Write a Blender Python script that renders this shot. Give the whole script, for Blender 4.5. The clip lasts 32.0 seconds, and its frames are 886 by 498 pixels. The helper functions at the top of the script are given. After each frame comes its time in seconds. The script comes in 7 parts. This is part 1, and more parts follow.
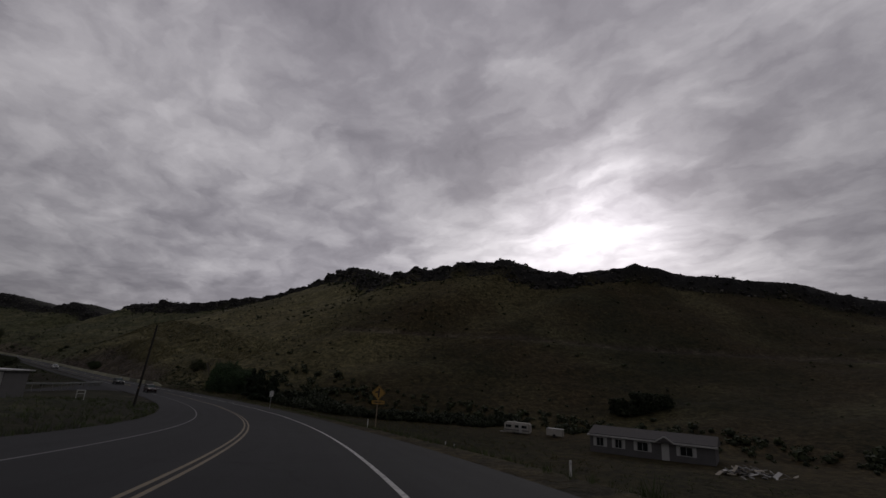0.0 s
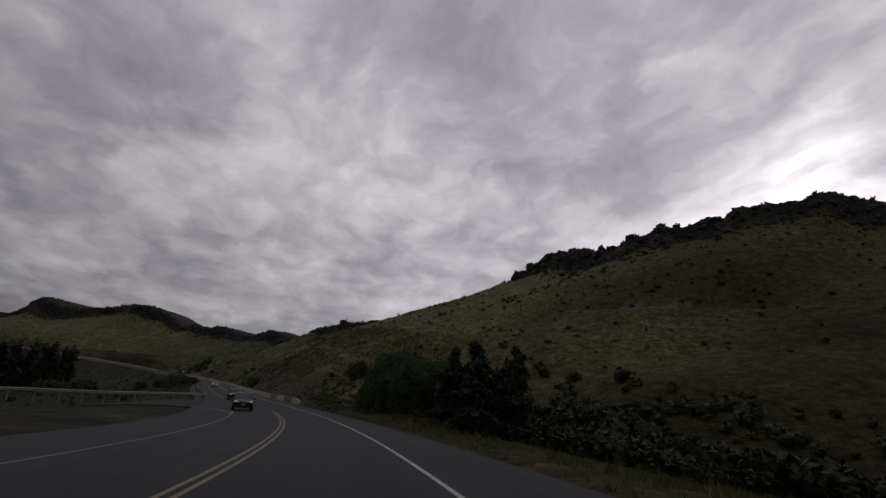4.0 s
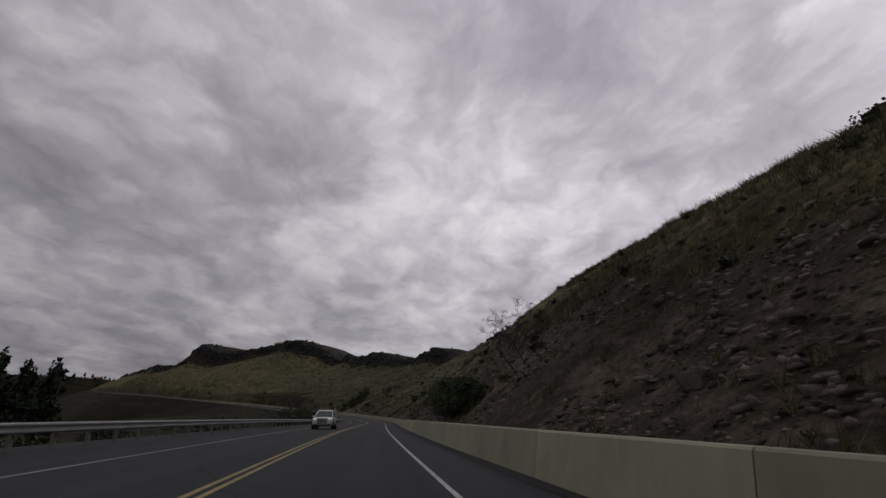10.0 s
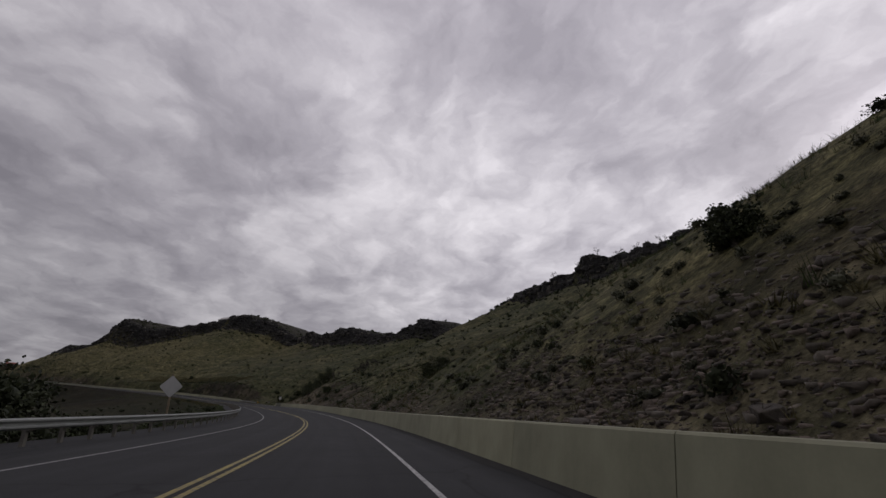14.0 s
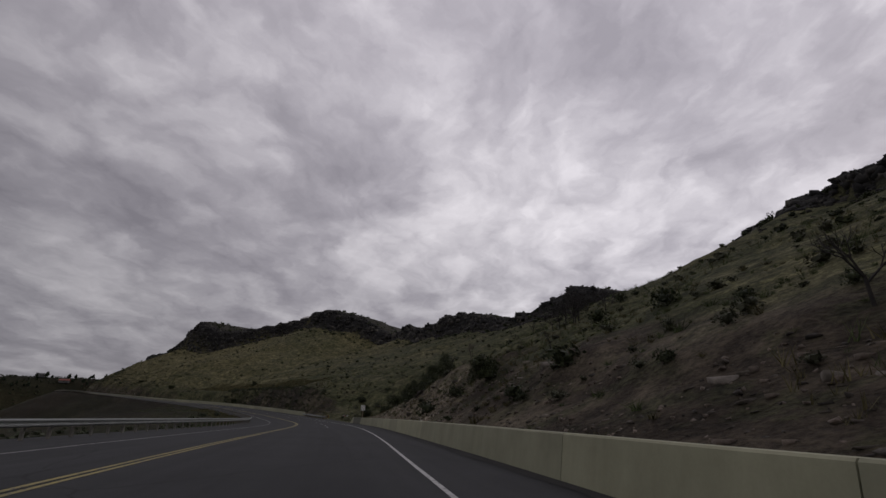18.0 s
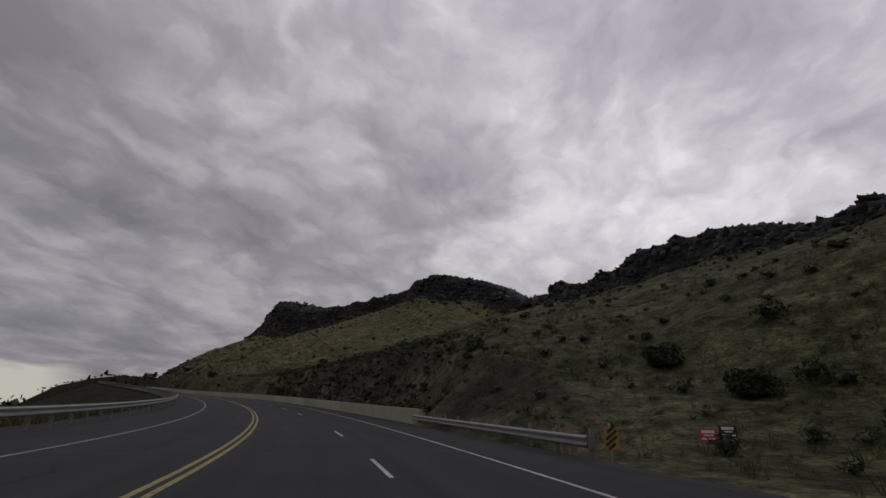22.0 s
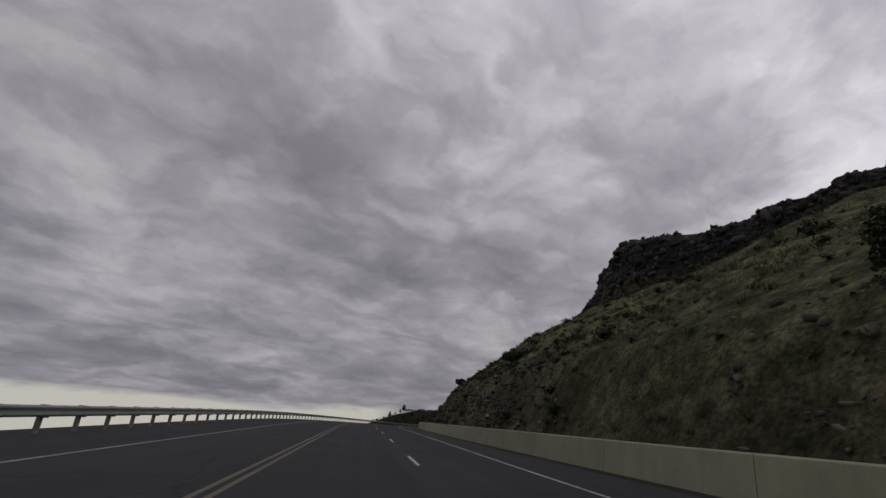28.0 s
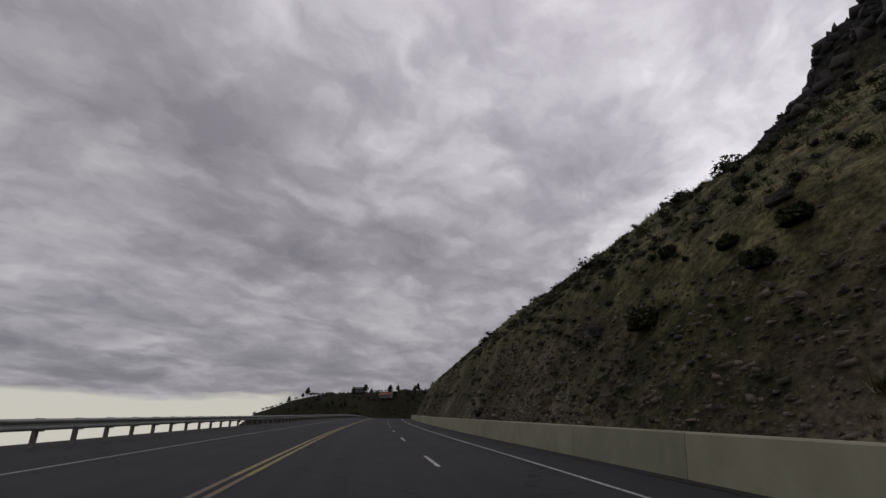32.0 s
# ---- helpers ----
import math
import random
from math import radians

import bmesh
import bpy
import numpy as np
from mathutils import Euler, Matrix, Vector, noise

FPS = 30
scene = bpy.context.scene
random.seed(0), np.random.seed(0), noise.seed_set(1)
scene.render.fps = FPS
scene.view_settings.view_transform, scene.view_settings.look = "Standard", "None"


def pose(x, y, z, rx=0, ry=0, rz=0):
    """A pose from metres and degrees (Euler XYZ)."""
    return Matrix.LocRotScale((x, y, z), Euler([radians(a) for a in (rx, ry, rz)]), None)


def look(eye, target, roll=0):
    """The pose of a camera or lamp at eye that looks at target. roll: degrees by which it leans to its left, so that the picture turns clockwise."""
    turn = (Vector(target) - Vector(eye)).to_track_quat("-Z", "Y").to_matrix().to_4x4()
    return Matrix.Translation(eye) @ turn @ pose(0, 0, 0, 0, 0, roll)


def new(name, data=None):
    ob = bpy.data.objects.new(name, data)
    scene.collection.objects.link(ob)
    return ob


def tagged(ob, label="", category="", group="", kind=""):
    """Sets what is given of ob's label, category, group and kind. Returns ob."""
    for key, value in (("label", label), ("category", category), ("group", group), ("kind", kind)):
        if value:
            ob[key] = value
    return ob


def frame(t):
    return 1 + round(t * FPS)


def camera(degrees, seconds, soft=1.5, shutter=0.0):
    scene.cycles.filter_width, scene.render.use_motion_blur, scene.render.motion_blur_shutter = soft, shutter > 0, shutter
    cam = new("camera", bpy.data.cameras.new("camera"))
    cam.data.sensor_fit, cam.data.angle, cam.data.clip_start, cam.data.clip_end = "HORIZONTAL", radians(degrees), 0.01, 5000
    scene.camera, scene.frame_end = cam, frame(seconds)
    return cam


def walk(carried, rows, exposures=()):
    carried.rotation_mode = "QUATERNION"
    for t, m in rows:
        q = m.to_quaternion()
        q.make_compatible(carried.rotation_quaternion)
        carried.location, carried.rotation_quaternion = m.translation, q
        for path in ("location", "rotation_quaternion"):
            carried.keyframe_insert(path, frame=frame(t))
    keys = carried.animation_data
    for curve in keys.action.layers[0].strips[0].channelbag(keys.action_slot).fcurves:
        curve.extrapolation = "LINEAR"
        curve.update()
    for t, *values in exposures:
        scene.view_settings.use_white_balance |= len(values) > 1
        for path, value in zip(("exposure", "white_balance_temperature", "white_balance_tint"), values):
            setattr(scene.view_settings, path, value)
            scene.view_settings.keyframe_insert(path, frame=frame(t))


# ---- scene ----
cam = camera(86.28, 32.0)
PATH = [
    (0.0, 0.00, 0.00, 1.15, 105.79, -3.63, -2.96), (0.5, -1.79, 9.53, 0.50, 105.90, -3.57, 0.08),
    (1.0, -4.03, 18.93, -0.14, 106.02, -3.61, 2.92), (1.5, -6.68, 28.18, -0.75, 106.21, -3.91, 5.40),
    (2.0, -9.70, 37.28, -1.31, 106.48, -4.19, 8.01), (2.5, -13.05, 46.23, -1.81, 106.72, -4.21, 10.42),
    (3.0, -16.71, 55.02, -2.27, 107.12, -4.12, 12.84), (3.5, -20.67, 63.64, -2.65, 107.57, -3.90, 14.95),
    (4.0, -24.95, 72.07, -2.98, 107.88, -3.62, 17.70), (4.5, -29.68, 80.37, -3.25, 108.18, -3.49, 20.36),
    (5.0, -34.87, 88.69, -3.48, 108.50, -3.56, 22.59), (5.5, -40.50, 97.01, -3.67, 108.81, -3.75, 24.51),
    (6.0, -46.55, 105.34, -3.80, 109.14, -3.79, 26.67), (6.5, -53.07, 113.61, -3.88, 109.48, -3.46, 28.84),
    (7.0, -60.09, 121.80, -3.90, 109.79, -3.06, 31.37), (7.5, -67.57, 129.90, -3.86, 110.09, -2.25, 33.77),
    (8.0, -75.41, 138.00, -3.75, 110.33, -1.24, 35.53), (8.5, -83.40, 146.11, -3.60, 110.39, -0.40, 35.89),
    (9.0, -91.39, 154.19, -3.41, 110.47, 0.04, 36.17), (9.5, -99.41, 162.22, -3.20, 110.51, 0.15, 36.28),
    (10.0, -107.43, 170.23, -2.99, 110.52, 0.41, 36.36), (10.5, -115.42, 178.24, -2.77, 110.41, 0.62, 36.15),
    (11.0, -123.35, 186.28, -2.56, 110.36, 0.94, 35.71), (11.5, -131.20, 194.38, -2.38, 110.21, 1.09, 35.10),
    (12.0, -138.98, 202.53, -2.20, 110.03, 1.15, 34.46), (12.5, -146.71, 210.72, -2.04, 109.95, 1.21, 34.03),
    (13.0, -154.44, 218.98, -1.88, 109.85, 1.03, 33.39), (13.5, -162.18, 227.29, -1.73, 109.81, 0.75, 32.94),
    (14.0, -169.96, 235.61, -1.59, 109.86, 0.29, 32.71), (14.5, -177.82, 243.90, -1.42, 109.96, -0.23, 32.81),
    (15.0, -185.84, 252.10, -1.21, 110.15, -0.70, 33.35), (15.5, -194.06, 260.15, -0.95, 110.45, -1.02, 34.47),
    (16.0, -202.57, 267.95, -0.62, 110.78, -1.06, 36.39), (16.5, -211.42, 275.48, -0.23, 111.14, -0.74, 38.43),
    (17.0, -220.61, 282.80, 0.22, 111.38, -0.22, 40.52), (17.5, -230.10, 289.94, 0.68, 111.50, 0.23, 42.33),
    (18.0, -239.86, 296.94, 1.15, 111.52, 0.24, 43.83), (18.5, -249.85, 303.84, 1.61, 111.61, 0.22, 45.03),
    (19.0, -260.05, 310.64, 2.07, 111.63, 0.36, 46.28), (19.5, -270.47, 317.36, 2.53, 111.60, 0.10, 47.15),
    (20.0, -281.10, 323.98, 2.96, 111.49, -0.60, 47.87), (20.5, -291.89, 330.39, 3.37, 111.43, -1.12, 48.93),
    (21.0, -302.82, 336.43, 3.82, 111.47, -1.38, 50.63), (21.5, -313.91, 341.98, 4.35, 111.69, -1.33, 52.64),
    (22.0, -325.19, 346.97, 4.96, 112.07, -0.96, 55.45), (22.5, -336.64, 351.32, 5.68, 112.54, -0.62, 58.53),
    (23.0, -348.25, 354.99, 6.51, 113.06, -0.57, 61.85), (23.5, -359.97, 358.00, 7.42, 113.62, -0.68, 64.94),
    (24.0, -371.76, 360.35, 8.40, 114.14, -0.77, 68.42), (24.5, -383.69, 362.10, 9.43, 114.51, -0.94, 71.33),
    (25.0, -395.83, 363.29, 10.48, 114.72, -1.10, 74.40), (25.5, -408.14, 363.91, 11.53, 114.78, -1.33, 77.28),
    (26.0, -420.62, 363.91, 12.56, 114.74, -1.46, 80.33), (26.5, -433.22, 363.33, 13.59, 114.68, -1.48, 83.07),
    (27.0, -445.94, 362.37, 14.63, 114.56, -1.43, 84.37), (27.5, -458.78, 361.22, 15.70, 114.48, -1.26, 85.60),
    (28.0, -471.74, 359.87, 16.80, 114.47, -0.93, 87.15), (28.5, -484.71, 358.31, 17.96, 114.59, -0.39, 88.40),
    (29.0, -497.61, 356.78, 19.12, 114.60, 0.36, 87.71), (29.5, -510.48, 355.49, 20.23, 114.44, 1.07, 86.52),
    (30.0, -523.30, 354.51, 21.28, 113.99, 1.83, 85.22), (30.5, -536.08, 353.86, 22.26, 113.50, 2.48, 83.59),
    (31.0, -548.80, 353.66, 23.20, 113.05, 3.10, 81.28), (31.5, -561.46, 353.94, 24.08, 112.69, 2.87, 78.80),
    (32.0, -574.03, 354.66, 24.95, 112.50, 1.99, 76.29),
]
# the film starts a little darker: stops at a few seconds
EXPOSURES = [(0.0, -0.68), (1.0, -0.6), (3.5, -0.34), (6.0, 0.0), (10.0, 0.0), (13.0, 0.1), (27.0, 0.1), (30.0, 0.15), (32.0, 0.3)]
walk(cam, [(r[0], pose(*r[1:])) for r in PATH], EXPOSURES)

# ------------------------------------------------------------------ world and light


def build_world():
    w = bpy.data.worlds.new("overcast_sky")
    w.use_nodes = True
    scene.world = w
    nt = w.node_tree
    nt.nodes.clear()
    N, L = nt.nodes.new, nt.links.new
    out = N("ShaderNodeOutputWorld")
    bg = N("ShaderNodeBackground")
    tc = N("ShaderNodeTexCoord")
    sky = N("ShaderNodeTexSky")
    sky.sky_type = "NISHITA"
    sky.sun_disc = False
    sky.sun_elevation, sky.sun_rotation = radians(SUN_EL), radians(SUN_AZ)
    sep = N("ShaderNodeSeparateXYZ")
    L(tc.outputs["Generated"], sep.inputs[0])

    def math(op, a, b=None, clamp=False):
        m = N("ShaderNodeMath")
        m.operation, m.use_clamp = op, clamp
        for i, v in enumerate((a, b)):
            if v is None:
                continue
            if isinstance(v, (int, float)):
                m.inputs[i].default_value = v
            else:
                L(v, m.inputs[i])
        return m.outputs[0]

    # the cloud deck: a flat layer, so the direction is divided by its height
    zc = math("MAXIMUM", math("ADD", sep.outputs[2], 0.20), 0.05)
    u, v = math("DIVIDE", sep.outputs[0], zc), math("DIVIDE", sep.outputs[1], zc)
    comb = N("ShaderNodeCombineXYZ")
    L(u, comb.inputs[0]), L(v, comb.inputs[1])
    # slow swirls carry the finer cloud along
    swirl = N("ShaderNodeTexNoise")
    swirl.inputs["Scale"].default_value, swirl.inputs["Detail"].default_value, swirl.inputs["Roughness"].default_value = 2.2, 8.0, 0.6
    L(comb.outputs[0], swirl.inputs[0])
    bend, moved = N("ShaderNodeVectorMath"), N("ShaderNodeVectorMath")
    bend.operation, moved.operation = "MULTIPLY_ADD", "ADD"
    L(swirl.outputs[1], bend.inputs[0])
    bend.inputs[1].default_value, bend.inputs[2].default_value = (0.34, 0.34, 0.0), (-0.17, -0.17, 0.0)
    L(comb.outputs[0], moved.inputs[0]), L(bend.outputs[0], moved.inputs[1])
    # long axis of the cloud streets
    rot = N("ShaderNodeMapping")
    rot.vector_type = "TEXTURE"
    rot.inputs["Rotation"].default_value = (0, 0, radians(CLOUD_TURN))
    rot.inputs["Scale"].default_value = (1.2, 0.92, 1.0)
    L(moved.outputs[0], rot.inputs[0])

    def fbm(scale, detail, rough, dist, off):
        n = N("ShaderNodeTexNoise")
        n.inputs["Scale"].default_value, n.inputs["Detail"].default_value = scale, detail
        n.inputs["Roughness"].default_value, n.inputs["Distortion"].default_value = rough, dist
        m = N("ShaderNodeMapping")
        m.inputs["Location"].default_value = (off, off * 0.7, off * 0.3)
        L(rot.outputs[0], m.inputs[0])
        L(m.outputs[0], n.inputs[0])
        return n.outputs[0]

    big, mid, fine = fbm(0.8, 3, 0.5, 0.0, 3.1), fbm(2.4, 4, 0.5, 0.0, 7.7), fbm(7.0, 8, 0.56, 0.0, 1.3)
    lump = math("ABSOLUTE", math("SUBTRACT", fbm(5.0, 5, 0.5, 0.0, 5.9), 0.5))
    mix = math("ADD", math("ADD", math("MULTIPLY", big, 0.34), math("MULTIPLY", mid, 0.44)), math("MULTIPLY", fine, 0.22))
    mix = math("ADD", mix, math("MULTIPLY", math("SUBTRACT", lump, 0.09), 0.28))
    ramp = N("ShaderNodeValToRGB")
    L(mix, ramp.inputs[0])
    cr = ramp.color_ramp
    cr.elements[0].position, cr.elements[0].color = 0.37, (0.180, 0.168, 0.190, 1)
    cr.elements[1].position, cr.elements[1].color = 0.64, (0.475, 0.453, 0.478, 1)
    for p, c in ((0.46, (0.248, 0.233, 0.258, 1)), (0.53, (0.328, 0.311, 0.336, 1))):
        e = cr.elements.new(p)
        e.color = c
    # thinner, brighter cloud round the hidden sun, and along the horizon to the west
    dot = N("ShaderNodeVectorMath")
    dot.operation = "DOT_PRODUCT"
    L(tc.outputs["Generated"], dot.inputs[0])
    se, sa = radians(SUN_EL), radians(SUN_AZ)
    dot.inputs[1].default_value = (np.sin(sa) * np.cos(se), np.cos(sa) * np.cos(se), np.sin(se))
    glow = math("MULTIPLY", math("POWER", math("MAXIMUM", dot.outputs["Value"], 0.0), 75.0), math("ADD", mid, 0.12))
    low = math("POWER", math("SUBTRACT", 1.0, math("ABSOLUTE", sep.outputs[2]), True), 14.0)
    lift = math("ADD", math("MULTIPLY", sep.outputs[2], 1.2), math("MULTIPLY", sep.outputs[1], 0.57))
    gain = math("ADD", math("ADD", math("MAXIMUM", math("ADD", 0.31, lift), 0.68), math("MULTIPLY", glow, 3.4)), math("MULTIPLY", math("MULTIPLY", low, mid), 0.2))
    # the paler band of cloud low in the north
    pale = math("MULTIPLY", math("POWER", math("SUBTRACT", 1.0, math("ABSOLUTE", sep.outputs[2]), True), 6.0), math("MULTIPLY", math("SUBTRACT", sep.outputs[1], 0.62, True), math("MULTIPLY", math("ADD", sep.outputs[0], 0.72, True), 13.0)))
    gain = math("ADD", gain, pale)
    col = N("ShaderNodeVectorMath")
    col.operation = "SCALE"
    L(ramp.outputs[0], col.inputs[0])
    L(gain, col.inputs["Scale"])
    # clear strip under the deck, low in the west
    band = N("ShaderNodeMapRange")
    band.inputs["From Min"].default_value, band.inputs["From Max"].default_value = 0.008, -0.004
    top = -0.096
    L(math("ADD", math("ADD", sep.outputs[2], top), math("MULTIPLY", math("SUBTRACT", mid, 0.5), 0.05)), band.inputs["Value"])
    west = N("ShaderNodeMapRange")
    west.inputs["From Min"].default_value, west.inputs["From Max"].default_value = 0.02, 0.09
    L(math("MULTIPLY", sep.outputs[1], -1.0), west.inputs["Value"])
    strip = N("ShaderNodeMix")
    strip.data_type = "RGBA"
    L(math("MULTIPLY", band.outputs[0], west.outputs[0]), strip.inputs["Factor"])
    L(col.outputs[0], strip.inputs["A"])
    strip.inputs["B"].default_value = (0.365, 0.350, 0.312, 1)
    tint = N("ShaderNodeMix")
    tint.data_type, tint.blend_type = "RGBA", "ADD"
    tint.inputs["Factor"].default_value = 0.0035
    L(strip.outputs["Result"], tint.inputs["A"])
    L(sky.outputs[0], tint.inputs["B"])
    L(tint.outputs["Result"], bg.inputs[0])
    bg.inputs[1].default_value = SKY_GAIN
    L(bg.outputs[0], out.inputs[0])


SUN_EL, SUN_AZ, CLOUD_TURN, SKY_GAIN = 18.0, 21.0, 125.0, 1.22
build_world()
sun = new("sun", bpy.data.lights.new("sun", "SUN"))
sun.data.energy, sun.data.angle, sun.data.color = 0.5, radians(25), (1.0, 0.97, 0.92)
_d = Vector((math.sin(radians(SUN_AZ)) * math.cos(radians(SUN_EL)), math.cos(radians(SUN_AZ)) * math.cos(radians(SUN_EL)), math.sin(radians(SUN_EL))))
sun.rotation_euler = _d.to_track_quat("Z", "Y").to_euler()

# ------------------------------------------------------------------ materials


def material(name, rough=0.8, metal=0.0):
    m = bpy.data.materials.new(name)
    m.use_nodes = True
    b = m.node_tree.nodes["Principled BSDF"]
    b.inputs["Roughness"].default_value, b.inputs["Metallic"].default_value = rough, metal
    return m, m.node_tree.nodes, m.node_tree.links, b


def noise_node(n, l, scale, detail=4.0, rough=0.55, vec=None, stretch=None):
    t = n.new("ShaderNodeTexNoise")
    t.inputs["Scale"].default_value, t.inputs["Detail"].default_value, t.inputs["Roughness"].default_value = scale, detail, rough
    if vec is not None:
        if stretch:
            mp = n.new("ShaderNodeMapping")
            mp.inputs["Scale"].default_value = stretch
            l.new(vec, mp.inputs[0])
            vec = mp.outputs[0]
        l.new(vec, t.inputs[0])
    return t.outputs[0]


def ramp_node(n, l, fac, *stops):
    r = n.new("ShaderNodeValToRGB")
    l.new(fac, r.inputs[0])
    el = r.color_ramp.elements
    while len(el) < len(stops):
        el.new(0.5)
    for e, (p, c) in zip(el, stops):
        e.position, e.color = p, (*c, 1)
    return r.outputs[0]


def mix_node(n, l, fac, a, b, kind="MIX"):
    m = n.new("ShaderNodeMix")
    m.data_type, m.blend_type = "RGBA", kind
    for s, v in (("Factor", fac), ("A", a), ("B", b)):
        if isinstance(v, (int, float)):
            m.inputs[s].default_value = v
        elif isinstance(v, tuple):
            m.inputs[s].default_value = (*v, 1)
        else:
            l.new(v, m.inputs[s])
    return m.outputs["Result"]


def bump_node(n, l, height, strength, dist, b):
    u = n.new("ShaderNodeBump")
    u.inputs["Strength"].default_value, u.inputs["Distance"].default_value = strength, dist
    l.new(height, u.inputs["Height"])
    l.new(u.outputs[0], b.inputs["Normal"])


def simple(name, col, rough=0.7, metal=0.0, vary=0.25, scale=6.0, bump=0.0, island=False):
    """A plain surface with blotches at two scales and, for pieces, a shade of its own."""
    m, n, l, b = material(name, rough, metal)
    tc = n.new("ShaderNodeTexCoord").outputs["Object"]
    a, c = noise_node(n, l, scale, 5, 0.6, tc), noise_node(n, l, scale * 7, 3, 0.6, tc)
    lo = tuple(v * (1 - vary) for v in col)
    hi = tuple(min(1, v * (1 + vary)) for v in col)
    base = ramp_node(n, l, a, (0.3, lo), (0.7, hi))
    base = mix_node(n, l, 0.35, base, ramp_node(n, l, c, (0.3, lo), (0.7, hi)))
    if island:
        g = n.new("ShaderNodeNewGeometry").outputs["Random Per Island"]
        base = mix_node(n, l, 1.0, base, ramp_node(n, l, g, (0.0, (0.55, 0.55, 0.55)), (1.0, (1.0, 1.0, 1.0))), "MULTIPLY")
    l.new(base, b.inputs["Base Color"])
    if bump:
        bump_node(n, l, c, 0.6, bump, b)
    return m


def asphalt_material():
    m, n, l, b = material("asphalt", 0.85)
    b.inputs["Specular IOR Level"].default_value = 0.2
    uv = n.new("ShaderNodeUVMap").outputs[0]
    tc = n.new("ShaderNodeTexCoord").outputs["Object"]
    agg = noise_node(n, l, 90, 3, 0.7, tc)
    blot = noise_node(n, l, 0.35, 5, 0.6, tc)
    streak = noise_node(n, l, 1.0, 4, 0.55, uv, (1.6, 0.02, 1))
    base = ramp_node(n, l, agg, (0.3, (0.017, 0.018, 0.019)), (0.75, (0.039, 0.040, 0.042)))
    base = mix_node(n, l, 1.0, base, ramp_node(n, l, blot, (0.3, (0.78, 0.78, 0.78)), (0.7, (1.1, 1.1, 1.1))), "MULTIPLY")
    base = mix_node(n, l, 1.0, base, ramp_node(n, l, streak, (0.3, (0.74, 0.74, 0.75)), (0.7, (1.18, 1.18, 1.18))), "MULTIPLY")
    # dimmer light of the first stretch, put into its colour, and the patchy lane edges
    sp = n.new("ShaderNodeSeparateXYZ")
    l.new(uv, sp.inputs[0])
    first_dim = n.new("ShaderNodeMapRange")
    first_dim.inputs["From Min"].default_value, first_dim.inputs["From Max"].default_value = 215.0, 255.0
    l.new(sp.outputs[1], first_dim.inputs["Value"])
    base = mix_node(n, l, 1.0, base, ramp_node(n, l, first_dim.outputs[0], (0.0, (0.50, 0.50, 0.52)), (1.0, (1.08, 1.07, 1.06))), "MULTIPLY")
    # sealed cracks, thin and wandering
    v = n.new("ShaderNodeTexVoronoi")
    v.feature = "DISTANCE_TO_EDGE"
    v.inputs["Scale"].default_value = 0.12
    wob = n.new("ShaderNodeVectorMath")
    wob.operation = "ADD"
    w = n.new("ShaderNodeTexNoise")
    w.inputs["Scale"].default_value = 0.9
    l.new(tc, w.inputs[0])
    l.new(tc, wob.inputs[0]), l.new(w.outputs[1], wob.inputs[1])
    l.new(wob.outputs[0], v.inputs[0])
    crack = ramp_node(n, l, v.outputs["Distance"], (0.0, (0.45, 0.45, 0.45)), (0.006, (1, 1, 1)))
    base = mix_node(n, l, 1.0, base, crack, "MULTIPLY")
    l.new(base, b.inputs["Base Color"])
    bump_node(n, l, agg, 0.35, 0.006, b)
    return m


def paint_material(name, col):
    m, n, l, b = material(name, 0.6)
    tc = n.new("ShaderNodeTexCoord").outputs["Object"]
    wear, grime = noise_node(n, l, 9, 6, 0.75, tc), noise_node(n, l, 0.6, 3, 0.5, tc)
    base = ramp_node(n, l, wear, (0.36, (0.06, 0.058, 0.056)), (0.52, col))
    base = mix_node(n, l, 1.0, base, ramp_node(n, l, grime, (0.3, (0.72, 0.72, 0.72)), (0.7, (1, 1, 1))), "MULTIPLY")
    l.new(base, b.inputs["Base Color"])
    return m


def concrete_material(name="barrier_concrete", tone=(1.0, 1.0, 1.0)):
    m, n, l, b = material(name, 0.85)
    tc = n.new("ShaderNodeTexCoord").outputs["Object"]
    rnd = n.new("ShaderNodeObjectInfo").outputs["Random"]
    a, c = noise_node(n, l, 0.8, 5, 0.6, tc), noise_node(n, l, 22, 4, 0.6, tc)
    drip = noise_node(n, l, 1.0, 5, 0.65, tc, (2.4, 2.4, 0.25))
    base = ramp_node(n, l, a, (0.35, (0.225, 0.224, 0.148)), (0.65, (0.310, 0.310, 0.210)))
    base = mix_node(n, l, 0.2, base, ramp_node(n, l, drip, (0.38, (0.200, 0.199, 0.132)), (0.60, (0.318, 0.316, 0.214))))
    base = mix_node(n, l, 0.12, base, ramp_node(n, l, c, (0.3, (0.13, 0.125, 0.09)), (0.7, (0.27, 0.26, 0.20))))
    base = mix_node(n, l, 1.0, base, ramp_node(n, l, rnd, (0.0, (0.86, 0.86, 0.86)), (0.75, (1.0, 1.0, 1.0)), (1.0, (1.12, 1.11, 1.08))), "MULTIPLY")
    base = mix_node(n, l, 1.0, base, tone, "MULTIPLY")
    l.new(base, b.inputs["Base Color"])
    bump_node(n, l, a, 0.15, 0.01, b)
    return m


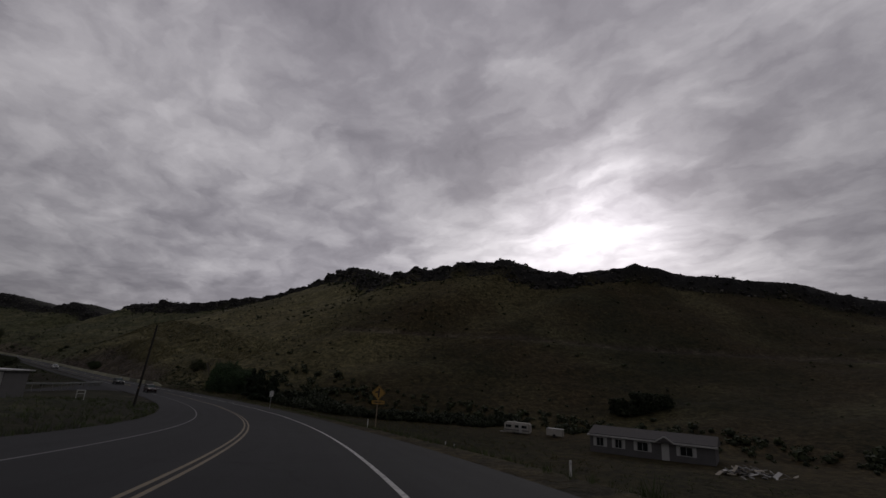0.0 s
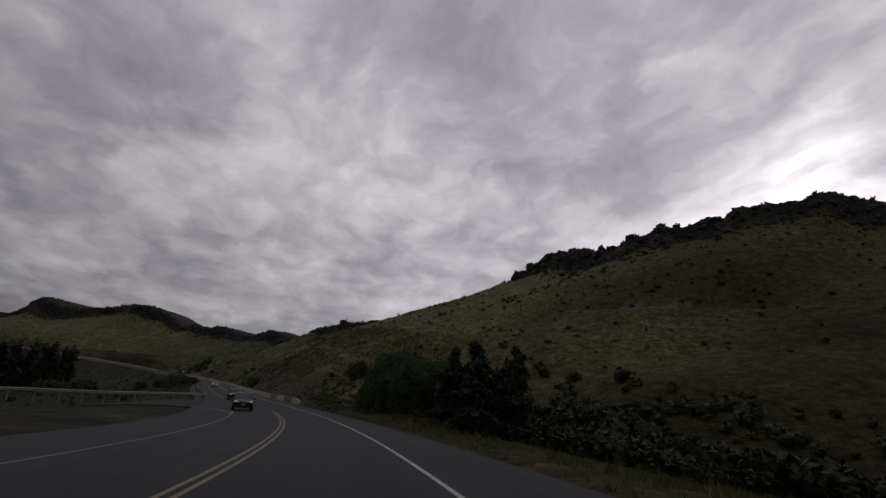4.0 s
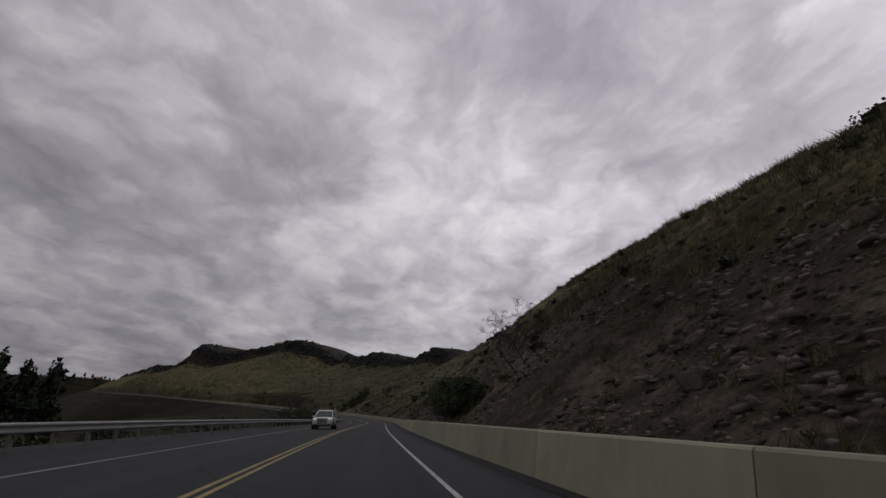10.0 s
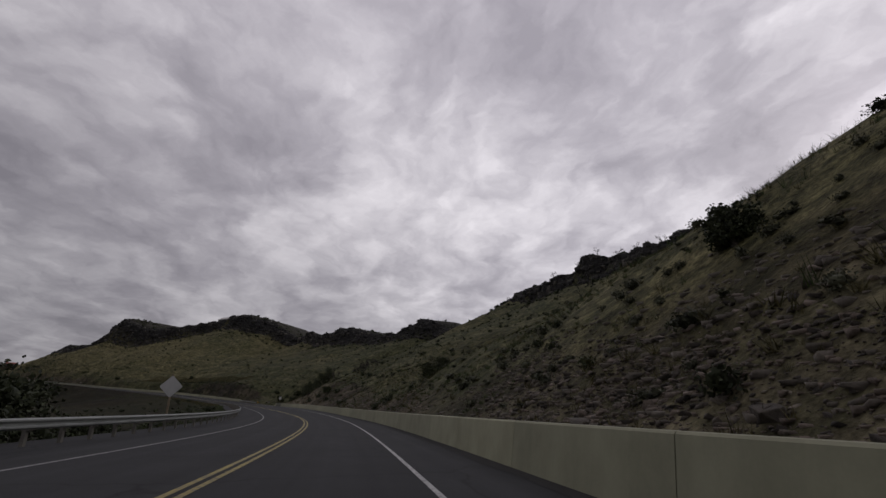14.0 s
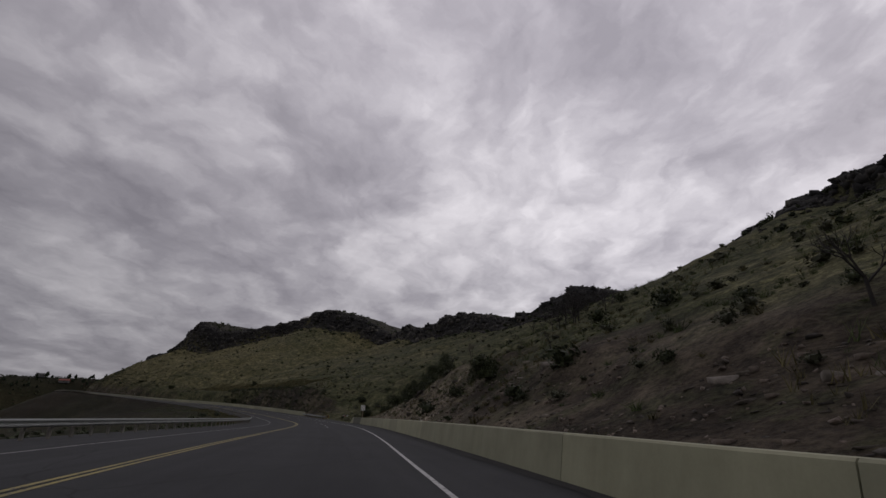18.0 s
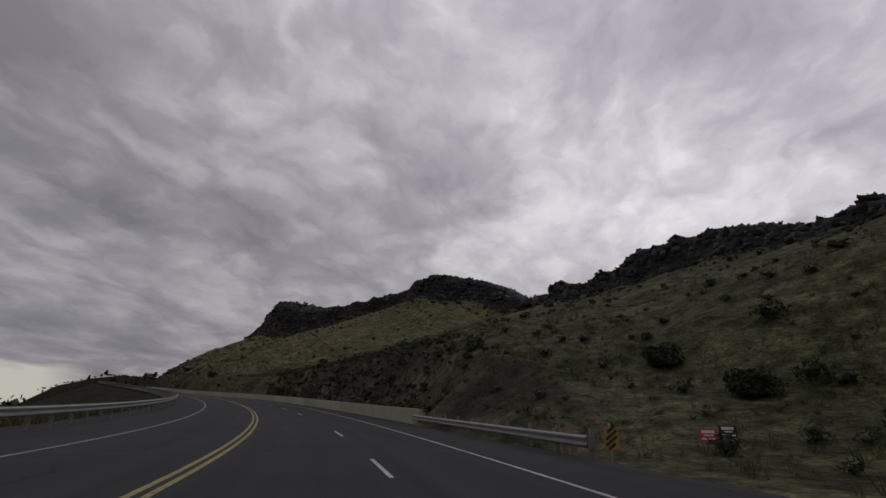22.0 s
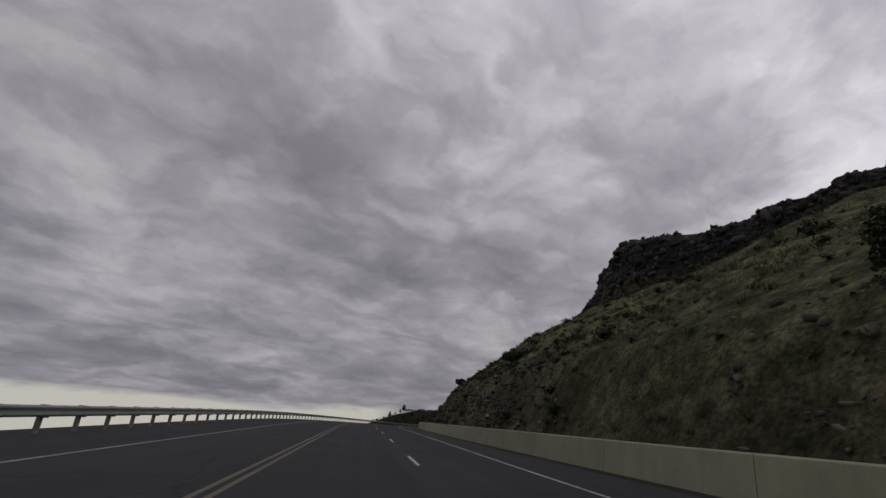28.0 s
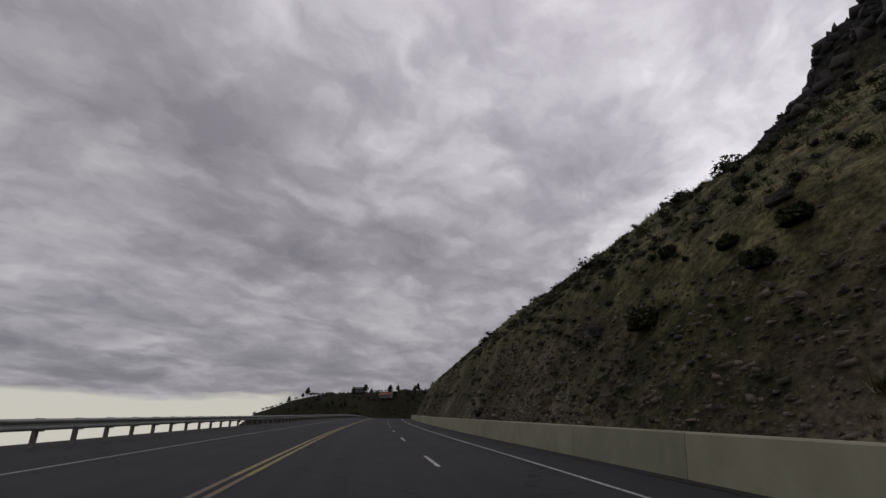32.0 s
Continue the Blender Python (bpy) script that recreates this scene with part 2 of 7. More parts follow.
def hill_material(name="hillside", dim=1.0):
    """Dry grass with greener patches; bare earth and basalt where the ground's own layers show."""
    m, n, l, b = material(name, 0.95)
    b.inputs["Specular IOR Level"].default_value = 0.1
    tc = n.new("ShaderNodeTexCoord").outputs["Object"]
    rock = n.new("ShaderNodeAttribute")
    rock.attribute_name = "layer"
    sp = n.new("ShaderNodeSeparateColor")
    l.new(rock.outputs["Color"], sp.inputs[0])
    big, mid, fine, tuft = (noise_node(n, l, s, 5, 0.6, tc) for s in (0.02, 0.16, 1.3, 6.0))
    # dry brown held near black: the first hill's backlit shade is in this colour
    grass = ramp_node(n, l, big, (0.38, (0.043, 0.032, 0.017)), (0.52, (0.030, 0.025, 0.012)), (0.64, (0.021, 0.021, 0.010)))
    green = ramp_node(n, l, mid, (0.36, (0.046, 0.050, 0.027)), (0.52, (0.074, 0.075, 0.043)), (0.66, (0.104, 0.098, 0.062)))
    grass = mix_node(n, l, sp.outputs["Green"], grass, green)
    grass = mix_node(n, l, rock.outputs["Alpha"], grass, ramp_node(n, l, mid, (0.36, (0.094, 0.085, 0.044)), (0.64, (0.150, 0.132, 0.076))))
    grass = mix_node(n, l, 1.0, grass, ramp_node(n, l, fine, (0.38, (0.56, 0.57, 0.55)), (0.62, (1.35, 1.33, 1.27))), "MULTIPLY")
    grass = mix_node(n, l, 1.0, grass, ramp_node(n, l, tuft, (0.38, (0.55, 0.55, 0.53)), (0.62, (1.35, 1.35, 1.28))), "MULTIPLY")
    clump = noise_node(n, l, 0.55, 5, 0.65, tc)
    grass = mix_node(n, l, 1.0, grass, ramp_node(n, l, clump, (0.40, (0.60, 0.62, 0.60)), (0.60, (1.28, 1.26, 1.22))), "MULTIPLY")
    earth = ramp_node(n, l, mid, (0.36, (0.026, 0.020, 0.016)), (0.5, (0.056, 0.045, 0.036)), (0.64, (0.125, 0.106, 0.080)))
    earth = mix_node(n, l, 1.0, earth, ramp_node(n, l, mix_node(n, l, 0.5, fine, tuft), (0.38, (0.4, 0.4, 0.4)), (0.62, (1.5, 1.45, 1.4))), "MULTIPLY")
    basalt = ramp_node(n, l, fine, (0.3, (0.011, 0.011, 0.012)), (0.55, (0.027, 0.026, 0.026)), (0.8, (0.062, 0.057, 0.052)))
    patch = ramp_node(n, l, clump, (0.42, (0, 0, 0)), (0.52, (1, 1, 1)))
    e_fac = n.new("ShaderNodeMath")
    e_fac.operation = "MULTIPLY"
    e_fac.use_clamp = True
    e2 = mix_node(n, l, sp.outputs["Red"], (0.0, 0.0, 0.0), patch, "MIX")
    l.new(sp.outputs["Red"], e_fac.inputs[0])
    e_fac.inputs[1].default_value = 1.0
    half = mix_node(n, l, 0.4, e2, e_fac.outputs[0])
    # pale crumbling soil
    soil = n.new("ShaderNodeAttribute")
    soil.attribute_name = "pale"
    crumb = ramp_node(n, l, mix_node(n, l, 0.5, fine, tuft), (0.38, (0.09, 0.073, 0.052)), (0.52, (0.22, 0.183, 0.132)), (0.64, (0.36, 0.305, 0.222)))
    earth = mix_node(n, l, soil.outputs["Fac"], earth, crumb)
    base = mix_node(n, l, half, grass, earth)
    base = mix_node(n, l, sp.outputs["Blue"], base, basalt)
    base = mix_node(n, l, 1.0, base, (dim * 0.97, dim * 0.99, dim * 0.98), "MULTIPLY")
    l.new(base, b.inputs["Base Color"])
    h = mix_node(n, l, 0.4, fine, tuft)
    bump_node(n, l, h, 0.9, 0.25, b)
    return m


ASPHALT, CONCRETE, HILL = asphalt_material(), concrete_material(), hill_material()
PAINTED_OVER = concrete_material("painted_over_concrete", (0.36, 0.36, 0.40))
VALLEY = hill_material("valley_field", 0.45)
FADED_PAINT = paint_material("faded_yellow_paint", (0.10, 0.082, 0.036))
WHITE_PAINT, YELLOW_PAINT = paint_material("white_paint", (0.50, 0.50, 0.48)), paint_material("yellow_paint", (0.32, 0.255, 0.045))
DASH_PAINT, THIN_PAINT = paint_material("dash_paint", (0.56, 0.56, 0.54)), paint_material("thin_white_paint", (0.30, 0.30, 0.29))
GREY_PAINT, DULL_PAINT = paint_material("grey_worn_paint", (0.11, 0.11, 0.11)), paint_material("dull_yellow_paint", (0.16, 0.115, 0.04))
STEEL = simple("galvanised_steel", (0.24, 0.25, 0.24), 0.6, 0.45, 0.2, 1.5)

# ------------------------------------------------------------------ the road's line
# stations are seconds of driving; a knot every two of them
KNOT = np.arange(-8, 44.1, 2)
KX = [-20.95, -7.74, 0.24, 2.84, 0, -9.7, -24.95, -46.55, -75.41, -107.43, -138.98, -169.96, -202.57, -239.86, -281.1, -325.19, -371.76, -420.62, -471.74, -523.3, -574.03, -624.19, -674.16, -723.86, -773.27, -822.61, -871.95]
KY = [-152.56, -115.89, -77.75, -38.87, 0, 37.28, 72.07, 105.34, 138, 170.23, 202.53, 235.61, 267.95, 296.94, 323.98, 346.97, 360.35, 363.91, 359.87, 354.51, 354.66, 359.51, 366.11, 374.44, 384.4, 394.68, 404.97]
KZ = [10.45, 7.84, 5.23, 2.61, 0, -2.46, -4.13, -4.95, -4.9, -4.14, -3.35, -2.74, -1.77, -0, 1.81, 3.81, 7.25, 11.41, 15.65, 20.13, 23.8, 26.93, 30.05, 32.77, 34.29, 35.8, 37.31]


def spline(xk, yk, x):
    """A natural cubic through the knots."""
    xk, yk, x = np.asarray(xk, float), np.asarray(yk, float), np.asarray(x, float)
    n, h = len(xk), np.diff(xk)
    a, b = np.eye(n), np.zeros(n)
    for i in range(1, n - 1):
        a[i, i - 1], a[i, i], a[i, i + 1] = h[i - 1], 2 * (h[i - 1] + h[i]), h[i]
        b[i] = 6 * ((yk[i + 1] - yk[i]) / h[i] - (yk[i] - yk[i - 1]) / h[i - 1])
    m = np.linalg.solve(a, b)
    j = np.clip(np.searchsorted(xk, x) - 1, 0, n - 2)
    u, w, hh = x - xk[j], xk[j + 1] - x, h[j]
    return m[j] * w**3 / 6 / hh + m[j + 1] * u**3 / 6 / hh + (yk[j] / hh - m[j] * hh / 6) * w + (yk[j + 1] / hh - m[j + 1] * hh / 6) * u


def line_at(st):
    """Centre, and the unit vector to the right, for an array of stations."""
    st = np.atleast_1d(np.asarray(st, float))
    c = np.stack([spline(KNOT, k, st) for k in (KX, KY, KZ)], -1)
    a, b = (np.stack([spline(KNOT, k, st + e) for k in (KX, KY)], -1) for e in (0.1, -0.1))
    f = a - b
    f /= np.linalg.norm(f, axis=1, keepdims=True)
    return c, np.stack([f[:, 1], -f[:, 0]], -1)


def spot(st, r, dz=0.0):
    """A place by station, metres to the right of the line, and height over the road."""
    c, rt = line_at(st)
    return Vector((c[0, 0] + r * rt[0, 0], c[0, 1] + r * rt[0, 1], c[0, 2] + float(tilt(st, r)) + dz))


def heading(st):
    _, rt = line_at(st)
    return math.degrees(math.atan2(rt[0, 1], rt[0, 0]))


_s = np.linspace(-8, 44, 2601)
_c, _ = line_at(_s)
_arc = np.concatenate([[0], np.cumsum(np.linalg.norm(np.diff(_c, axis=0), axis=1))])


def arc_of(st):
    return np.interp(st, _s, _arc)


def st_of(arc):
    return np.interp(arc, _arc, _s)


def soft(st, xk, yk, width=0.8):
    """A table read along the road, with its corners rounded off."""
    st = np.asarray(st, float)
    return sum(np.interp(st + k * width, xk, yk) for k in (-1, -0.5, 0, 0.5, 1)) / 5


def yellow_r(st):
    return soft(st, [0, 3.3, 5.5, 6.4, 7.0, 8.3, 9.3, 11.3, 13.3, 15.6, 16.4, 17.3, 18.4, 19.3, 20.3, 21.3, 22.4, 23.3, 24.3, 25.3, 26.3, 27.5, 29.3, 29.8, 30.3, 30.8, 31.3, 31.8, 32.3, 34],
                [-2.35, -2.45, -1.8, -1.55, -1.7, -2.15, -2.4, -2.48, -2.5, -2.1, -2.3, -3.45, -4.75, -4.5, -3.3, -2.4, -2.2, -2.35, -2.2, -1.9, -2.35, -2.1, -1.8, -2.2, -2.8, -3.0, -2.7, -2.3, -2.0, -2.0], 0.4)


def white_r(st):
    return soft(st, [0, 1.4, 3.3, 6.3, 7.4, 8.4, 9.3, 11.3, 13.3, 15.6, 16.4, 17.3, 18.3, 19.3, 20.3, 21.3, 23.3, 24.3, 25.3, 26.3, 27.5, 29.3, 29.8, 30.3, 30.8, 31.3, 31.8, 32.3, 34],
                [1.3, 1.35, 1.8, 2.05, 2.15, 1.55, 1.48, 1.42, 1.32, 1.55, 1.75, 1.7, 1.6, 2.6, 3.55, 4.2, 4.32, 4.65, 4.8, 4.5, 4.6, 4.85, 4.4, 3.6, 3.2, 3.35, 3.95, 4.8, 4.7], 0.4)


def left_r(st):
    return yellow_r(st) - 3.8


def bank(st):
    """The road's cross fall: positive where its left side lies higher."""
    return soft(st, [-8, 0, 6.5, 8.5, 10, 13.5, 18, 19.5, 21.5, 24, 26.5, 28.5, 30, 34, 44], [-0.02, -0.02, -0.02, 0.02, 0.028, 0.024, 0.028, 0.01, 0.0, -0.004, -0.006, 0.045, 0.052, 0.052, 0.04])


def tilt(st, r):
    """Height of the road's plane over its line, r metres to the right."""
    return -bank(st) * np.clip(r, -11.0, 9.0)


def wall_r(st):
    return soft(st, [7.9, 8.2, 9.3, 11.3, 13.3, 15.8, 17.3, 19.3, 20.8, 21.4, 21.8, 23.3, 24.4, 26.4, 28.3, 29.4, 30.3, 30.8, 31.3, 31.8, 32.4], [5.9, 5.5, 3.8, 3.3, 3.4, 4.3, 4.0, 4.7, 6.5, 6.8, 7.2, 7.3, 7.3, 8.1, 7.9, 7.3, 6.4, 5.9, 6.0, 6.5, 7.0], 0.4)


def rail_r(st):
    return left_r(st) - soft(st, [7.8, 9, 13, 16, 18, 20, 21.5, 44], [2.6, 3.6, 3.2, 2.6, 3.0, 3.6, 3.1, 2.9])


# ------------------------------------------------------------------ terrain
_rng = np.random.default_rng(5)
_lat = _rng.random((256, 256))


def vnoise(x, y):
    """Smooth value noise on a repeating lattice."""
    xi, yi = np.floor(x).astype(int), np.floor(y).astype(int)
    fx, fy = x - xi, y - yi
    fx, fy = fx * fx * (3 - 2 * fx), fy * fy * (3 - 2 * fy)
    g = lambda i, j: _lat[i % 256, j % 256]
    return (g(xi, yi) * (1 - fx) + g(xi + 1, yi) * fx) * (1 - fy) + (g(xi, yi + 1) * (1 - fx) + g(xi + 1, yi + 1) * fx) * fy


def fbm(x, y, size, octaves=4, gain=0.5):
    total, amp, s = 0, 1.0, 1.0 / size
    for k in range(octaves):
        total = total + amp * (vnoise(x * s + 17.3 * k, y * s - 9.1 * k) - 0.5)
        amp, s = amp * gain, s * 2.03
    return total


# the hillside's section: foot behind the wall, two breaks of slope, rim foot, rim top, plateau
def section(st):
    z12 = soft(st, [-8, 0, 2, 4, 6, 7, 8, 9, 10, 11, 14, 15, 16, 17, 18, 19, 20, 20.9, 21.6, 22.65, 23.0, 23.4, 24.1, 25, 26, 27, 28, 30, 32, 33, 35, 38, 44],
               [-4, -2.6, -1.9, -1.1, -0.2, 0.6, 3, 4.6, 5.6, 6.7, 7, 5.4, 4.0, 3.4, 3.6, 4.5, 5.3, 3.4, -0.1, 0.1, 3.0, 5.8, 6.6, 6.4, 5.6, 4.5, 4.5, 5.2, 6.6, 7.8, 7.6, 7.6, 7.6], 0.35)
    z32 = soft(st, [-8, -4, 0, 1, 2, 3, 4, 5, 5.6, 6.3, 7, 8, 9, 10, 11, 12, 13, 14, 15, 16, 17, 18, 19, 20, 20.7, 21.5, 22.5, 24, 26, 27, 28, 29, 30, 31, 32, 33, 34, 35, 36, 38, 44],
               [-15, -11.5, -6.9, -5.7, -4.6, -3.8, -3.1, -2.2, -0.8, 1.6, 5.8, 10.4, 13.8, 16.3, 19.3, 21.5, 22.0, 19.8, 17.2, 14.4, 12, 11.5, 13.4, 14.8, 13.5, 9.8, 10.5, 12, 11.5, 10, 12.5, 15, 16, 17, 19.2, 20.8, 21.3, 20.5, 20, 19.5, 18], 0.4)
    rr = soft(st, [-8, 0, 3, 4.4, 5, 5.4, 6.2, 6.7, 7, 7.3, 8, 8.8, 9.6, 11.2, 13.2, 14.1, 16.2, 16.8, 18, 19.1, 20.2, 21.3, 21.7, 22.8, 24.3, 25.2, 27, 28.7, 30, 31, 31.5, 32.5, 33.5, 33.9, 34.3, 35, 35.5, 36.5, 44],
              [700, 560, 400, 312, 267, 237, 191, 163, 150, 140, 125, 107, 110, 122, 138, 144, 150, 122, 99, 96, 96, 102, 104, 97, 90, 99, 118, 105, 110, 90, 77, 63, 60, 52, 47, 45, 46, 47, 47], 0.12)
    zr = soft(st, [-8, 0, 3, 4.4, 5, 5.4, 6.2, 6.7, 7, 7.3, 8, 8.8, 9.6, 11.2, 13.2, 14.1, 16.2, 16.8, 18, 19.1, 20.2, 21.2, 21.5, 21.8, 22.3, 22.8, 23.6, 24, 24.4, 24.9, 25.4, 25.8, 26.5, 27.1, 27.8, 28.7, 29.8, 31, 31.5, 32.2, 33.2, 33.45, 33.6, 33.8, 34.0, 34.2, 34.5, 35.1, 35.5, 36.5, 38, 44],
              [70, 62, 60, 62, 67, 67.5, 69, 61, 62, 66, 62.5, 57.3, 56, 66, 73, 73.5, 67, 55, 48.4, 48.4, 47.4, 45.2, 38, 37, 37, 45.8, 38, 39, 42.5, 45.6, 47, 44.5, 46, 42.5, 55, 62, 59, 49, 44.8, 45.6, 53, 50.5, 46.5, 40.5, 34.5, 31, 30.5, 30, 30, 30, 29, 27], 0.08)
    rh = soft(st, [-8, 6, 9, 12, 15, 17, 19, 20.2, 20.6, 22, 22.8, 23.6, 25, 27, 28.5, 30, 31.5, 33, 34.5, 36, 44], [9, 9, 8, 9, 9, 8, 9, 9, 3, 6, 11, 5, 12, 5, 13, 11, 13, 20, 12, 6, 4], 0.2)
    return z12, z32, rr, zr, rh


R_STEPS = np.concatenate([np.linspace(0, 1, 46)[:-1] * 0.36, 0.36 + np.linspace(0, 1, 60) * 0.64])


def hill_points(st, q):
    """Positions and layers of the hillside for stations st and steps q (0 foot, 1 far back), as arrays."""
    z12, z32, rr, zr, rh = section(st)
    foot = np.where((st > 7.9) & (st < 22.0) | (st > 23.3), wall_r(st) + 0.62, wall_r(st) - 0.4)
    foot = np.where(st < 7.9, np.maximum(white_r(st) + 2.4, 3.8), foot)
    n = len(q)
    fr = soft(st, [-8, 0, 2, 3, 4, 5, 5.7, 6.2], [85, 85, 78, 68, 62, 44, 34, 30], 0.3)
    fk = soft(st, [30.5, 33], [0.9, 2.4], 0.4)
    up = soft(st, [-8, 5, 6.5, 20.8, 21.6, 23, 23.7, 44], [0.85, 0.85, 0.45, 0.45, 0.15, 0.15, 0.45, 0.45], 0.2)
    r = np.zeros((len(st), n))
    z = np.zeros_like(r)
    layer = np.zeros((len(st), n, 4))
    for i in range(len(st)):
        far = rr[i] + 60
        kr = [0, 0.05, 0.36, 0.86, 0.92, 1.0]
        rb = min(32.0, rr[i] - 12)
        edge = max(rb + 1.0, fr[i])
        kv = [foot[i], foot[i] + 0.8, rb + 2, rr[i] - 5.0, rr[i] + 1.0, far + 40]
        r[i] = np.interp(q, kr, kv)
        mid = 0.5 * (34 + rr[i] - 5)
        zf = zr[i] - rh[i]
        z[i] = np.interp(r[i], [foot[i], foot[i] + 1.5, rb * 0.375, rb * 0.625, rb, edge, edge + 0.5 * (rr[i] - 6 - edge), rr[i] - 5, rr[i] - 1.5, rr[i] + 2, rr[i] + 12, far, far + 40],
                         [-0.12, 0.0 if z12[i] < 1 else fk[i], z12[i], z12[i] + (z32[i] - z12[i]) * up[i], z32[i], z32[i] + (0.3 if fr[i] > 33 else (zf - z32[i]) * 0.94 / max(rr[i] - 6 - rb, 1)), z32[i] + (zf - z32[i]) * 0.47, zf, zr[i] - rh[i] * 0.25, zr[i], zr[i] + 0.5, zr[i] - 2, zr[i] - 14])
    c, rt = line_at(st)
    x, y = c[:, :1] + r * rt[:, :1], c[:, 1:2] + r * rt[:, 1:2]
    away = np.clip((r - foot[:, None] - 1) / 10, 0, 1)
    rim = np.clip(1 - np.abs(r - (rr[:, None] - 1.0)) / 7.0, 0, 1)
    lip = soft(st, [7.6, 8.6, 10, 11.4, 12.3, 13.2, 15.5, 20, 22.5, 23.6, 24.4, 25.3, 26.2, 27, 29, 31, 33, 36], [7, 10.5, 12.5, 13.5, 21, 13.5, 11.5, 16.5, 12.8, 14.5, 14.0, 12, 10.5, 9.8, 12.5, 12.5, 11.5, 12], 0.4)[:, None] + fbm(x, y, 9, 3) * 3.0
    cut = np.clip((lip - r) / soft(st, [11.4, 12.3, 13.2, 22, 23], [4.5, 7, 5, 5, 2.2], 0.3)[:, None], 0, 1) * np.clip((z12[:, None] - 1) / 3, 0, 1)
    away = away * np.where(r < fr[:, None], soft(st, [5.2, 6.5], [0.15, 1.0], 0.3)[:, None], 1.0)
    away = away * (1 - 0.8 * np.clip((22 - r) / 6, 0, 1) * soft(st, [21.2, 21.6, 23.0, 23.3], [0, 1, 1, 0], 0.1)[:, None])
    z = z + away * (fbm(x, y, 22, 5) * 1.9 + fbm(x, y, 3.5, 3) * 0.55) + cut * away * fbm(x, y, 5, 4, 0.7) * 2.0
    z = z + rim * (fbm(x, y, 6, 5, 0.72) * 4.0 + 1.4 * np.abs(fbm(x, y, 4, 3)))
    push = rim * fbm(x + 50, y - 30, 7, 4, 0.7) * soft(st, [28, 32], [4.5, 2.6], 0.5)[:, None]
    x, y = x + push * rt[:, :1], y + push * rt[:, 1:2]
    layer[..., 2] = np.clip(rim * 1.6 + fbm(x, y, 8, 4) * 0.9 * (rim > 0) - 0.15 + 1.0 * (r > rr[:, None] - 1), 0, 1)
    layer[..., 0] = np.clip(cut * 1.5 + fbm(x, y, 14, 4) * 1.5 * (cut > 0), 0, 1) * soft(st, [12.7, 13.2, 15, 15.6, 22, 22.9, 24.2, 25.3, 26.2, 28.5, 29.5, 33], [0.95, 0.6, 0.55, 0.95, 0.95, 0.95, 0.95, 0.9, 0.4, 0.5, 0.9, 0.85], 0.3)[:, None]
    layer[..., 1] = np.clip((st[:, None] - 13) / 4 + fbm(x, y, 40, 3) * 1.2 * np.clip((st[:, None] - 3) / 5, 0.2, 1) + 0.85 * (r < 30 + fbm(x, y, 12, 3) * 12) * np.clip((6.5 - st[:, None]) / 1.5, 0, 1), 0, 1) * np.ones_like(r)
    # paler, drier grass on the upper slopes before the bend and on the last hillside
    layer[..., 3] = np.clip(soft(st, [5.8, 6.6, 8.2, 9.6, 14, 15.5, 25.5, 27, 30], [0, 0.35, 0.55, 0.75, 0.8, 0, 0, 0.45, 0.95], 0.4)[:, None] + fbm(x, y, 26, 3) * 0.7, 0, 1) * np.clip((r - soft(st, [6.4, 8.8, 9.6, 12.6, 13.3, 15, 15.8, 29, 31], [4, 4, 9, 12, 3, 3, 12, 12, 4], 0.3)[:, None]) / 8, 0, 1)
    # bedrock showing through the last dark cut
    bare = soft(st, [23.5, 24.1, 26, 26.5], [0, 0.6, 0.6, 0], 0.2)[:, None] * np.clip(cut * 1.2 + fbm(x, y, 4, 4, 0.6) * 2.6 - 0.5, 0, 1)
    layer[..., 2] = np.maximum(layer[..., 2], bare)
    zz = c[:, 2:3] + tilt(st[:, None], r) * np.clip(1 - (r - 9) / 20, 0, 1) + z
    # an old track benched across the first hill
    bench = np.exp(-(((zz - 18.0 - fbm(x, y, 90, 2) * 2) / 0.9) ** 2)) * (r > 60) * (st[:, None] < 10)
    zz -= bench * 0.8
    layer[..., 0] = np.maximum(layer[..., 0], bench * 0.95)
    return np.stack([x, y, zz], -1), layer, r


def sheet(name, grid, mat, layer=None, uv=None, flip=False, pale=None):
    """A mesh object from a grid of points."""
    a, b = grid.shape[:2]
    idx = np.arange(a * b).reshape(a, b)
    f = np.stack([idx[:-1, :-1], idx[:-1, 1:], idx[1:, 1:], idx[1:, :-1]], -1).reshape(-1, 4)
    if flip:
        f = f[:, ::-1]
    me = bpy.data.meshes.new(name)
    me.from_pydata(grid.reshape(-1, 3).tolist(), [], f.tolist())
    if layer is not None:
        at = me.attributes.new("layer", "FLOAT_COLOR", "POINT")
        at.data.foreach_set("color", layer.reshape(-1, 4).astype(np.float32).ravel())
    if pale is not None:
        at = me.attributes.new("pale", "FLOAT", "POINT")
        at.data.foreach_set("value", pale.astype(np.float32).ravel())
    if uv is not None:
        u = me.uv_layers.new(name="UVMap")
        u.data.foreach_set("uv", uv.reshape(-1, 2)[f.ravel()].astype(np.float32).ravel())
    me.materials.append(mat)
    me.polygons.foreach_set("use_smooth", np.ones(len(f), bool))
    me.update()
    return new(name, me)


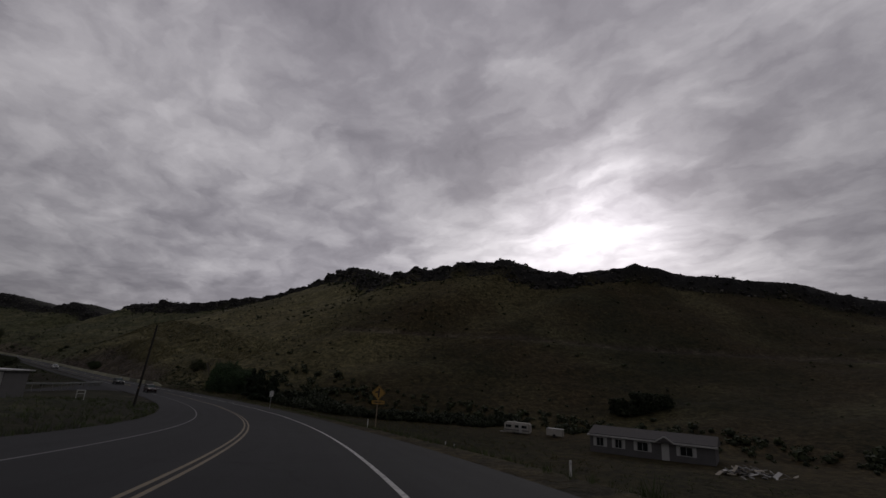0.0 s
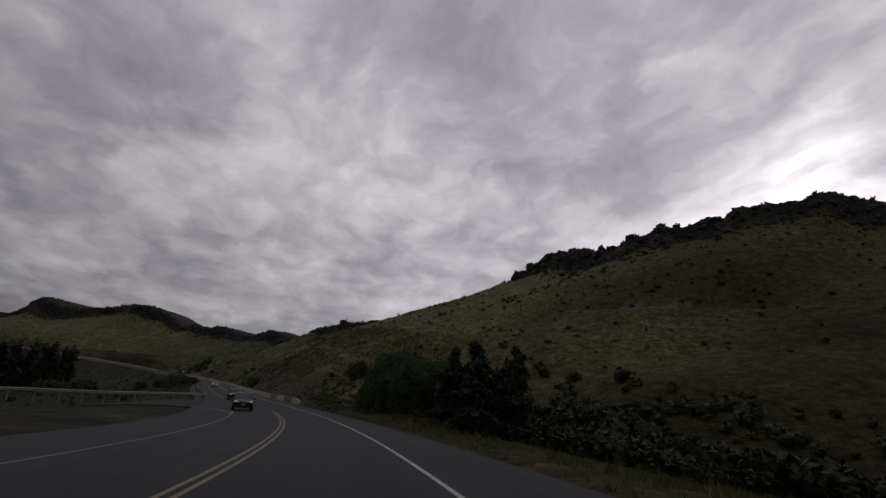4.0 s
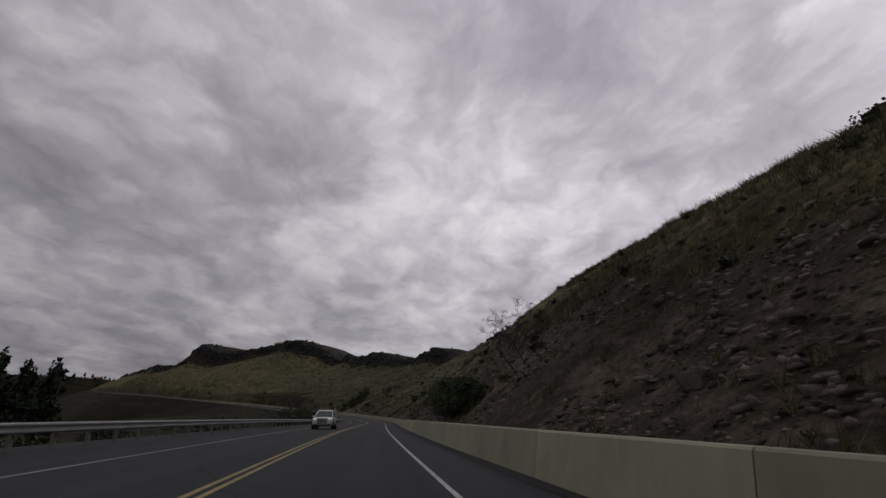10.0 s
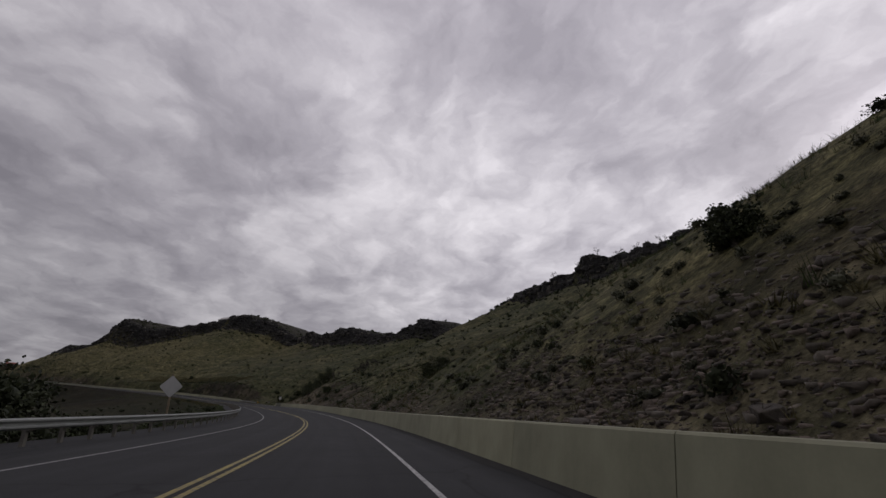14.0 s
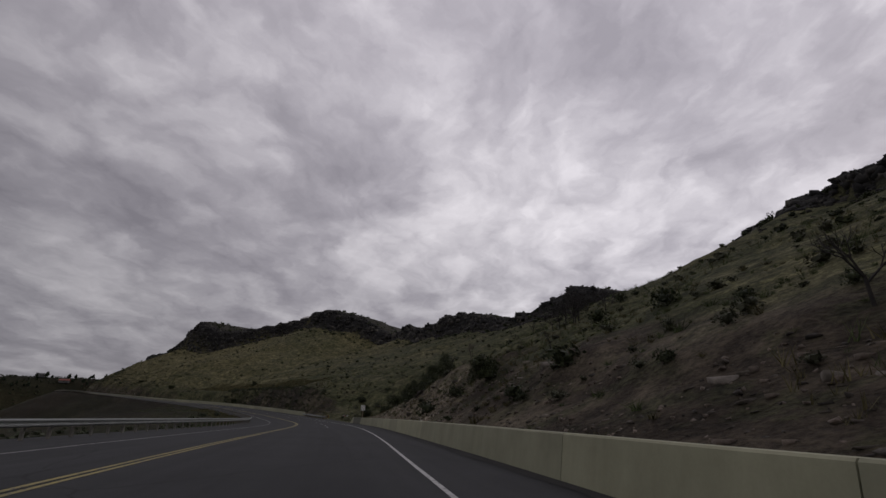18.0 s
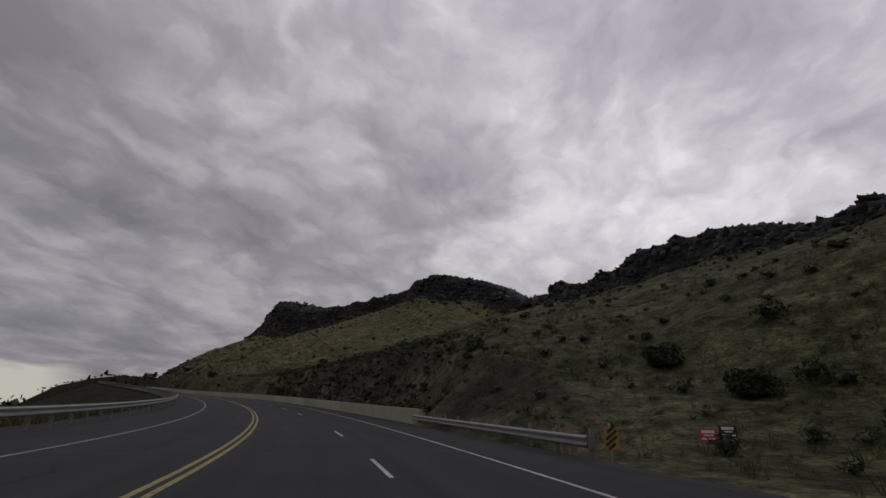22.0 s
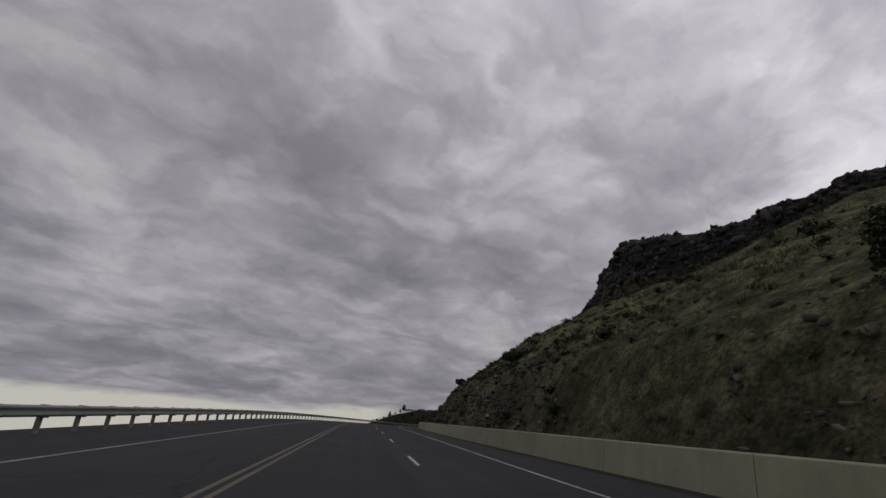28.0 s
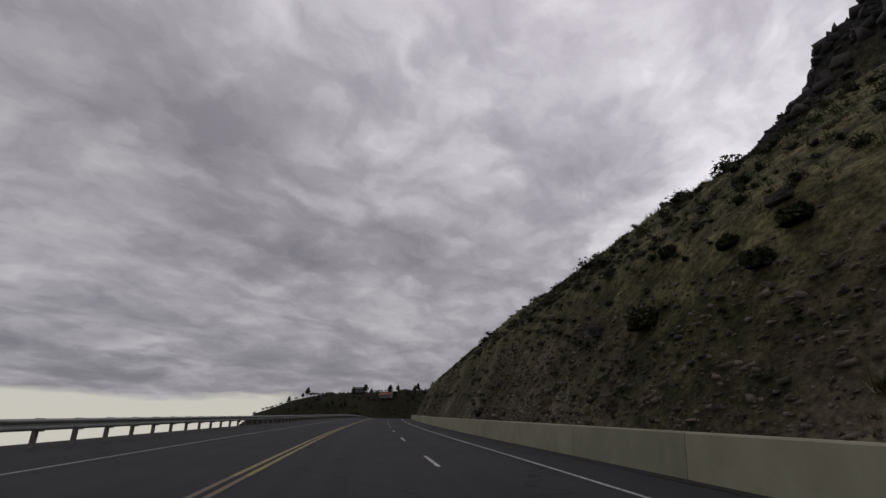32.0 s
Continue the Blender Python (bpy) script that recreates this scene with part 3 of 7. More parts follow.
def left_profile(st, r):
    """Height of the downhill side over the road, r metres out from the edge."""
    out = []
    for s in st:
        k = [-8, 4, 6, 8, 12, 16, 20, 23.5, 24.6, 25.6, 26.6, 28, 44]
        a3 = np.interp(s, k, [-0.2, 0, 0, -0.4, -0.7, -0.7, -0.7, -0.5, -0.5, -0.8, -1.2, -1.6, -1.6])
        a15 = np.interp(s, k, [0.4, 0.5, 0, -2, -3.2, -3.2, -3, -2, -1.6, -2.6, -5, -8, -8])
        a40 = np.interp(s, k, [1, 1.5, 0, -4, -5.5, -5.5, -5, -4.5, -5, -8, -14, -24, -24])
        a130 = np.interp(s, k, [2, 2, 0, -5, -7, -8, -8, -10, -12, -14, -24, -50, -50])
        out.append(np.interp(r, [0, 3, 15, 40, 130], [-0.1, a3, a15, a40, a130]))
    return np.array(out)


LAND = {}


def ground_z(x, y):
    """Height of the outer land."""
    west = np.clip((-x - 380) / 300, 0, 1) * np.clip((420 - y) / 120, 0, 1)
    z = -15 - 55 * west + fbm(x, y, 120, 3) * 6 * np.clip(np.hypot(x + 250, y - 220) / 300, 0, 1)
    crest = np.interp(y, [270, 310, 345, 450, 600, 800], [44, 60, 71, 74, 68, 40]) * np.clip((y - 225) / 60, 0, 1)
    z = z + (crest - z) * np.exp(-(((x + 1035) / 110) ** 2)) * np.clip((y - 215) / 60, 0, 1) * np.clip((1000 - y) / 300, 0, 1)
    return z + np.clip((np.hypot(x + 250, y - 220) - 1800) / 2500, 0, 1) * 30


def build_terrain():
    st = np.arange(-8, 44.01, 0.06)
    grid, layer, r = hill_points(st, R_STEPS)
    LAND['hill'] = (st, r, grid)
    gx, gy = grid[..., 0], grid[..., 1]
    band = soft(st, [11.8, 12.2, 14.2, 14.8, 19.4, 19.7, 21.2, 21.5, 23.6, 24.0, 25.4, 25.8, 29.4, 29.8, 33, 34], [0, 0.45, 0.45, 0, 0, 1, 1, 0, 0, 0.05, 0.05, 0, 0, 0.3, 0.3, 0], 0.1)
    depth = soft(st, [12, 14, 19.4, 21.5, 24, 26, 30, 34], [3.2, 3.0, 4.0, 5.0, 6.0, 6.0, 2.6, 2.6], 0.2)
    pale = band[:, None] * np.clip(1.2 - (r - wall_r(st)[:, None] - 0.6) / depth[:, None] + fbm(gx, gy, 3.5, 4, 0.6) * 2.2, 0, 1)
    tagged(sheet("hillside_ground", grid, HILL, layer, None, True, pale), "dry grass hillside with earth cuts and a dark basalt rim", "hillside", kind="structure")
    st = np.arange(-8, 44.01, 0.2)
    r = np.concatenate([np.linspace(0, 16, 22), np.geomspace(17.5, 130, 26)])
    c, rt = line_at(st)
    edge = rail_r(st) - 0.9
    x, y = c[:, :1] + (edge[:, None] - r) * rt[:, :1], c[:, 1:2] + (edge[:, None] - r) * rt[:, 1:2]
    z = c[:, 2:3] + tilt(st[:, None], edge[:, None] - r) + left_profile(st, r) + np.clip(r / 8, 0, 1) * (0.12 + 0.88 * np.clip((np.abs(st[:, None] - 7.1) - 1.5) / 1.0, 0, 1)) * (fbm(x, y, 18, 4) * 1.3 + fbm(x, y, 3, 2) * 0.25)
    LAND['verge'] = (st, edge[:, None] - r[None, :], np.stack([x, y, z], -1))
    lay = np.zeros((*x.shape, 4))
    lay[..., 1] = np.clip(0.3 + fbm(x, y, 30, 3) * 0.9, 0, 1)
    lay[..., 1] = np.maximum(lay[..., 1], np.clip(5.4 - st[:, None], 0, 1) * np.clip((r - 3) / 4, 0, 1))
    lay[..., 0] = np.clip(0.8 - r / 4, 0, 1)
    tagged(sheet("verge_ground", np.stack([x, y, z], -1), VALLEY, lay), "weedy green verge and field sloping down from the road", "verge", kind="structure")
    # the land beyond, out to the horizon
    ang = np.linspace(0, 2 * np.pi, 181)
    rad = np.concatenate([np.linspace(0, 900, 60), np.geomspace(940, 4700, 40)])
    x, y = -250 + rad[:, None] * np.cos(ang), 220 + rad[:, None] * np.sin(ang)
    z = ground_z(x, y)
    lay = np.zeros((*x.shape, 4))
    lay[..., 1] = np.clip(0.25 + fbm(x, y, 90, 3) * 0.9, 0, 1)
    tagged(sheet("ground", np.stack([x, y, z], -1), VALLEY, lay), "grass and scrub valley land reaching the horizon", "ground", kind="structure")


build_terrain()

# ------------------------------------------------------------------ the road


def strip(name, st, r0, r1, lift, mat, cols=2):
    c, rt = line_at(st)
    k = np.linspace(0, 1, cols)
    r = r0[:, None] * (1 - k) + r1[:, None] * k
    g = np.stack([c[:, :1] + r * rt[:, :1], c[:, 1:2] + r * rt[:, 1:2], c[:, 2:3] + tilt(st[:, None], r) + lift], -1)
    uv = np.stack([r, np.repeat(arc_of(st)[:, None], cols, 1)], -1)
    return sheet(name, g, mat, None, uv, True)


_st = np.arange(-8, 44.01, 0.1)
_right = np.where(_st < 7.9, np.maximum(white_r(_st) + 2.6, 4.0), wall_r(_st) + 0.1)
tagged(strip("road", _st, rail_r(_st) - 1.2, _right, 0.0, ASPHALT, 14), "worn dark asphalt two-lane highway", "road", kind="structure")


def painted(name, s0, s1, rf, off, width, mat, label):
    st = np.arange(s0, s1 + 0.001, 0.1)
    tagged(strip(name, st, rf(st) + off - width / 2, rf(st) + off + width / 2, 0.006, mat), label, "road marking", kind="structure")


painted("edge_line", -8, 44, white_r, 0, 0.105, WHITE_PAINT, "worn white solid edge line")
painted("edge_line", 8.1, 44, left_r, 0, 0.10, THIN_PAINT, "thinly worn white solid edge line")
painted("edge_line", -8, 6.5, left_r, 0, 0.10, GREY_PAINT, "grey and nearly worn away white solid edge line")
for _o in (-0.115, 0.115):
    painted("centre_line", -8, 6.75, yellow_r, _o, 0.10, DULL_PAINT, "dull worn double yellow centre line")
    painted("centre_line", 8.0, 27.4, yellow_r, _o, 0.11, YELLOW_PAINT, "worn double yellow centre line")
    painted("centre_line", 27.4, 31.4, yellow_r, _o, 0.10, FADED_PAINT, "nearly worn away double yellow centre line")
    painted("centre_line", 31.4, 32.4, yellow_r, _o, 0.10, DULL_PAINT, "dull worn double yellow centre line")
    painted("centre_line", 32.4, 44, yellow_r, _o, 0.11, YELLOW_PAINT, "worn double yellow centre line")


def lane_dashes():
    # middles of the dashes: the spacing widens a little up the hill
    middle = [601.0 + 10.87 * k for k in range(7)] + [676.9 + 11.02 * k for k in range(1, 15)] + [831.2 + 11.36 * k for k in range(1, 20)]
    for a in middle:
        s = st_of([a - 1.5, a, a + 1.5])
        lane = (yellow_r(s) + white_r(s)) / 2 + np.interp(s, [29.5, 30.5, 32.3], [0.24, 0.24, 0.6])
        tagged(strip("lane_dash", s, lane - 0.05, lane + 0.05, 0.006, DASH_PAINT), "short worn white lane dash", "road marking", "lane dashes", "structure")


lane_dashes()


# near-black strip that paints the shade under the barrier's slanted base
FOOT_SHADE = simple("barrier_foot_shade", (0.012, 0.011, 0.010), 0.95, 0.0, 0.5, 3.0, 0.02)
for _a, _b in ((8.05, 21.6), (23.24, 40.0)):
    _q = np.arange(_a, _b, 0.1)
    tagged(strip("gutter", _q, wall_r(_q) - 0.42 + 0.12 * np.sin(_q * 9) * np.sin(_q * 23), wall_r(_q) + 0.05, 0.01, FOOT_SHADE), "dark strip of painted shade along the foot of the barrier", "gutter", kind="structure")


def part(name, bm, mat, parent=None, label=""):
    """Links a bmesh as one mesh object under a thing or a part."""
    me = bpy.data.meshes.new(name)
    bm.to_mesh(me)
    bm.free()
    me.materials.append(mat)
    ob = new(name, me)
    ob.parent = parent
    return tagged(ob, label)


def thing(name, m, label, category, group=""):
    ob = new(name)
    ob.matrix_world = m
    return tagged(ob, label, category, group)


# ------------------------------------------------------------------ concrete barrier and guardrail


def barrier(s0, s1):
    """A cast wall of six-metre panels with open joints."""
    root = thing("concrete_barrier", Matrix.Translation(spot(s0, float(wall_r(s0)))), "long pale concrete roadside barrier of jointed panels", "barrier")
    a, end = float(arc_of(s0)), float(arc_of(s1))
    stub = end - 3.6 if s1 < 22 else end
    first, count = True, 0
    while a < end - 0.5:
        b = end if a > stub - 0.1 else stub if stub - a < 8 else a + 6.1
        tail = s1 < 22 and b > end - 0.1
        cuts = np.linspace(a + 0.012, b - 0.012, 5)
        st = st_of(cuts)
        c, rt = line_at(st)
        r = wall_r(st)
        verts, faces = [], []
        for i in range(5):
            rise = float(np.interp(st[i], [8, 13, 15, 16.3, 18.2, 23, 27, 29, 29.8, 31.5, 32.2, 40], [0.95, 0.94, 1.06, 1.05, 0.90, 0.97, 0.95, 0.94, 0.84, 0.84, 0.94, 0.94]))
            if first and s0 < 10 and i < 3:
                rise = (0.3, 0.58, 0.88)[i]
            if tail:
                rise *= (1.0, 1.0, 0.72, 0.42, 0.12)[i]
            prof = [(0.0, -0.12), (0.0, 0.02), (0.14, rise - 0.03), (0.17, rise), (0.36, rise), (0.39, rise - 0.03), (0.5, 0.0), (0.5, -0.12)]
            for o, h in prof:
                verts.append((c[i, 0] + (r[i] + o) * rt[i, 0], c[i, 1] + (r[i] + o) * rt[i, 1], c[i, 2] + float(tilt(st[i], r[i])) + h))
        for i in range(4):
            for k in range(7):
                faces.append((i * 8 + k, i * 8 + k + 1, i * 8 + 9 + k, i * 8 + 8 + k))
        faces += [tuple(range(7, -1, -1)), tuple(range(32, 40))]
        me = bpy.data.meshes.new("panel")
        base = root.matrix_world.translation
        me.from_pydata([(v[0] - base.x, v[1] - base.y, v[2] - base.z) for v in verts], [], faces)
        over = s0 < 10 and count in (1, 3) or s1 < 22 and not tail and b > stub - 6.2
        me.materials.append(PAINTED_OVER if over else CONCRETE)
        ob = new("panel", me)
        ob.parent = root
        if over:
            tagged(ob, "panel painted over in dark grey")
        count += 1
        first = False
        a = b
    return root


barrier(8.05, 21.56)
barrier(23.255, 40.0)

W_BEAM = [(0.0, 0.155), (0.012, 0.15), (0.08, 0.11), (0.08, 0.07), (0.018, 0.025), (0.018, -0.025), (0.08, -0.07), (0.08, -0.11), (0.012, -0.15), (0.0, -0.155)]


def guardrail(s0, s1, rf, side, top=0.62, step=1.905, per_beam=2):
    """Corrugated beam on posts with block-outs. side: +1 when the traffic is on its right."""
    root = thing("guardrail", Matrix.Translation(spot(s0, float(rf(s0)))), "grey galvanised steel guardrail on posts along the road", "guardrail")
    base = root.matrix_world.translation
    a, end, k = float(arc_of(s0)), float(arc_of(s1)), 0
    post_me = block_me = None
    bm = bmesh.new()
    bmesh.ops.create_cube(bm, size=1, matrix=Matrix.Translation((0, 0, 0.28)) @ Matrix.Diagonal((0.10, 0.15, 1.0, 1)))
    bmesh.ops.bevel(bm, geom=bm.edges[:], offset=0.008, segments=1)
    post_me = bpy.data.meshes.new("post")
    bm.to_mesh(post_me), bm.free()
    post_me.materials.append(POST)
    bm = bmesh.new()
    bmesh.ops.create_cube(bm, size=1, matrix=Matrix.Translation((side * 0.12, 0, top - 0.02)) @ Matrix.Diagonal((0.13, 0.15, 0.34, 1)))
    block_me = bpy.data.meshes.new("block")
    bm.to_mesh(block_me), bm.free()
    block_me.materials.append(POST)
    while a < end:
        s = float(st_of(a))
        m = Matrix.Translation(spot(s, float(rf(s))) - base) @ pose(0, 0, 0, 0, 0, heading(s))
        for me, nm in ((post_me, "post"), (block_me, "block")):
            ob = new(nm, me)
            ob.parent, ob.matrix_basis = root, m
        if k % per_beam == 0:
            st = st_of(np.linspace(a - 0.1, min(a + step * per_beam + 0.1, end), 4))
            c, rt = line_at(st)
            r = rf(st) + side * 0.19
            verts = [(c[i, 0] + (r[i] + side * o) * rt[i, 0] - base.x, c[i, 1] + (r[i] + side * o) * rt[i, 1] - base.y, c[i, 2] + float(tilt(st[i], r[i])) + top + h - base.z) for i in range(4) for o, h in W_BEAM]
            w = len(W_BEAM)
            faces = [(i * w + j, i * w + j + 1, i * w + w + j + 1, i * w + w + j) for i in range(3) for j in range(w - 1)]
            me = bpy.data.meshes.new("beam")
            me.from_pydata(verts, [], faces)
            me.materials.append(STEEL)
            ob = new("beam", me)
            ob.parent = root
            sol = ob.modifiers.new("gauge", "SOLIDIFY")
            sol.thickness = 0.006
        a, k = a + step, k + 1
    return root


POST = simple("weathered_post", (0.16, 0.15, 0.13), 0.85, 0.0, 0.3, 5.0)
guardrail(8.0, 40.0, rail_r, 1)
guardrail(22.52, 23.3, lambda s: wall_r(s) + 0.25, -1, 0.43)

# ------------------------------------------------------------------ placing things on the land


def land(where, st, r):
    """The ground's point at a station and distance to the right (arrays)."""
    s, rr, grid = LAND[where]
    st, r = np.atleast_1d(np.asarray(st, float)), np.atleast_1d(np.asarray(r, float))
    out = np.zeros((len(st), 3))
    fi = np.clip((st - s[0]) / (s[1] - s[0]), 0, len(s) - 1.001)
    for k in range(len(st)):
        i = int(fi[k])
        u = fi[k] - i
        pts = []
        for a in (i, i + 1):
            row = rr[a]
            q = np.interp(r[k], row, np.arange(len(row))) if row[-1] > row[0] else np.interp(-r[k], -row, np.arange(len(row)))
            j = min(int(q), len(row) - 2)
            v = q - j
            pts.append(grid[a, j] * (1 - v) + grid[a, j + 1] * v)
        out[k] = pts[0] * (1 - u) + pts[1] * u
    return out


def on(where, st, r, sink=0.0):
    p = land(where, st, r)[0]
    return Vector((p[0], p[1], p[2] - sink))


def box(bm, size, at, bevel=0.0, m=None):
    g = bmesh.ops.create_cube(bm, size=1, matrix=(m or Matrix()) @ Matrix.Translation(at) @ Matrix.Diagonal((*size, 1)))
    if bevel:
        es = {e for v in g["verts"] for e in v.link_edges}
        bmesh.ops.bevel(bm, geom=list(es), offset=bevel, segments=2, affect="EDGES")


def block(name, size, at, mat, parent, bevel=0.01, label="", m=None):
    bm = bmesh.new()
    box(bm, size, at, bevel, m)
    return part(name, bm, mat, parent, label)


def rod(bm, a, b, r0, r1, n=6):
    a, b = Vector(a), Vector(b)
    d = b - a
    m = Matrix.Translation((a + b) / 2) @ d.to_track_quat("Z", "Y").to_matrix().to_4x4()
    bmesh.ops.create_cone(bm, cap_ends=True, segments=n, radius1=r0, radius2=r1, depth=d.length, matrix=m)


def merged(name, tv, tf, places, turns, scales, mat, label, category, tilt_xy=None):
    """Many copies of a small form in one mesh, as stuff. scales: (n, 3)."""
    n, k = len(places), len(tv)
    c, s = np.cos(turns), np.sin(turns)
    v = tv[None] * scales[:, None, :]
    x = v[..., 0] * c[:, None] - v[..., 1] * s[:, None]
    y = v[..., 0] * s[:, None] + v[..., 1] * c[:, None]
    v = np.stack([x, y, v[..., 2]], -1)
    if tilt_xy is not None:
        v[..., 0] += v[..., 2] * tilt_xy[:, None, 0]
        v[..., 1] += v[..., 2] * tilt_xy[:, None, 1]
    v = (v + places[:, None, :]).reshape(-1, 3)
    f = (tf[None] + (np.arange(n) * k)[:, None, None]).reshape(-1, tf.shape[1])
    me = bpy.data.meshes.new(name)
    me.vertices.add(len(v))
    me.vertices.foreach_set("co", v.astype(np.float32).ravel())
    w = f.shape[1]
    me.loops.add(f.size)
    me.loops.foreach_set("vertex_index", f.astype(np.int32).ravel())
    me.polygons.add(len(f))
    me.polygons.foreach_set("loop_start", np.arange(0, f.size, w, dtype=np.int32))
    me.update(calc_edges=True)
    me.materials.append(mat)
    return tagged(new(name, me), label, category, kind="stuff")


def leaf_cloud(rng, n, lobes, leaf, flat=0.0):
    """Diamond leaves strewn through the outer shells of several lobes: (cx, cy, cz, rx, ry, rz)."""
    lobes = np.array(lobes, float)
    w = lobes[:, 3] * lobes[:, 4] * lobes[:, 5]
    pick = rng.choice(len(lobes), n, p=w / w.sum())
    d = rng.normal(size=(n, 3))
    d /= np.linalg.norm(d, axis=1, keepdims=True)
    rad = rng.uniform(0.35, 1.0, n) ** 0.6 * (1 + 0.22 * np.sin(d[:, 0] * 7 + pick) * np.cos(d[:, 2] * 9 + pick * 2))
    c = lobes[pick, :3] + d * rad[:, None] * lobes[pick, 3:]
    a = rng.normal(size=(n, 3)) + d * 0.3
    a /= np.linalg.norm(a, axis=1, keepdims=True)
    b = np.cross(a, rng.normal(size=(n, 3)))
    b /= np.linalg.norm(b, axis=1, keepdims=True)
    s = leaf * rng.uniform(0.6, 1.5, n)[:, None]
    v = np.stack([c - a * s, c + b * s * 0.6, c + a * s, c - b * s * 0.6], 1)
    return v.reshape(-1, 3), np.arange(n * 4).reshape(n, 4)


def mesh_of(name, v, f, mat):
    me = bpy.data.meshes.new(name)
    me.from_pydata(v.tolist(), [], f.tolist())
    me.materials.append(mat)
    return me


def foliage_material(name, dark, light, rough=0.75):
    m, n, l, b = material(name, rough)
    g = n.new("ShaderNodeNewGeometry").outputs["Random Per Island"]
    tc = n.new("ShaderNodeTexCoord").outputs["Object"]
    base = ramp_node(n, l, g, (0.0, dark), (1.0, light))
    base = mix_node(n, l, 1.0, base, ramp_node(n, l, noise_node(n, l, 0.7, 3, 0.5, tc), (0.3, (0.6, 0.6, 0.6)), (0.7, (1.15, 1.15, 1.1))), "MULTIPLY")
    l.new(base, b.inputs["Base Color"])
    b.inputs["Specular IOR Level"].default_value = 0.25
    return m


SHRUB_LEAF = foliage_material("dark_shrub_leaf", (0.020, 0.040, 0.018), (0.062, 0.100, 0.042))
OLIVE_LEAF = foliage_material("olive_shrub_leaf", (0.022, 0.030, 0.012), (0.060, 0.070, 0.030))
SAGE_LEAF = foliage_material("sagebrush_leaf", (0.036, 0.040, 0.024), (0.105, 0.108, 0.072))
WALL_LEAF = foliage_material("wall_shrub_leaf", (0.020, 0.032, 0.012), (0.060, 0.080, 0.034))
FIELD_BRUSH = foliage_material("field_brush_leaf", (0.012, 0.018, 0.009), (0.040, 0.048, 0.024))
DARK_SCRUB = foliage_material("dark_scrub_leaf", (0.018, 0.024, 0.012), (0.062, 0.073, 0.035))
POPLAR_LEAF = foliage_material("poplar_leaf", (0.008, 0.015, 0.008), (0.028, 0.042, 0.020))
GRASS_BLADE = foliage_material("dry_grass_blade", (0.040, 0.040, 0.014), (0.130, 0.112, 0.050))
GREEN_BLADE = foliage_material("green_grass_blade", (0.030, 0.048, 0.014), (0.088, 0.110, 0.042))
CHARRED = simple("charred_wood", (0.020, 0.017, 0.015), 0.9, 0.0, 0.5, 8.0, 0.01)
BARK = simple("grey_bark", (0.10, 0.085, 0.068), 0.9, 0.0, 0.4, 8.0, 0.01)
PALE_WOOD = simple("bleached_wood", (0.30, 0.27, 0.22), 0.85, 0.0, 0.3, 6.0, 0.005)


def rock_material(name, *shades):
    m, n, l, b = material(name, 0.9)
    tc = n.new("ShaderNodeTexCoord").outputs["Object"]
    g = n.new("ShaderNodeNewGeometry").outputs["Random Per Island"]
    base = ramp_node(n, l, g, *(zip((0.0, 0.6, 0.9, 1.0), shades)))
    fine = noise_node(n, l, 4.0, 6, 0.65, tc)
    base = mix_node(n, l, 1.0, base, ramp_node(n, l, fine, (0.3, (0.5, 0.5, 0.5)), (0.7, (1.35, 1.3, 1.2))), "MULTIPLY")
    l.new(base, b.inputs["Base Color"])
    bump_node(n, l, fine, 0.8, 0.08, b)
    return m


ROCK = rock_material("basalt_rock", (0.010, 0.010, 0.011), (0.024, 0.023, 0.023), (0.050, 0.047, 0.044), (0.095, 0.088, 0.078))
CUT_SLAB = rock_material("slab_basalt", (0.028, 0.024, 0.021), (0.040, 0.035, 0.030), (0.055, 0.048, 0.041), (0.070, 0.060, 0.051))
CUT_ROCK = rock_material("cut_basalt", (0.026, 0.022, 0.019), (0.060, 0.051, 0.044), (0.105, 0.092, 0.078), (0.18, 0.16, 0.135))
RUBBLE = simple("broken_rubble", (0.160, 0.128, 0.104), 0.92, 0.0, 0.6, 3.0, 0.03, True)
CREAM_ROCK = simple("cream_rock", (0.29, 0.245, 0.185), 0.9, 0.0, 0.5, 2.5, 0.03, True)
PALE_ROCK = simple("pale_rock", (0.145, 0.126, 0.104), 0.9, 0.0, 0.45, 1.5, 0.04, True)


def rock_form(seed, points=15):
    """An angular block: the hull of a few corners strewn over a box."""
    rng = np.random.default_rng(seed)
    q = rng.uniform(-1, 1, (points, 3))
    k = rng.integers(0, 3, points)
    q[np.arange(points), k] = np.sign(q[np.arange(points), k]) * rng.uniform(0.75, 1.0, points)
    bm = bmesh.new()
    for c in q * np.array([1.25, 0.85, 0.8]):
        bm.verts.new(c)
    h = bmesh.ops.convex_hull(bm, input=bm.verts[:])
    bmesh.ops.delete(bm, geom=list({x for x in h["geom_interior"] + h["geom_unused"] if isinstance(x, bmesh.types.BMVert)}), context="VERTS")
    bmesh.ops.triangulate(bm, faces=bm.faces[:])
    bm.verts.index_update()
    v = np.array([x.co[:] for x in bm.verts])
    f = np.array([[x.index for x in p.verts] for p in bm.faces])
    bm.free()
    return v, f


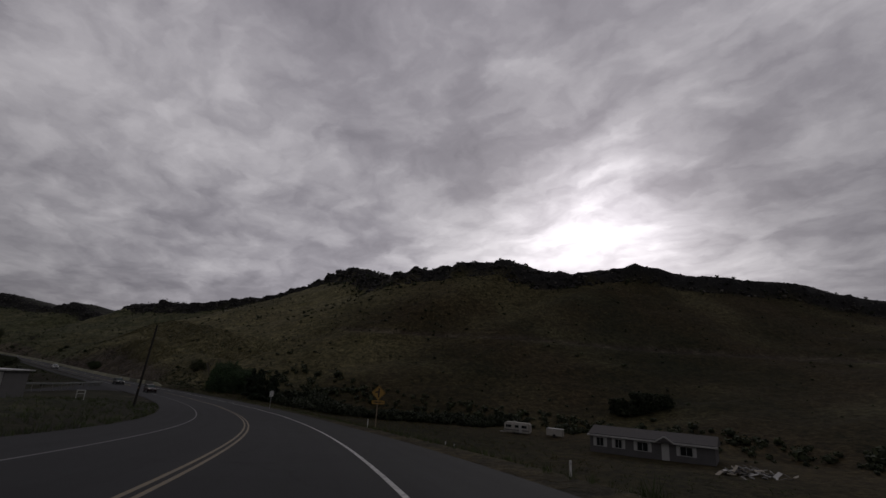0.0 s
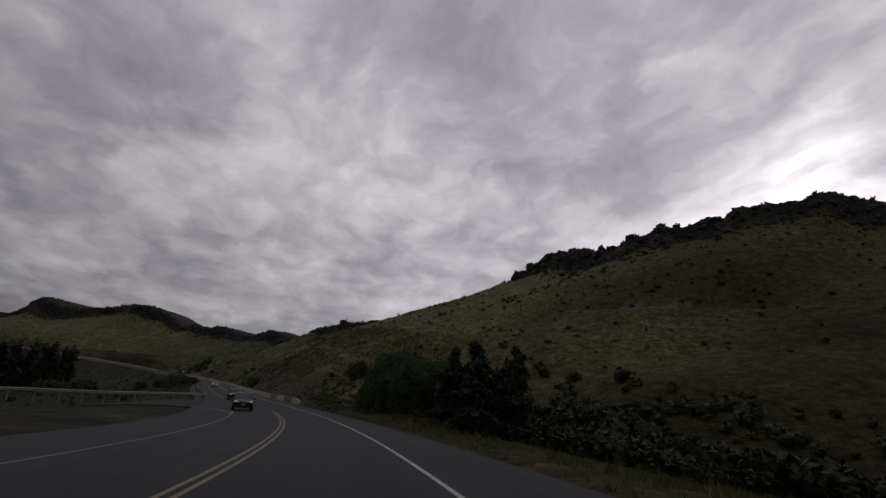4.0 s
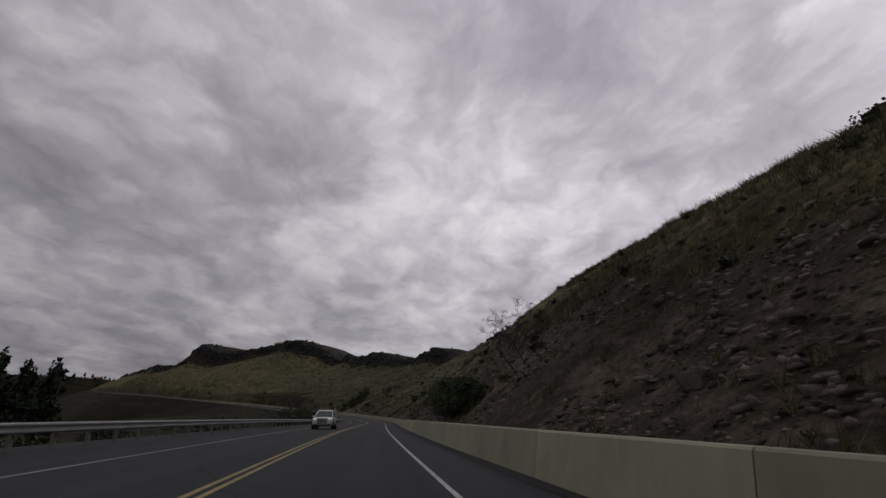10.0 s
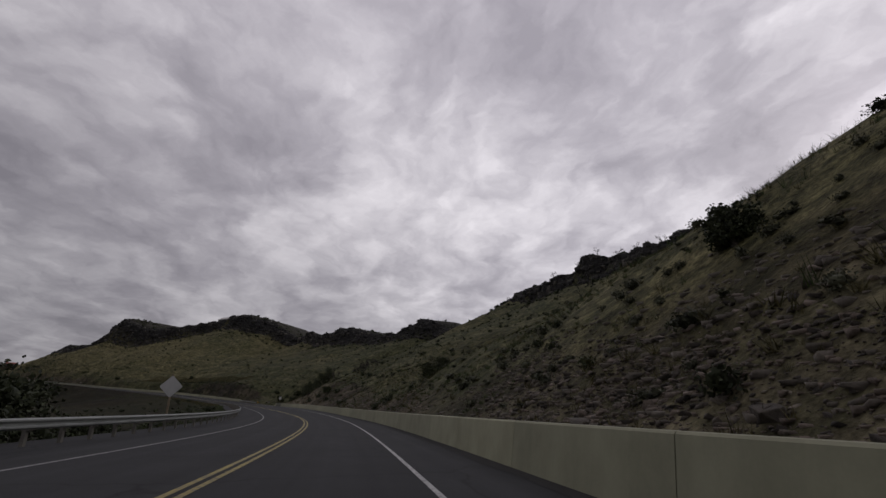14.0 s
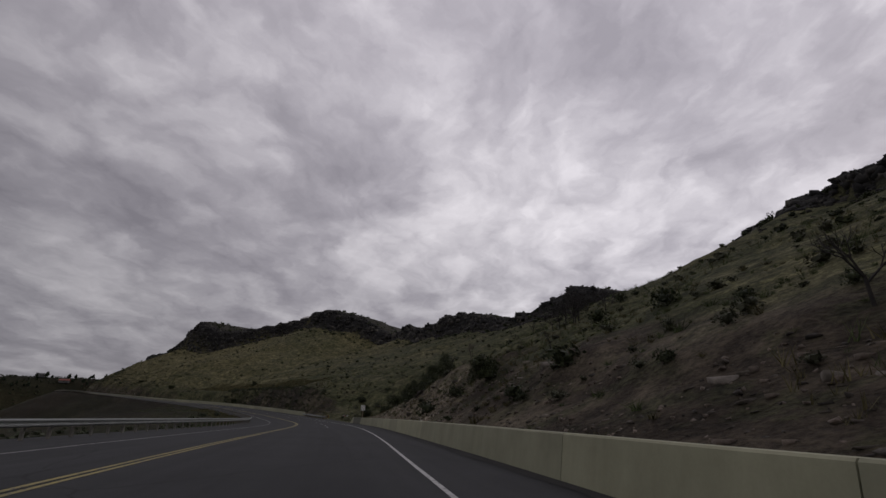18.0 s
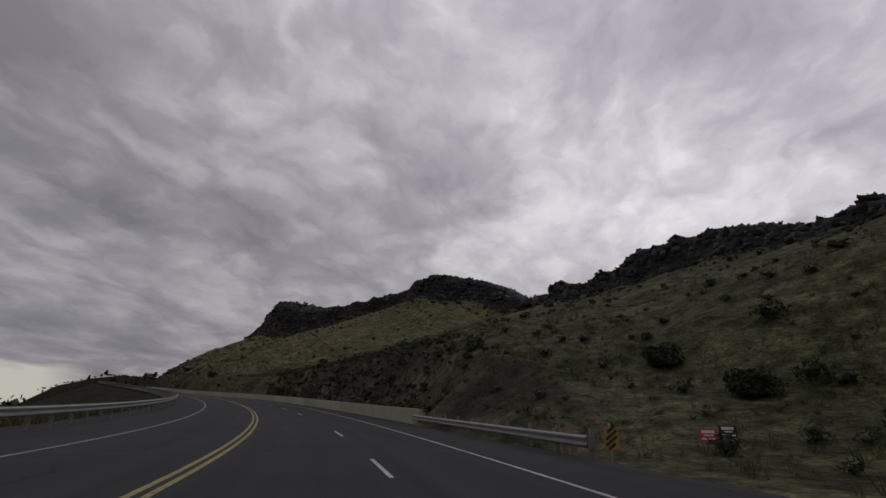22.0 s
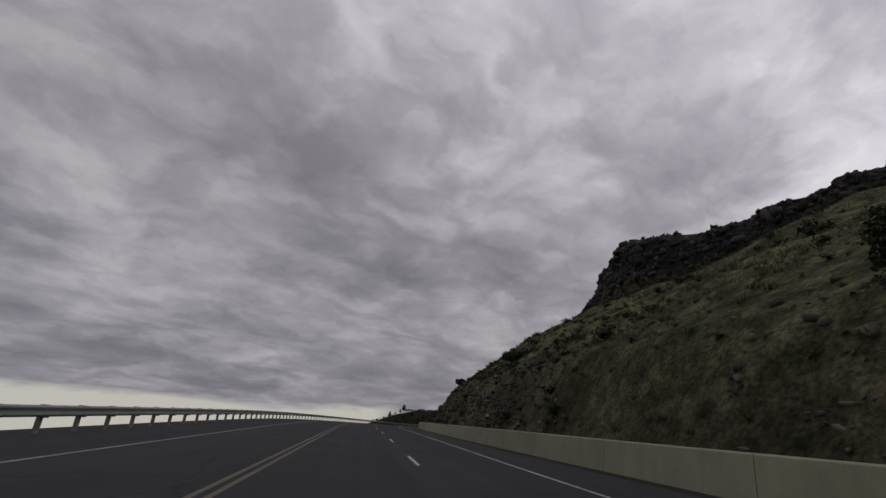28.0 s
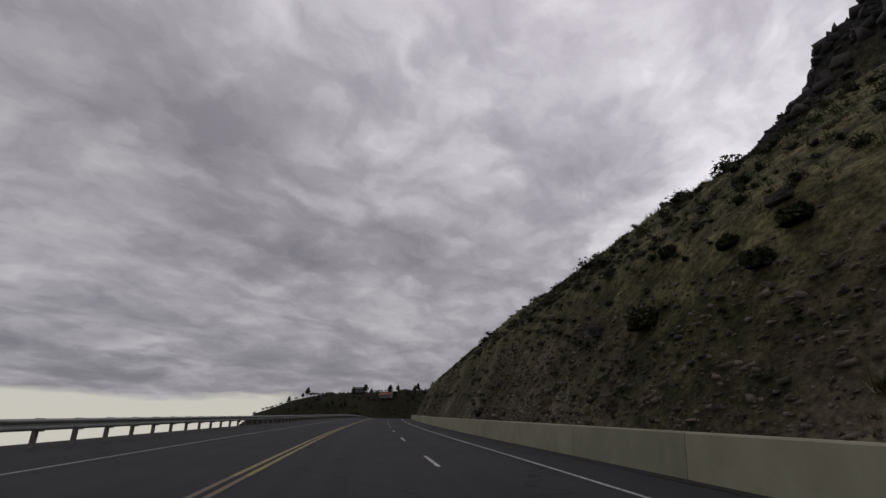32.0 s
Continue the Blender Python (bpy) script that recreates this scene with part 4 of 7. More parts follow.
def scatter(name, where, n, s0, s1, rfun, form, size, mat, label, category, seed, squash=(0.7, 1.3), sink=0.15, keep=None, lean=0.0):
    rng = np.random.default_rng(seed)
    st = rng.uniform(s0, s1, n)
    r = rfun(st, rng)
    p = land(where, st, r)
    if keep is not None:
        k = keep(p[:, 0], p[:, 1], st, r)
        p = p[k]
    n = len(p)
    s = size[0] * (size[1] / size[0]) ** (rng.random(n) ** 1.8)
    sc = np.stack([s * rng.uniform(0.8, 1.3, n), s * rng.uniform(0.8, 1.3, n), s * rng.uniform(*squash, n)], 1)
    p[:, 2] -= sc[:, 2] * sink
    return merged(name, form[0], form[1], p, rng.uniform(0, 6.28, n), sc, mat, label, category, rng.normal(size=(n, 2)) * lean if lean else None)


def tuft_form(seed, blades=9, spread=0.35):
    rng = np.random.default_rng(seed)
    v, f = [], []
    for k in range(blades):
        a, h = rng.uniform(0, 6.28), rng.uniform(0.6, 1.0)
        o, tip = rng.normal(size=2) * 0.16, rng.normal(size=2) * spread
        w = 0.035
        v += [(o[0] - w * np.cos(a), o[1] - w * np.sin(a), 0), (o[0] + w * np.cos(a), o[1] + w * np.sin(a), 0), (o[0] + tip[0], o[1] + tip[1], h)]
        f.append((3 * k, 3 * k + 1, 3 * k + 2))
    return np.array(v), np.array(f)


def cores(lobes, scale, rng):
    """Lumpy bodies inside the lobes of a crown, in four-sided faces."""
    k = np.array([-1.0, 0.0, 1.0])
    grid = {}
    quads = []
    for axis in range(3):
        for side in (-1, 1):
            for i in range(2):
                for j in range(2):
                    q = []
                    for di, dj in ((0, 0), (1, 0), (1, 1), (0, 1)):
                        c = [k[i + di], k[j + dj]]
                        c.insert(axis, side)
                        q.append(grid.setdefault(tuple(c), len(grid)))
                    quads.append(q if side > 0 else q[::-1])
    u = np.array(list(grid))
    u = u / np.linalg.norm(u, axis=1, keepdims=True)
    v, f = [], []
    for l in lobes:
        w = u * (1 + 0.22 * rng.normal(size=(len(u), 1)))
        f.append(np.array(quads) + len(u) * len(v))
        v.append(np.array(l[:3]) + w * np.array(l[3:]) * scale)
    return np.concatenate(v), np.concatenate(f)


def with_cores(rng, n, lobes, leaf, scale):
    v, f = leaf_cloud(rng, n, lobes, leaf)
    cv, cf = cores(lobes, scale, rng)
    return np.concatenate([v, cv]), np.concatenate([f, cf + len(v)])


def bush_form(seed, n=46, leaf=0.2):
    rng = np.random.default_rng(seed)
    lobes = [(0, 0, 0.5, 0.7, 0.7, 0.5), (0.35, 0.1, 0.65, 0.45, 0.45, 0.4), (-0.3, -0.2, 0.45, 0.5, 0.45, 0.45), (0.05, 0.4, 0.4, 0.4, 0.45, 0.4)]
    v, f = leaf_cloud(rng, n, lobes, leaf)
    cv, cf = cores(lobes[:2], 0.5, rng)
    return np.concatenate([v, cv]), np.concatenate([f, cf + len(v)])


def small_bush(seed, n=30, leaf=0.15):
    """The same for bushes that stay far off."""
    rng = np.random.default_rng(seed)
    return with_cores(rng, n, [(0, 0, 0.45, 0.7, 0.65, 0.5), (0.35, 0.15, 0.6, 0.45, 0.5, 0.42)], leaf, 0.6)


def near_slope(lo, hi, power=1.6):
    return lambda st, rng: wall_r(st) + 0.9 + lo + (hi - lo) * rng.random(len(st)) ** power


def rim_slope(lo, hi):
    return lambda st, rng: section(st)[2] + rng.uniform(lo, hi, len(st))


def strew_land():
    # blocks of the rim and the broken rock below it
    for k in range(3):
        scatter("rim_rocks", "hill", 500, 14, 20.5, rim_slope(-6, 2.5), rock_form(16 + k), (0.3, 1.0), ROCK, "dark basalt blocks along the crest of the hill", "rocks", 26 + k, (0.6, 1.2), 0.3)
        scatter("rim_rocks", "hill", 700, 4.2, 14, rim_slope(-7, 3.0), rock_form(13 + k), (0.35, 1.3), ROCK, "dark basalt blocks along the crest of the hill", "rocks", 23 + k, (0.6, 1.2), 0.3)
        scatter("rim_rocks", "hill", 1500, 20.5, 36.5, rim_slope(-7, 3.5), rock_form(10 + k), (0.35, 1.25), ROCK, "dark basalt blocks along the crest of the hill", "rocks", 20 + k, (0.6, 1.4), 0.3)
    for k in range(3):
        scatter("rim_blocks", "hill", 500, 29.5, 37, rim_slope(-6.5, 1.5), rock_form(220 + k, 12), (0.4, 1.3), ROCK, "broken dark basalt blocks of the rim cliff", "rocks", 223 + k, (0.9, 2.2), 0.7)
        scatter("rim_blocks", "hill", 600, 14, 29.5, rim_slope(-5.5, 1.5), rock_form(210 + k, 12), (0.45, 1.35), ROCK, "tall dark basalt blocks of the rim cliff", "rocks", 213 + k, (0.9, 1.9), 0.6)
    scatter("talus_rocks", "hill", 1800, 7, 36, rim_slope(-22, -6), rock_form(31), (0.12, 0.5), ROCK, "loose dark rocks below the rim", "rocks", 33, (0.5, 0.9), 0.25)
    # rubble of the road cut
    cut = lambda x, y, st, r: (section(st)[0] > 3.0) & (fbm(x, y, 9, 3) > -0.12)
    for k in range(4):
        scatter("cut_rubble", "hill", 5200, 8.6, 15.2, lambda st, rng: wall_r(st) + 0.9 + np.interp(st, [12.4, 13.0], [10, 5]) * rng.random(len(st)) ** 1.6, rock_form(140 + k, 9), (0.035, 0.2), (CUT_ROCK, RUBBLE)[k % 2], "broken basalt rubble on the road cut", "rocks", 144 + k, (0.5, 1.0), 0.2, cut)
        scatter("cut_rubble", "hill", 1300, 15.2, 21.6, near_slope(0, 6, 1.3), rock_form(160 + k, 9), (0.05, 0.19), (CUT_ROCK, RUBBLE)[k % 2], "broken basalt rubble on the road cut", "rocks", 164 + k, (0.5, 1.0), 0.2, cut)
        scatter("cut_rubble", "hill", 2400, 23.4, 36, near_slope(0, 8, 1.3), rock_form(170 + k, 9), (0.06, 0.24), (CUT_ROCK, RUBBLE)[k % 2], "broken basalt rubble on the road cut", "rocks", 174 + k, (0.5, 1.0), 0.2, cut)
    scatter("pale_stones", "hill", 800, 8.8, 36, near_slope(0, 9, 1.3), rock_form(43), (0.08, 0.35), PALE_ROCK, "pale weathered stones on the road cut", "rocks", 46, (0.5, 0.9), 0.2, cut)
    scatter("pale_stones", "hill", 8000, 19.5, 21.3, near_slope(0.1, 4.2, 1.2), rock_form(48, 9), (0.03, 0.13), CREAM_ROCK, "pale crumbled rock spilling down the road cut", "rocks", 49, (0.5, 0.9), 0.2)
    scatter("pale_stones", "hill", 2600, 12.9, 15.4, near_slope(0, 7, 1.2), rock_form(44, 9), (0.05, 0.20), PALE_ROCK, "pale broken stones on the road cut", "rocks", 47, (0.5, 0.9), 0.2)
    scatter("pale_stones", "hill", 2600, 29.5, 35, near_slope(0, 4.5, 1.4), rock_form(45, 9), (0.03, 0.13), PALE_ROCK, "pale broken stones at the foot of the slope", "rocks", 41, (0.5, 0.9), 0.2)
    scatter("pale_stones", "hill", 1500, 23.5, 26.4, near_slope(0.4, 9.5, 1.0), rock_form(51, 9), (0.05, 0.26), PALE_ROCK, "pale broken stones on the road cut", "rocks", 54, (0.5, 1.0), 0.2, lambda x, y, st, r: fbm(x, y, 4, 3) > 0.02)
    scatter("pale_stones", "hill", 1500, 8.6, 11.2, near_slope(0.2, 8, 1.2), rock_form(55, 9), (0.05, 0.24), PALE_ROCK, "pale broken stones on the road cut", "rocks", 56, (0.5, 1.0), 0.2, lambda x, y, st, r: fbm(x, y, 4, 3) > 0.0)
    for k in range(2):
        scatter("cut_rubble", "hill", 8000, 11.8, 14.6, near_slope(0, 3.4, 1.1), rock_form(240 + k, 9), (0.03, 0.15), (CUT_ROCK, RUBBLE)[k], "dense broken rubble at the foot of the cut", "rocks", 242 + k, (0.5, 1.0), 0.2)
        scatter("cut_rubble", "hill", 5000, 29.3, 33.6, near_slope(0, 3.2, 1.2), rock_form(244 + k, 9), (0.03, 0.2), (CUT_ROCK, RUBBLE)[k], "dense broken rubble at the foot of the slope", "rocks", 246 + k, (0.5, 1.0), 0.2)
        scatter("cut_scrub", "hill", 360, 29.2, 34, near_slope(0.8, 8.5, 1.0), bush_form(250 + k, 200, 0.06), (0.2, 0.6), (SAGE_LEAF, DARK_SCRUB)[k], "low weedy scrub over the foot of the slope", "shrubs", 252 + k, (0.6, 1.1), 0.1)
        scatter("cut_scrub", "hill", 300, 23.5, 26.3, near_slope(0.6, 5.5, 1.0), bush_form(254 + k, 200, 0.06), (0.2, 0.75), (SAGE_LEAF, DARK_SCRUB)[k], "low weedy scrub over the road cut", "shrubs", 256 + k, (0.6, 1.1), 0.1)
    scatter("cut_scrub", "hill", 420, 29, 36, near_slope(1, 16, 1.0), bush_form(160, 200, 0.07), (0.25, 0.75), DARK_SCRUB, "small dark scrub over the last slope", "shrubs", 161, (0.6, 1.1), 0.1)
    # grass
    patchy = lambda x, y, st, r: fbm(x, y, 7, 3) > -0.10
    for k in range(2):
        scatter("dry_grass", "hill", 15000, 0, 36, near_slope(0.6, 32, 1.3), tuft_form(50 + k), (0.2, 0.55), GRASS_BLADE, "dry tan bunch grass on the slope", "grass", 52 + k, (0.8, 1.4), 0.0, patchy)
        scatter("green_grass", "hill", 9000, 13, 36, near_slope(4, 34, 1.0), tuft_form(60 + k), (0.2, 0.6), GREEN_BLADE, "green spring grass on the slope", "grass", 62 + k, (0.8, 1.4), 0.0, patchy)
    scatter("crest_grass", "hill", 9000, 8, 16, lambda st, rng: rng.uniform(24, 40, len(st)), tuft_form(70), (0.35, 0.8), GRASS_BLADE, "tall dry grass on the brow of the slope", "grass", 71, (0.9, 1.4), 0.0)
    scatter("crest_grass", "hill", 2200, 9.6, 12, lambda st, rng: rng.uniform(12, 22, len(st)), tuft_form(76), (0.3, 0.7), GRASS_BLADE, "tall dry grass on the brow of the slope", "grass", 77, (0.9, 1.4), 0.0)
    scatter("crest_grass", "hill", 5000, 24.2, 27.5, lambda st, rng: rng.uniform(14, 24, len(st)), tuft_form(78), (0.3, 0.7), GRASS_BLADE, "tall dry grass on the brow of the slope", "grass", 79, (0.9, 1.4), 0.0)
    scatter("verge_grass", "verge", 9000, -2, 26, lambda st, rng: rail_r(st) - 1.4 - 14 * rng.random(len(st)) ** 1.7, tuft_form(72), (0.2, 0.5), GREEN_BLADE, "weedy green grass on the verge", "grass", 73, (0.8, 1.4), 0.0, lambda x, y, st, r: np.abs(st - 6.2) > 1.5)
    scatter("field_grass", "hill", 7000, -1, 7.6, lambda st, rng: 5 + 45 * rng.random(len(st)) ** 1.5, tuft_form(74), (0.14, 0.36), GREEN_BLADE, "rough green grass of the roadside field", "grass", 75, (0.8, 1.4), 0.0)
    # thick clumps of grass and weeds that roughen the near slope
    clump = tuft_form(150, 34, 0.55)
    scatter("grass_clumps", "hill", 5200, 8.4, 36, near_slope(0.3, 18, 1.2), clump, (0.22, 0.6), GRASS_BLADE, "matted clumps of dry grass and weeds", "grass", 151, (0.5, 0.9), 0.0, lambda x, y, st, r: fbm(x, y, 5, 3) > -0.02)
    scatter("grass_clumps", "hill", 5200, 15, 36, near_slope(0.5, 20, 1.1), tuft_form(152, 34, 0.55), (0.22, 0.6), GREEN_BLADE, "matted clumps of green grass and weeds", "grass", 153, (0.5, 0.9), 0.0, lambda x, y, st, r: fbm(x + 40, y, 6, 3) > -0.04)
    scatter("roadside_brush", "hill", 200, 6.9, 8.6, lambda st, rng: np.maximum(white_r(st), 2) + 3.2 + 9 * rng.random(len(st)), bush_form(154, 240, 0.05), (0.3, 0.85), OLIVE_LEAF, "dark weedy brush beside the road", "shrubs", 155, (0.6, 1.1), 0.1)
    scatter("cut_scrub", "hill", 300, 23.3, 26.4, near_slope(0.8, 6, 1.1), bush_form(156, 200, 0.075), (0.3, 1.05), DARK_SCRUB, "dark weedy scrub over the road cut", "shrubs", 157, (0.6, 1.1), 0.1)
    scatter("cut_scrub", "hill", 160, 13.0, 15.6, near_slope(1.5, 12, 1.0), bush_form(158, 200, 0.07), (0.25, 0.8), SAGE_LEAF, "grey-green weedy scrub over the road cut", "shrubs", 159, (0.6, 1.1), 0.1)
    # scrub
    for k in range(2):
        scatter("sagebrush", "hill", 420, 6.5, 36, near_slope(2, 24, 1.1), bush_form(80 + k, 150, 0.085), (0.3, 0.95), SAGE_LEAF, "grey-green sagebrush dotted over the slope", "shrubs", 82 + k, (0.7, 1.1), 0.1, lambda x, y, st, r: ~((st > 24.3) & (st < 27.5) & (r > 12)) & ~((st > 8.3) & (st < 11.3) & (r < 12)))
        scatter("sagebrush", "hill", 620, 6.5, 36, near_slope(24, 85, 1.2), small_bush(84 + k), (0.35, 1.1), SAGE_LEAF, "grey-green sagebrush dotted over the slope", "shrubs", 86 + k, (0.7, 1.1), 0.1)
        scatter("dark_scrub", "hill", 240, 7.5, 36, near_slope(1, 24, 1.3), bush_form(90 + k, 190, 0.085), (0.35, 1.25), DARK_SCRUB, "low dark green scrub on the slope", "shrubs", 92 + k, (0.7, 1.2), 0.1, lambda x, y, st, r: (fbm(x, y, 16, 3) > -0.05) & ~((st > 24.3) & (st < 27.5) & (r > 12)) & ~((st > 8.3) & (st < 11.3)))
        scatter("dark_scrub", "hill", 340, 7.5, 36, near_slope(24, 75, 1.2), small_bush(94 + k, 34), (0.4, 1.3), DARK_SCRUB, "low dark green scrub on the slope", "shrubs", 97 + k, (0.7, 1.2), 0.1, lambda x, y, st, r: fbm(x, y, 16, 3) > -0.05)
    scatter("rim_scrub", "hill", 2400, 4.4, 37, rim_slope(-14, 22), small_bush(195, 34), (0.5, 1.7), DARK_SCRUB, "dark bushes among the rim rocks", "shrubs", 96, (0.7, 1.2), 0.1)
    scatter("hill_scrub", "hill", 520, 1.5, 9.5, lambda st, rng: 60 + (section(st)[2] - 70) * rng.random(len(st)), small_bush(197, 20), (0.4, 1.2), DARK_SCRUB, "small dark shrubs dotted over the far hill", "shrubs", 98, (0.7, 1.0), 0.1)
    scatter("field_scrub", "verge", 480, 8, 23.5, lambda st, rng: rail_r(st) - 3 - 70 * rng.random(len(st)) ** 1.3, small_bush(199, 60, 0.13), (0.5, 1.6), DARK_SCRUB, "dark scrub on the field below the road", "shrubs", 100, (0.7, 1.1), 0.1)
    scatter("foot_scrub", "hill", 330, 1.2, 7.2, lambda st, rng: np.interp(st, [2, 3, 4, 5, 6, 7.2], [76, 66, 58, 40, 26, 20]) + 16 * rng.random(len(st)), small_bush(201, 60, 0.13), (0.7, 2.2), DARK_SCRUB, "dark brush along the foot of the hill", "shrubs", 102, (0.7, 1.2), 0.1)
    scatter("field_brush", "hill", 900, 4.3, 6.0, lambda st, rng: np.interp(st, [4.3, 4.6, 4.9, 5.1, 5.4, 6], [47, 40, 30, 20, 14, 15]) + 14 * rng.random(len(st)), bush_form(203, 90, 0.14), (0.7, 2.1), FIELD_BRUSH, "dense dark brush along the edge of the field", "shrubs", 204, (0.7, 1.2), 0.1)
    tufts = tuft_form(103, 7)
    scatter("rail_weeds", "verge", 1600, 21.5, 24.6, lambda st, rng: rail_r(st) - 1.1 - 4 * rng.random(len(st)) ** 2, tufts, (0.3, 0.7), GRASS_BLADE, "dry weeds behind the guardrail", "grass", 104, (0.8, 1.4), 0.0)


strew_land()

# ------------------------------------------------------------------ single shrubs, trees and boulders


def shrub(p, height, width, seed, mat, label, n=2600, leaf=0.13, category="shrub", group="", stems=5):
    """Several stems and an uneven crown of leaves."""
    rng = np.random.default_rng(seed)
    root = thing("shrub", Matrix.Translation(p), label, category, group)
    lobes = []
    for k in range(14):
        a, o = rng.uniform(0, 6.28), width * 0.5 * rng.uniform(0.1, 0.85)
        h = height * (0.12 + 0.7 * (k + rng.random()) / 14)
        s = width * rng.uniform(0.17, 0.31)
        lobes.append((o * np.cos(a), o * np.sin(a), h, s, s, min(s * rng.uniform(0.9, 1.5), (height - h) * 0.9 + 0.1)))
    for k in range(6):
        a = rng.uniform(0, 6.28)
        lobes.append((width * 0.3 * np.cos(a), width * 0.3 * np.sin(a), height * rng.uniform(0.78, 0.92), width * 0.07, width * 0.07, height * 0.14))
    v, f = with_cores(rng, n, lobes, leaf, 0.27)
    v[:, 2] = np.maximum(v[:, 2], 0.05)
    ob = new("crown", mesh_of("crown", v, f, mat))
    ob.parent = root
    bm = bmesh.new()
    for l in lobes[3:stems + 6]:
        mid = Vector((l[0] * 0.35, l[1] * 0.35, l[2] * 0.5))
        rod(bm, (l[0] * 0.06, l[1] * 0.06, -0.2), mid, 0.05 * height / 3, 0.03 * height / 3, 5)
        rod(bm, mid, (l[0], l[1], l[2]), 0.03 * height / 3, 0.01, 5)
    part("stem", bm, BARK, root, "thin grey-brown forking stem")
    return root


def bare_tree(p, height, seed, mat, label, spread=0.6, depth=4, lean=(0, 0), trunk=0.06, name="burnt_tree", category="tree", group="burnt trees", droop=0.0, fork=2, thin=0.006):
    """A leafless tree: trunk, limbs and twigs."""
    rng = np.random.default_rng(seed)
    root = thing(name, Matrix.Translation(p), label, category, group)
    tb, lb = bmesh.new(), bmesh.new()

    def grow(a, d, length, rad, k):
        b = a + d * length
        rod(tb if k == 0 else lb, a, b, rad, rad * 0.68, 5 if k < 2 else 3)
        if k >= depth:
            return
        for i in range(3 if k < 3 else fork):
            side = Vector(rng.normal(size=3).tolist())
            nd = (d + side.normalized() * spread * rng.uniform(0.6, 1.3)).normalized()
            nd.z += 0.12 if k < 2 else 0.12 - droop
            grow(a + d * length * rng.uniform(0.6, 1.0), nd.normalized(), length * rng.uniform(0.55, 0.82), max(rad * 0.62, thin), k + 1)

    grow(Vector((0, 0, -0.25)), Vector((lean[0], lean[1], 1)).normalized(), height * 0.36, trunk * height / 3, 0)
    part("trunk", tb, mat, root)
    part("crown", lb, mat, root)
    return root


def boulder(p, size, seed, mat, label):
    v, f = rock_form(seed, 22)
    rng = np.random.default_rng(seed)
    bm = bmesh.new()
    vs = [bm.verts.new(c) for c in v]
    for t in f:
        bm.faces.new([vs[i] for i in t])
    bmesh.ops.bevel(bm, geom=bm.edges[:], offset=0.05, segments=1, affect="EDGES")
    bmesh.ops.triangulate(bm, faces=bm.faces[:])
    bmesh.ops.subdivide_edges(bm, edges=[e for e in bm.edges if e.calc_length() > 0.35], cuts=1, use_grid_fill=True)
    bmesh.ops.triangulate(bm, faces=bm.faces[:])
    bm.verts.index_update()
    v = np.array([x.co[:] for x in bm.verts])
    f = np.array([[x.index for x in p.verts] for p in bm.faces])
    bm.free()
    v = v * (1 + 0.2 * fbm(v[:, 0] + seed, v[:, 1] + v[:, 2] * 1.7, 0.5, 4, 0.65)[:, None])
    v = v * np.array([1.0, rng.uniform(0.7, 1.0), rng.uniform(0.6, 0.9)]) * size
    ob = new("boulder", mesh_of("boulder", v, f, mat))
    ob.location, ob.rotation_euler = (p[0], p[1], p[2] + size * 0.05), (0, 0, rng.uniform(0, 6))
    return tagged(ob, label, "boulder", "boulders of the cut")


def conical_tree(p, h, w, seed):
    """A narrow evergreen, its crown in ragged tiers."""
    rng = np.random.default_rng(seed)
    root = thing("evergreen_tree", Matrix.Translation(p), "narrow dark evergreen tree at the edge of the field", "tree", "field edge trees")
    lobes = []
    for q in np.linspace(0.12, 0.94, 11):
        wide = w * 0.5 * (1.08 - q) ** 0.8 * rng.uniform(0.8, 1.2)
        lobes.append((rng.normal() * 0.12 * w, rng.normal() * 0.12 * w, h * q, wide + 0.12, wide + 0.12, h * 0.075))
    v, f = with_cores(rng, 4200, lobes, 0.15, 0.6)
    ob = new("crown", mesh_of("crown", v, f, POPLAR_LEAF))
    ob.parent = root
    bm = bmesh.new()
    rod(bm, (0, 0, -0.4), (0, 0, h * 0.9), 0.13, 0.03, 7)
    part("trunk", bm, BARK, root)


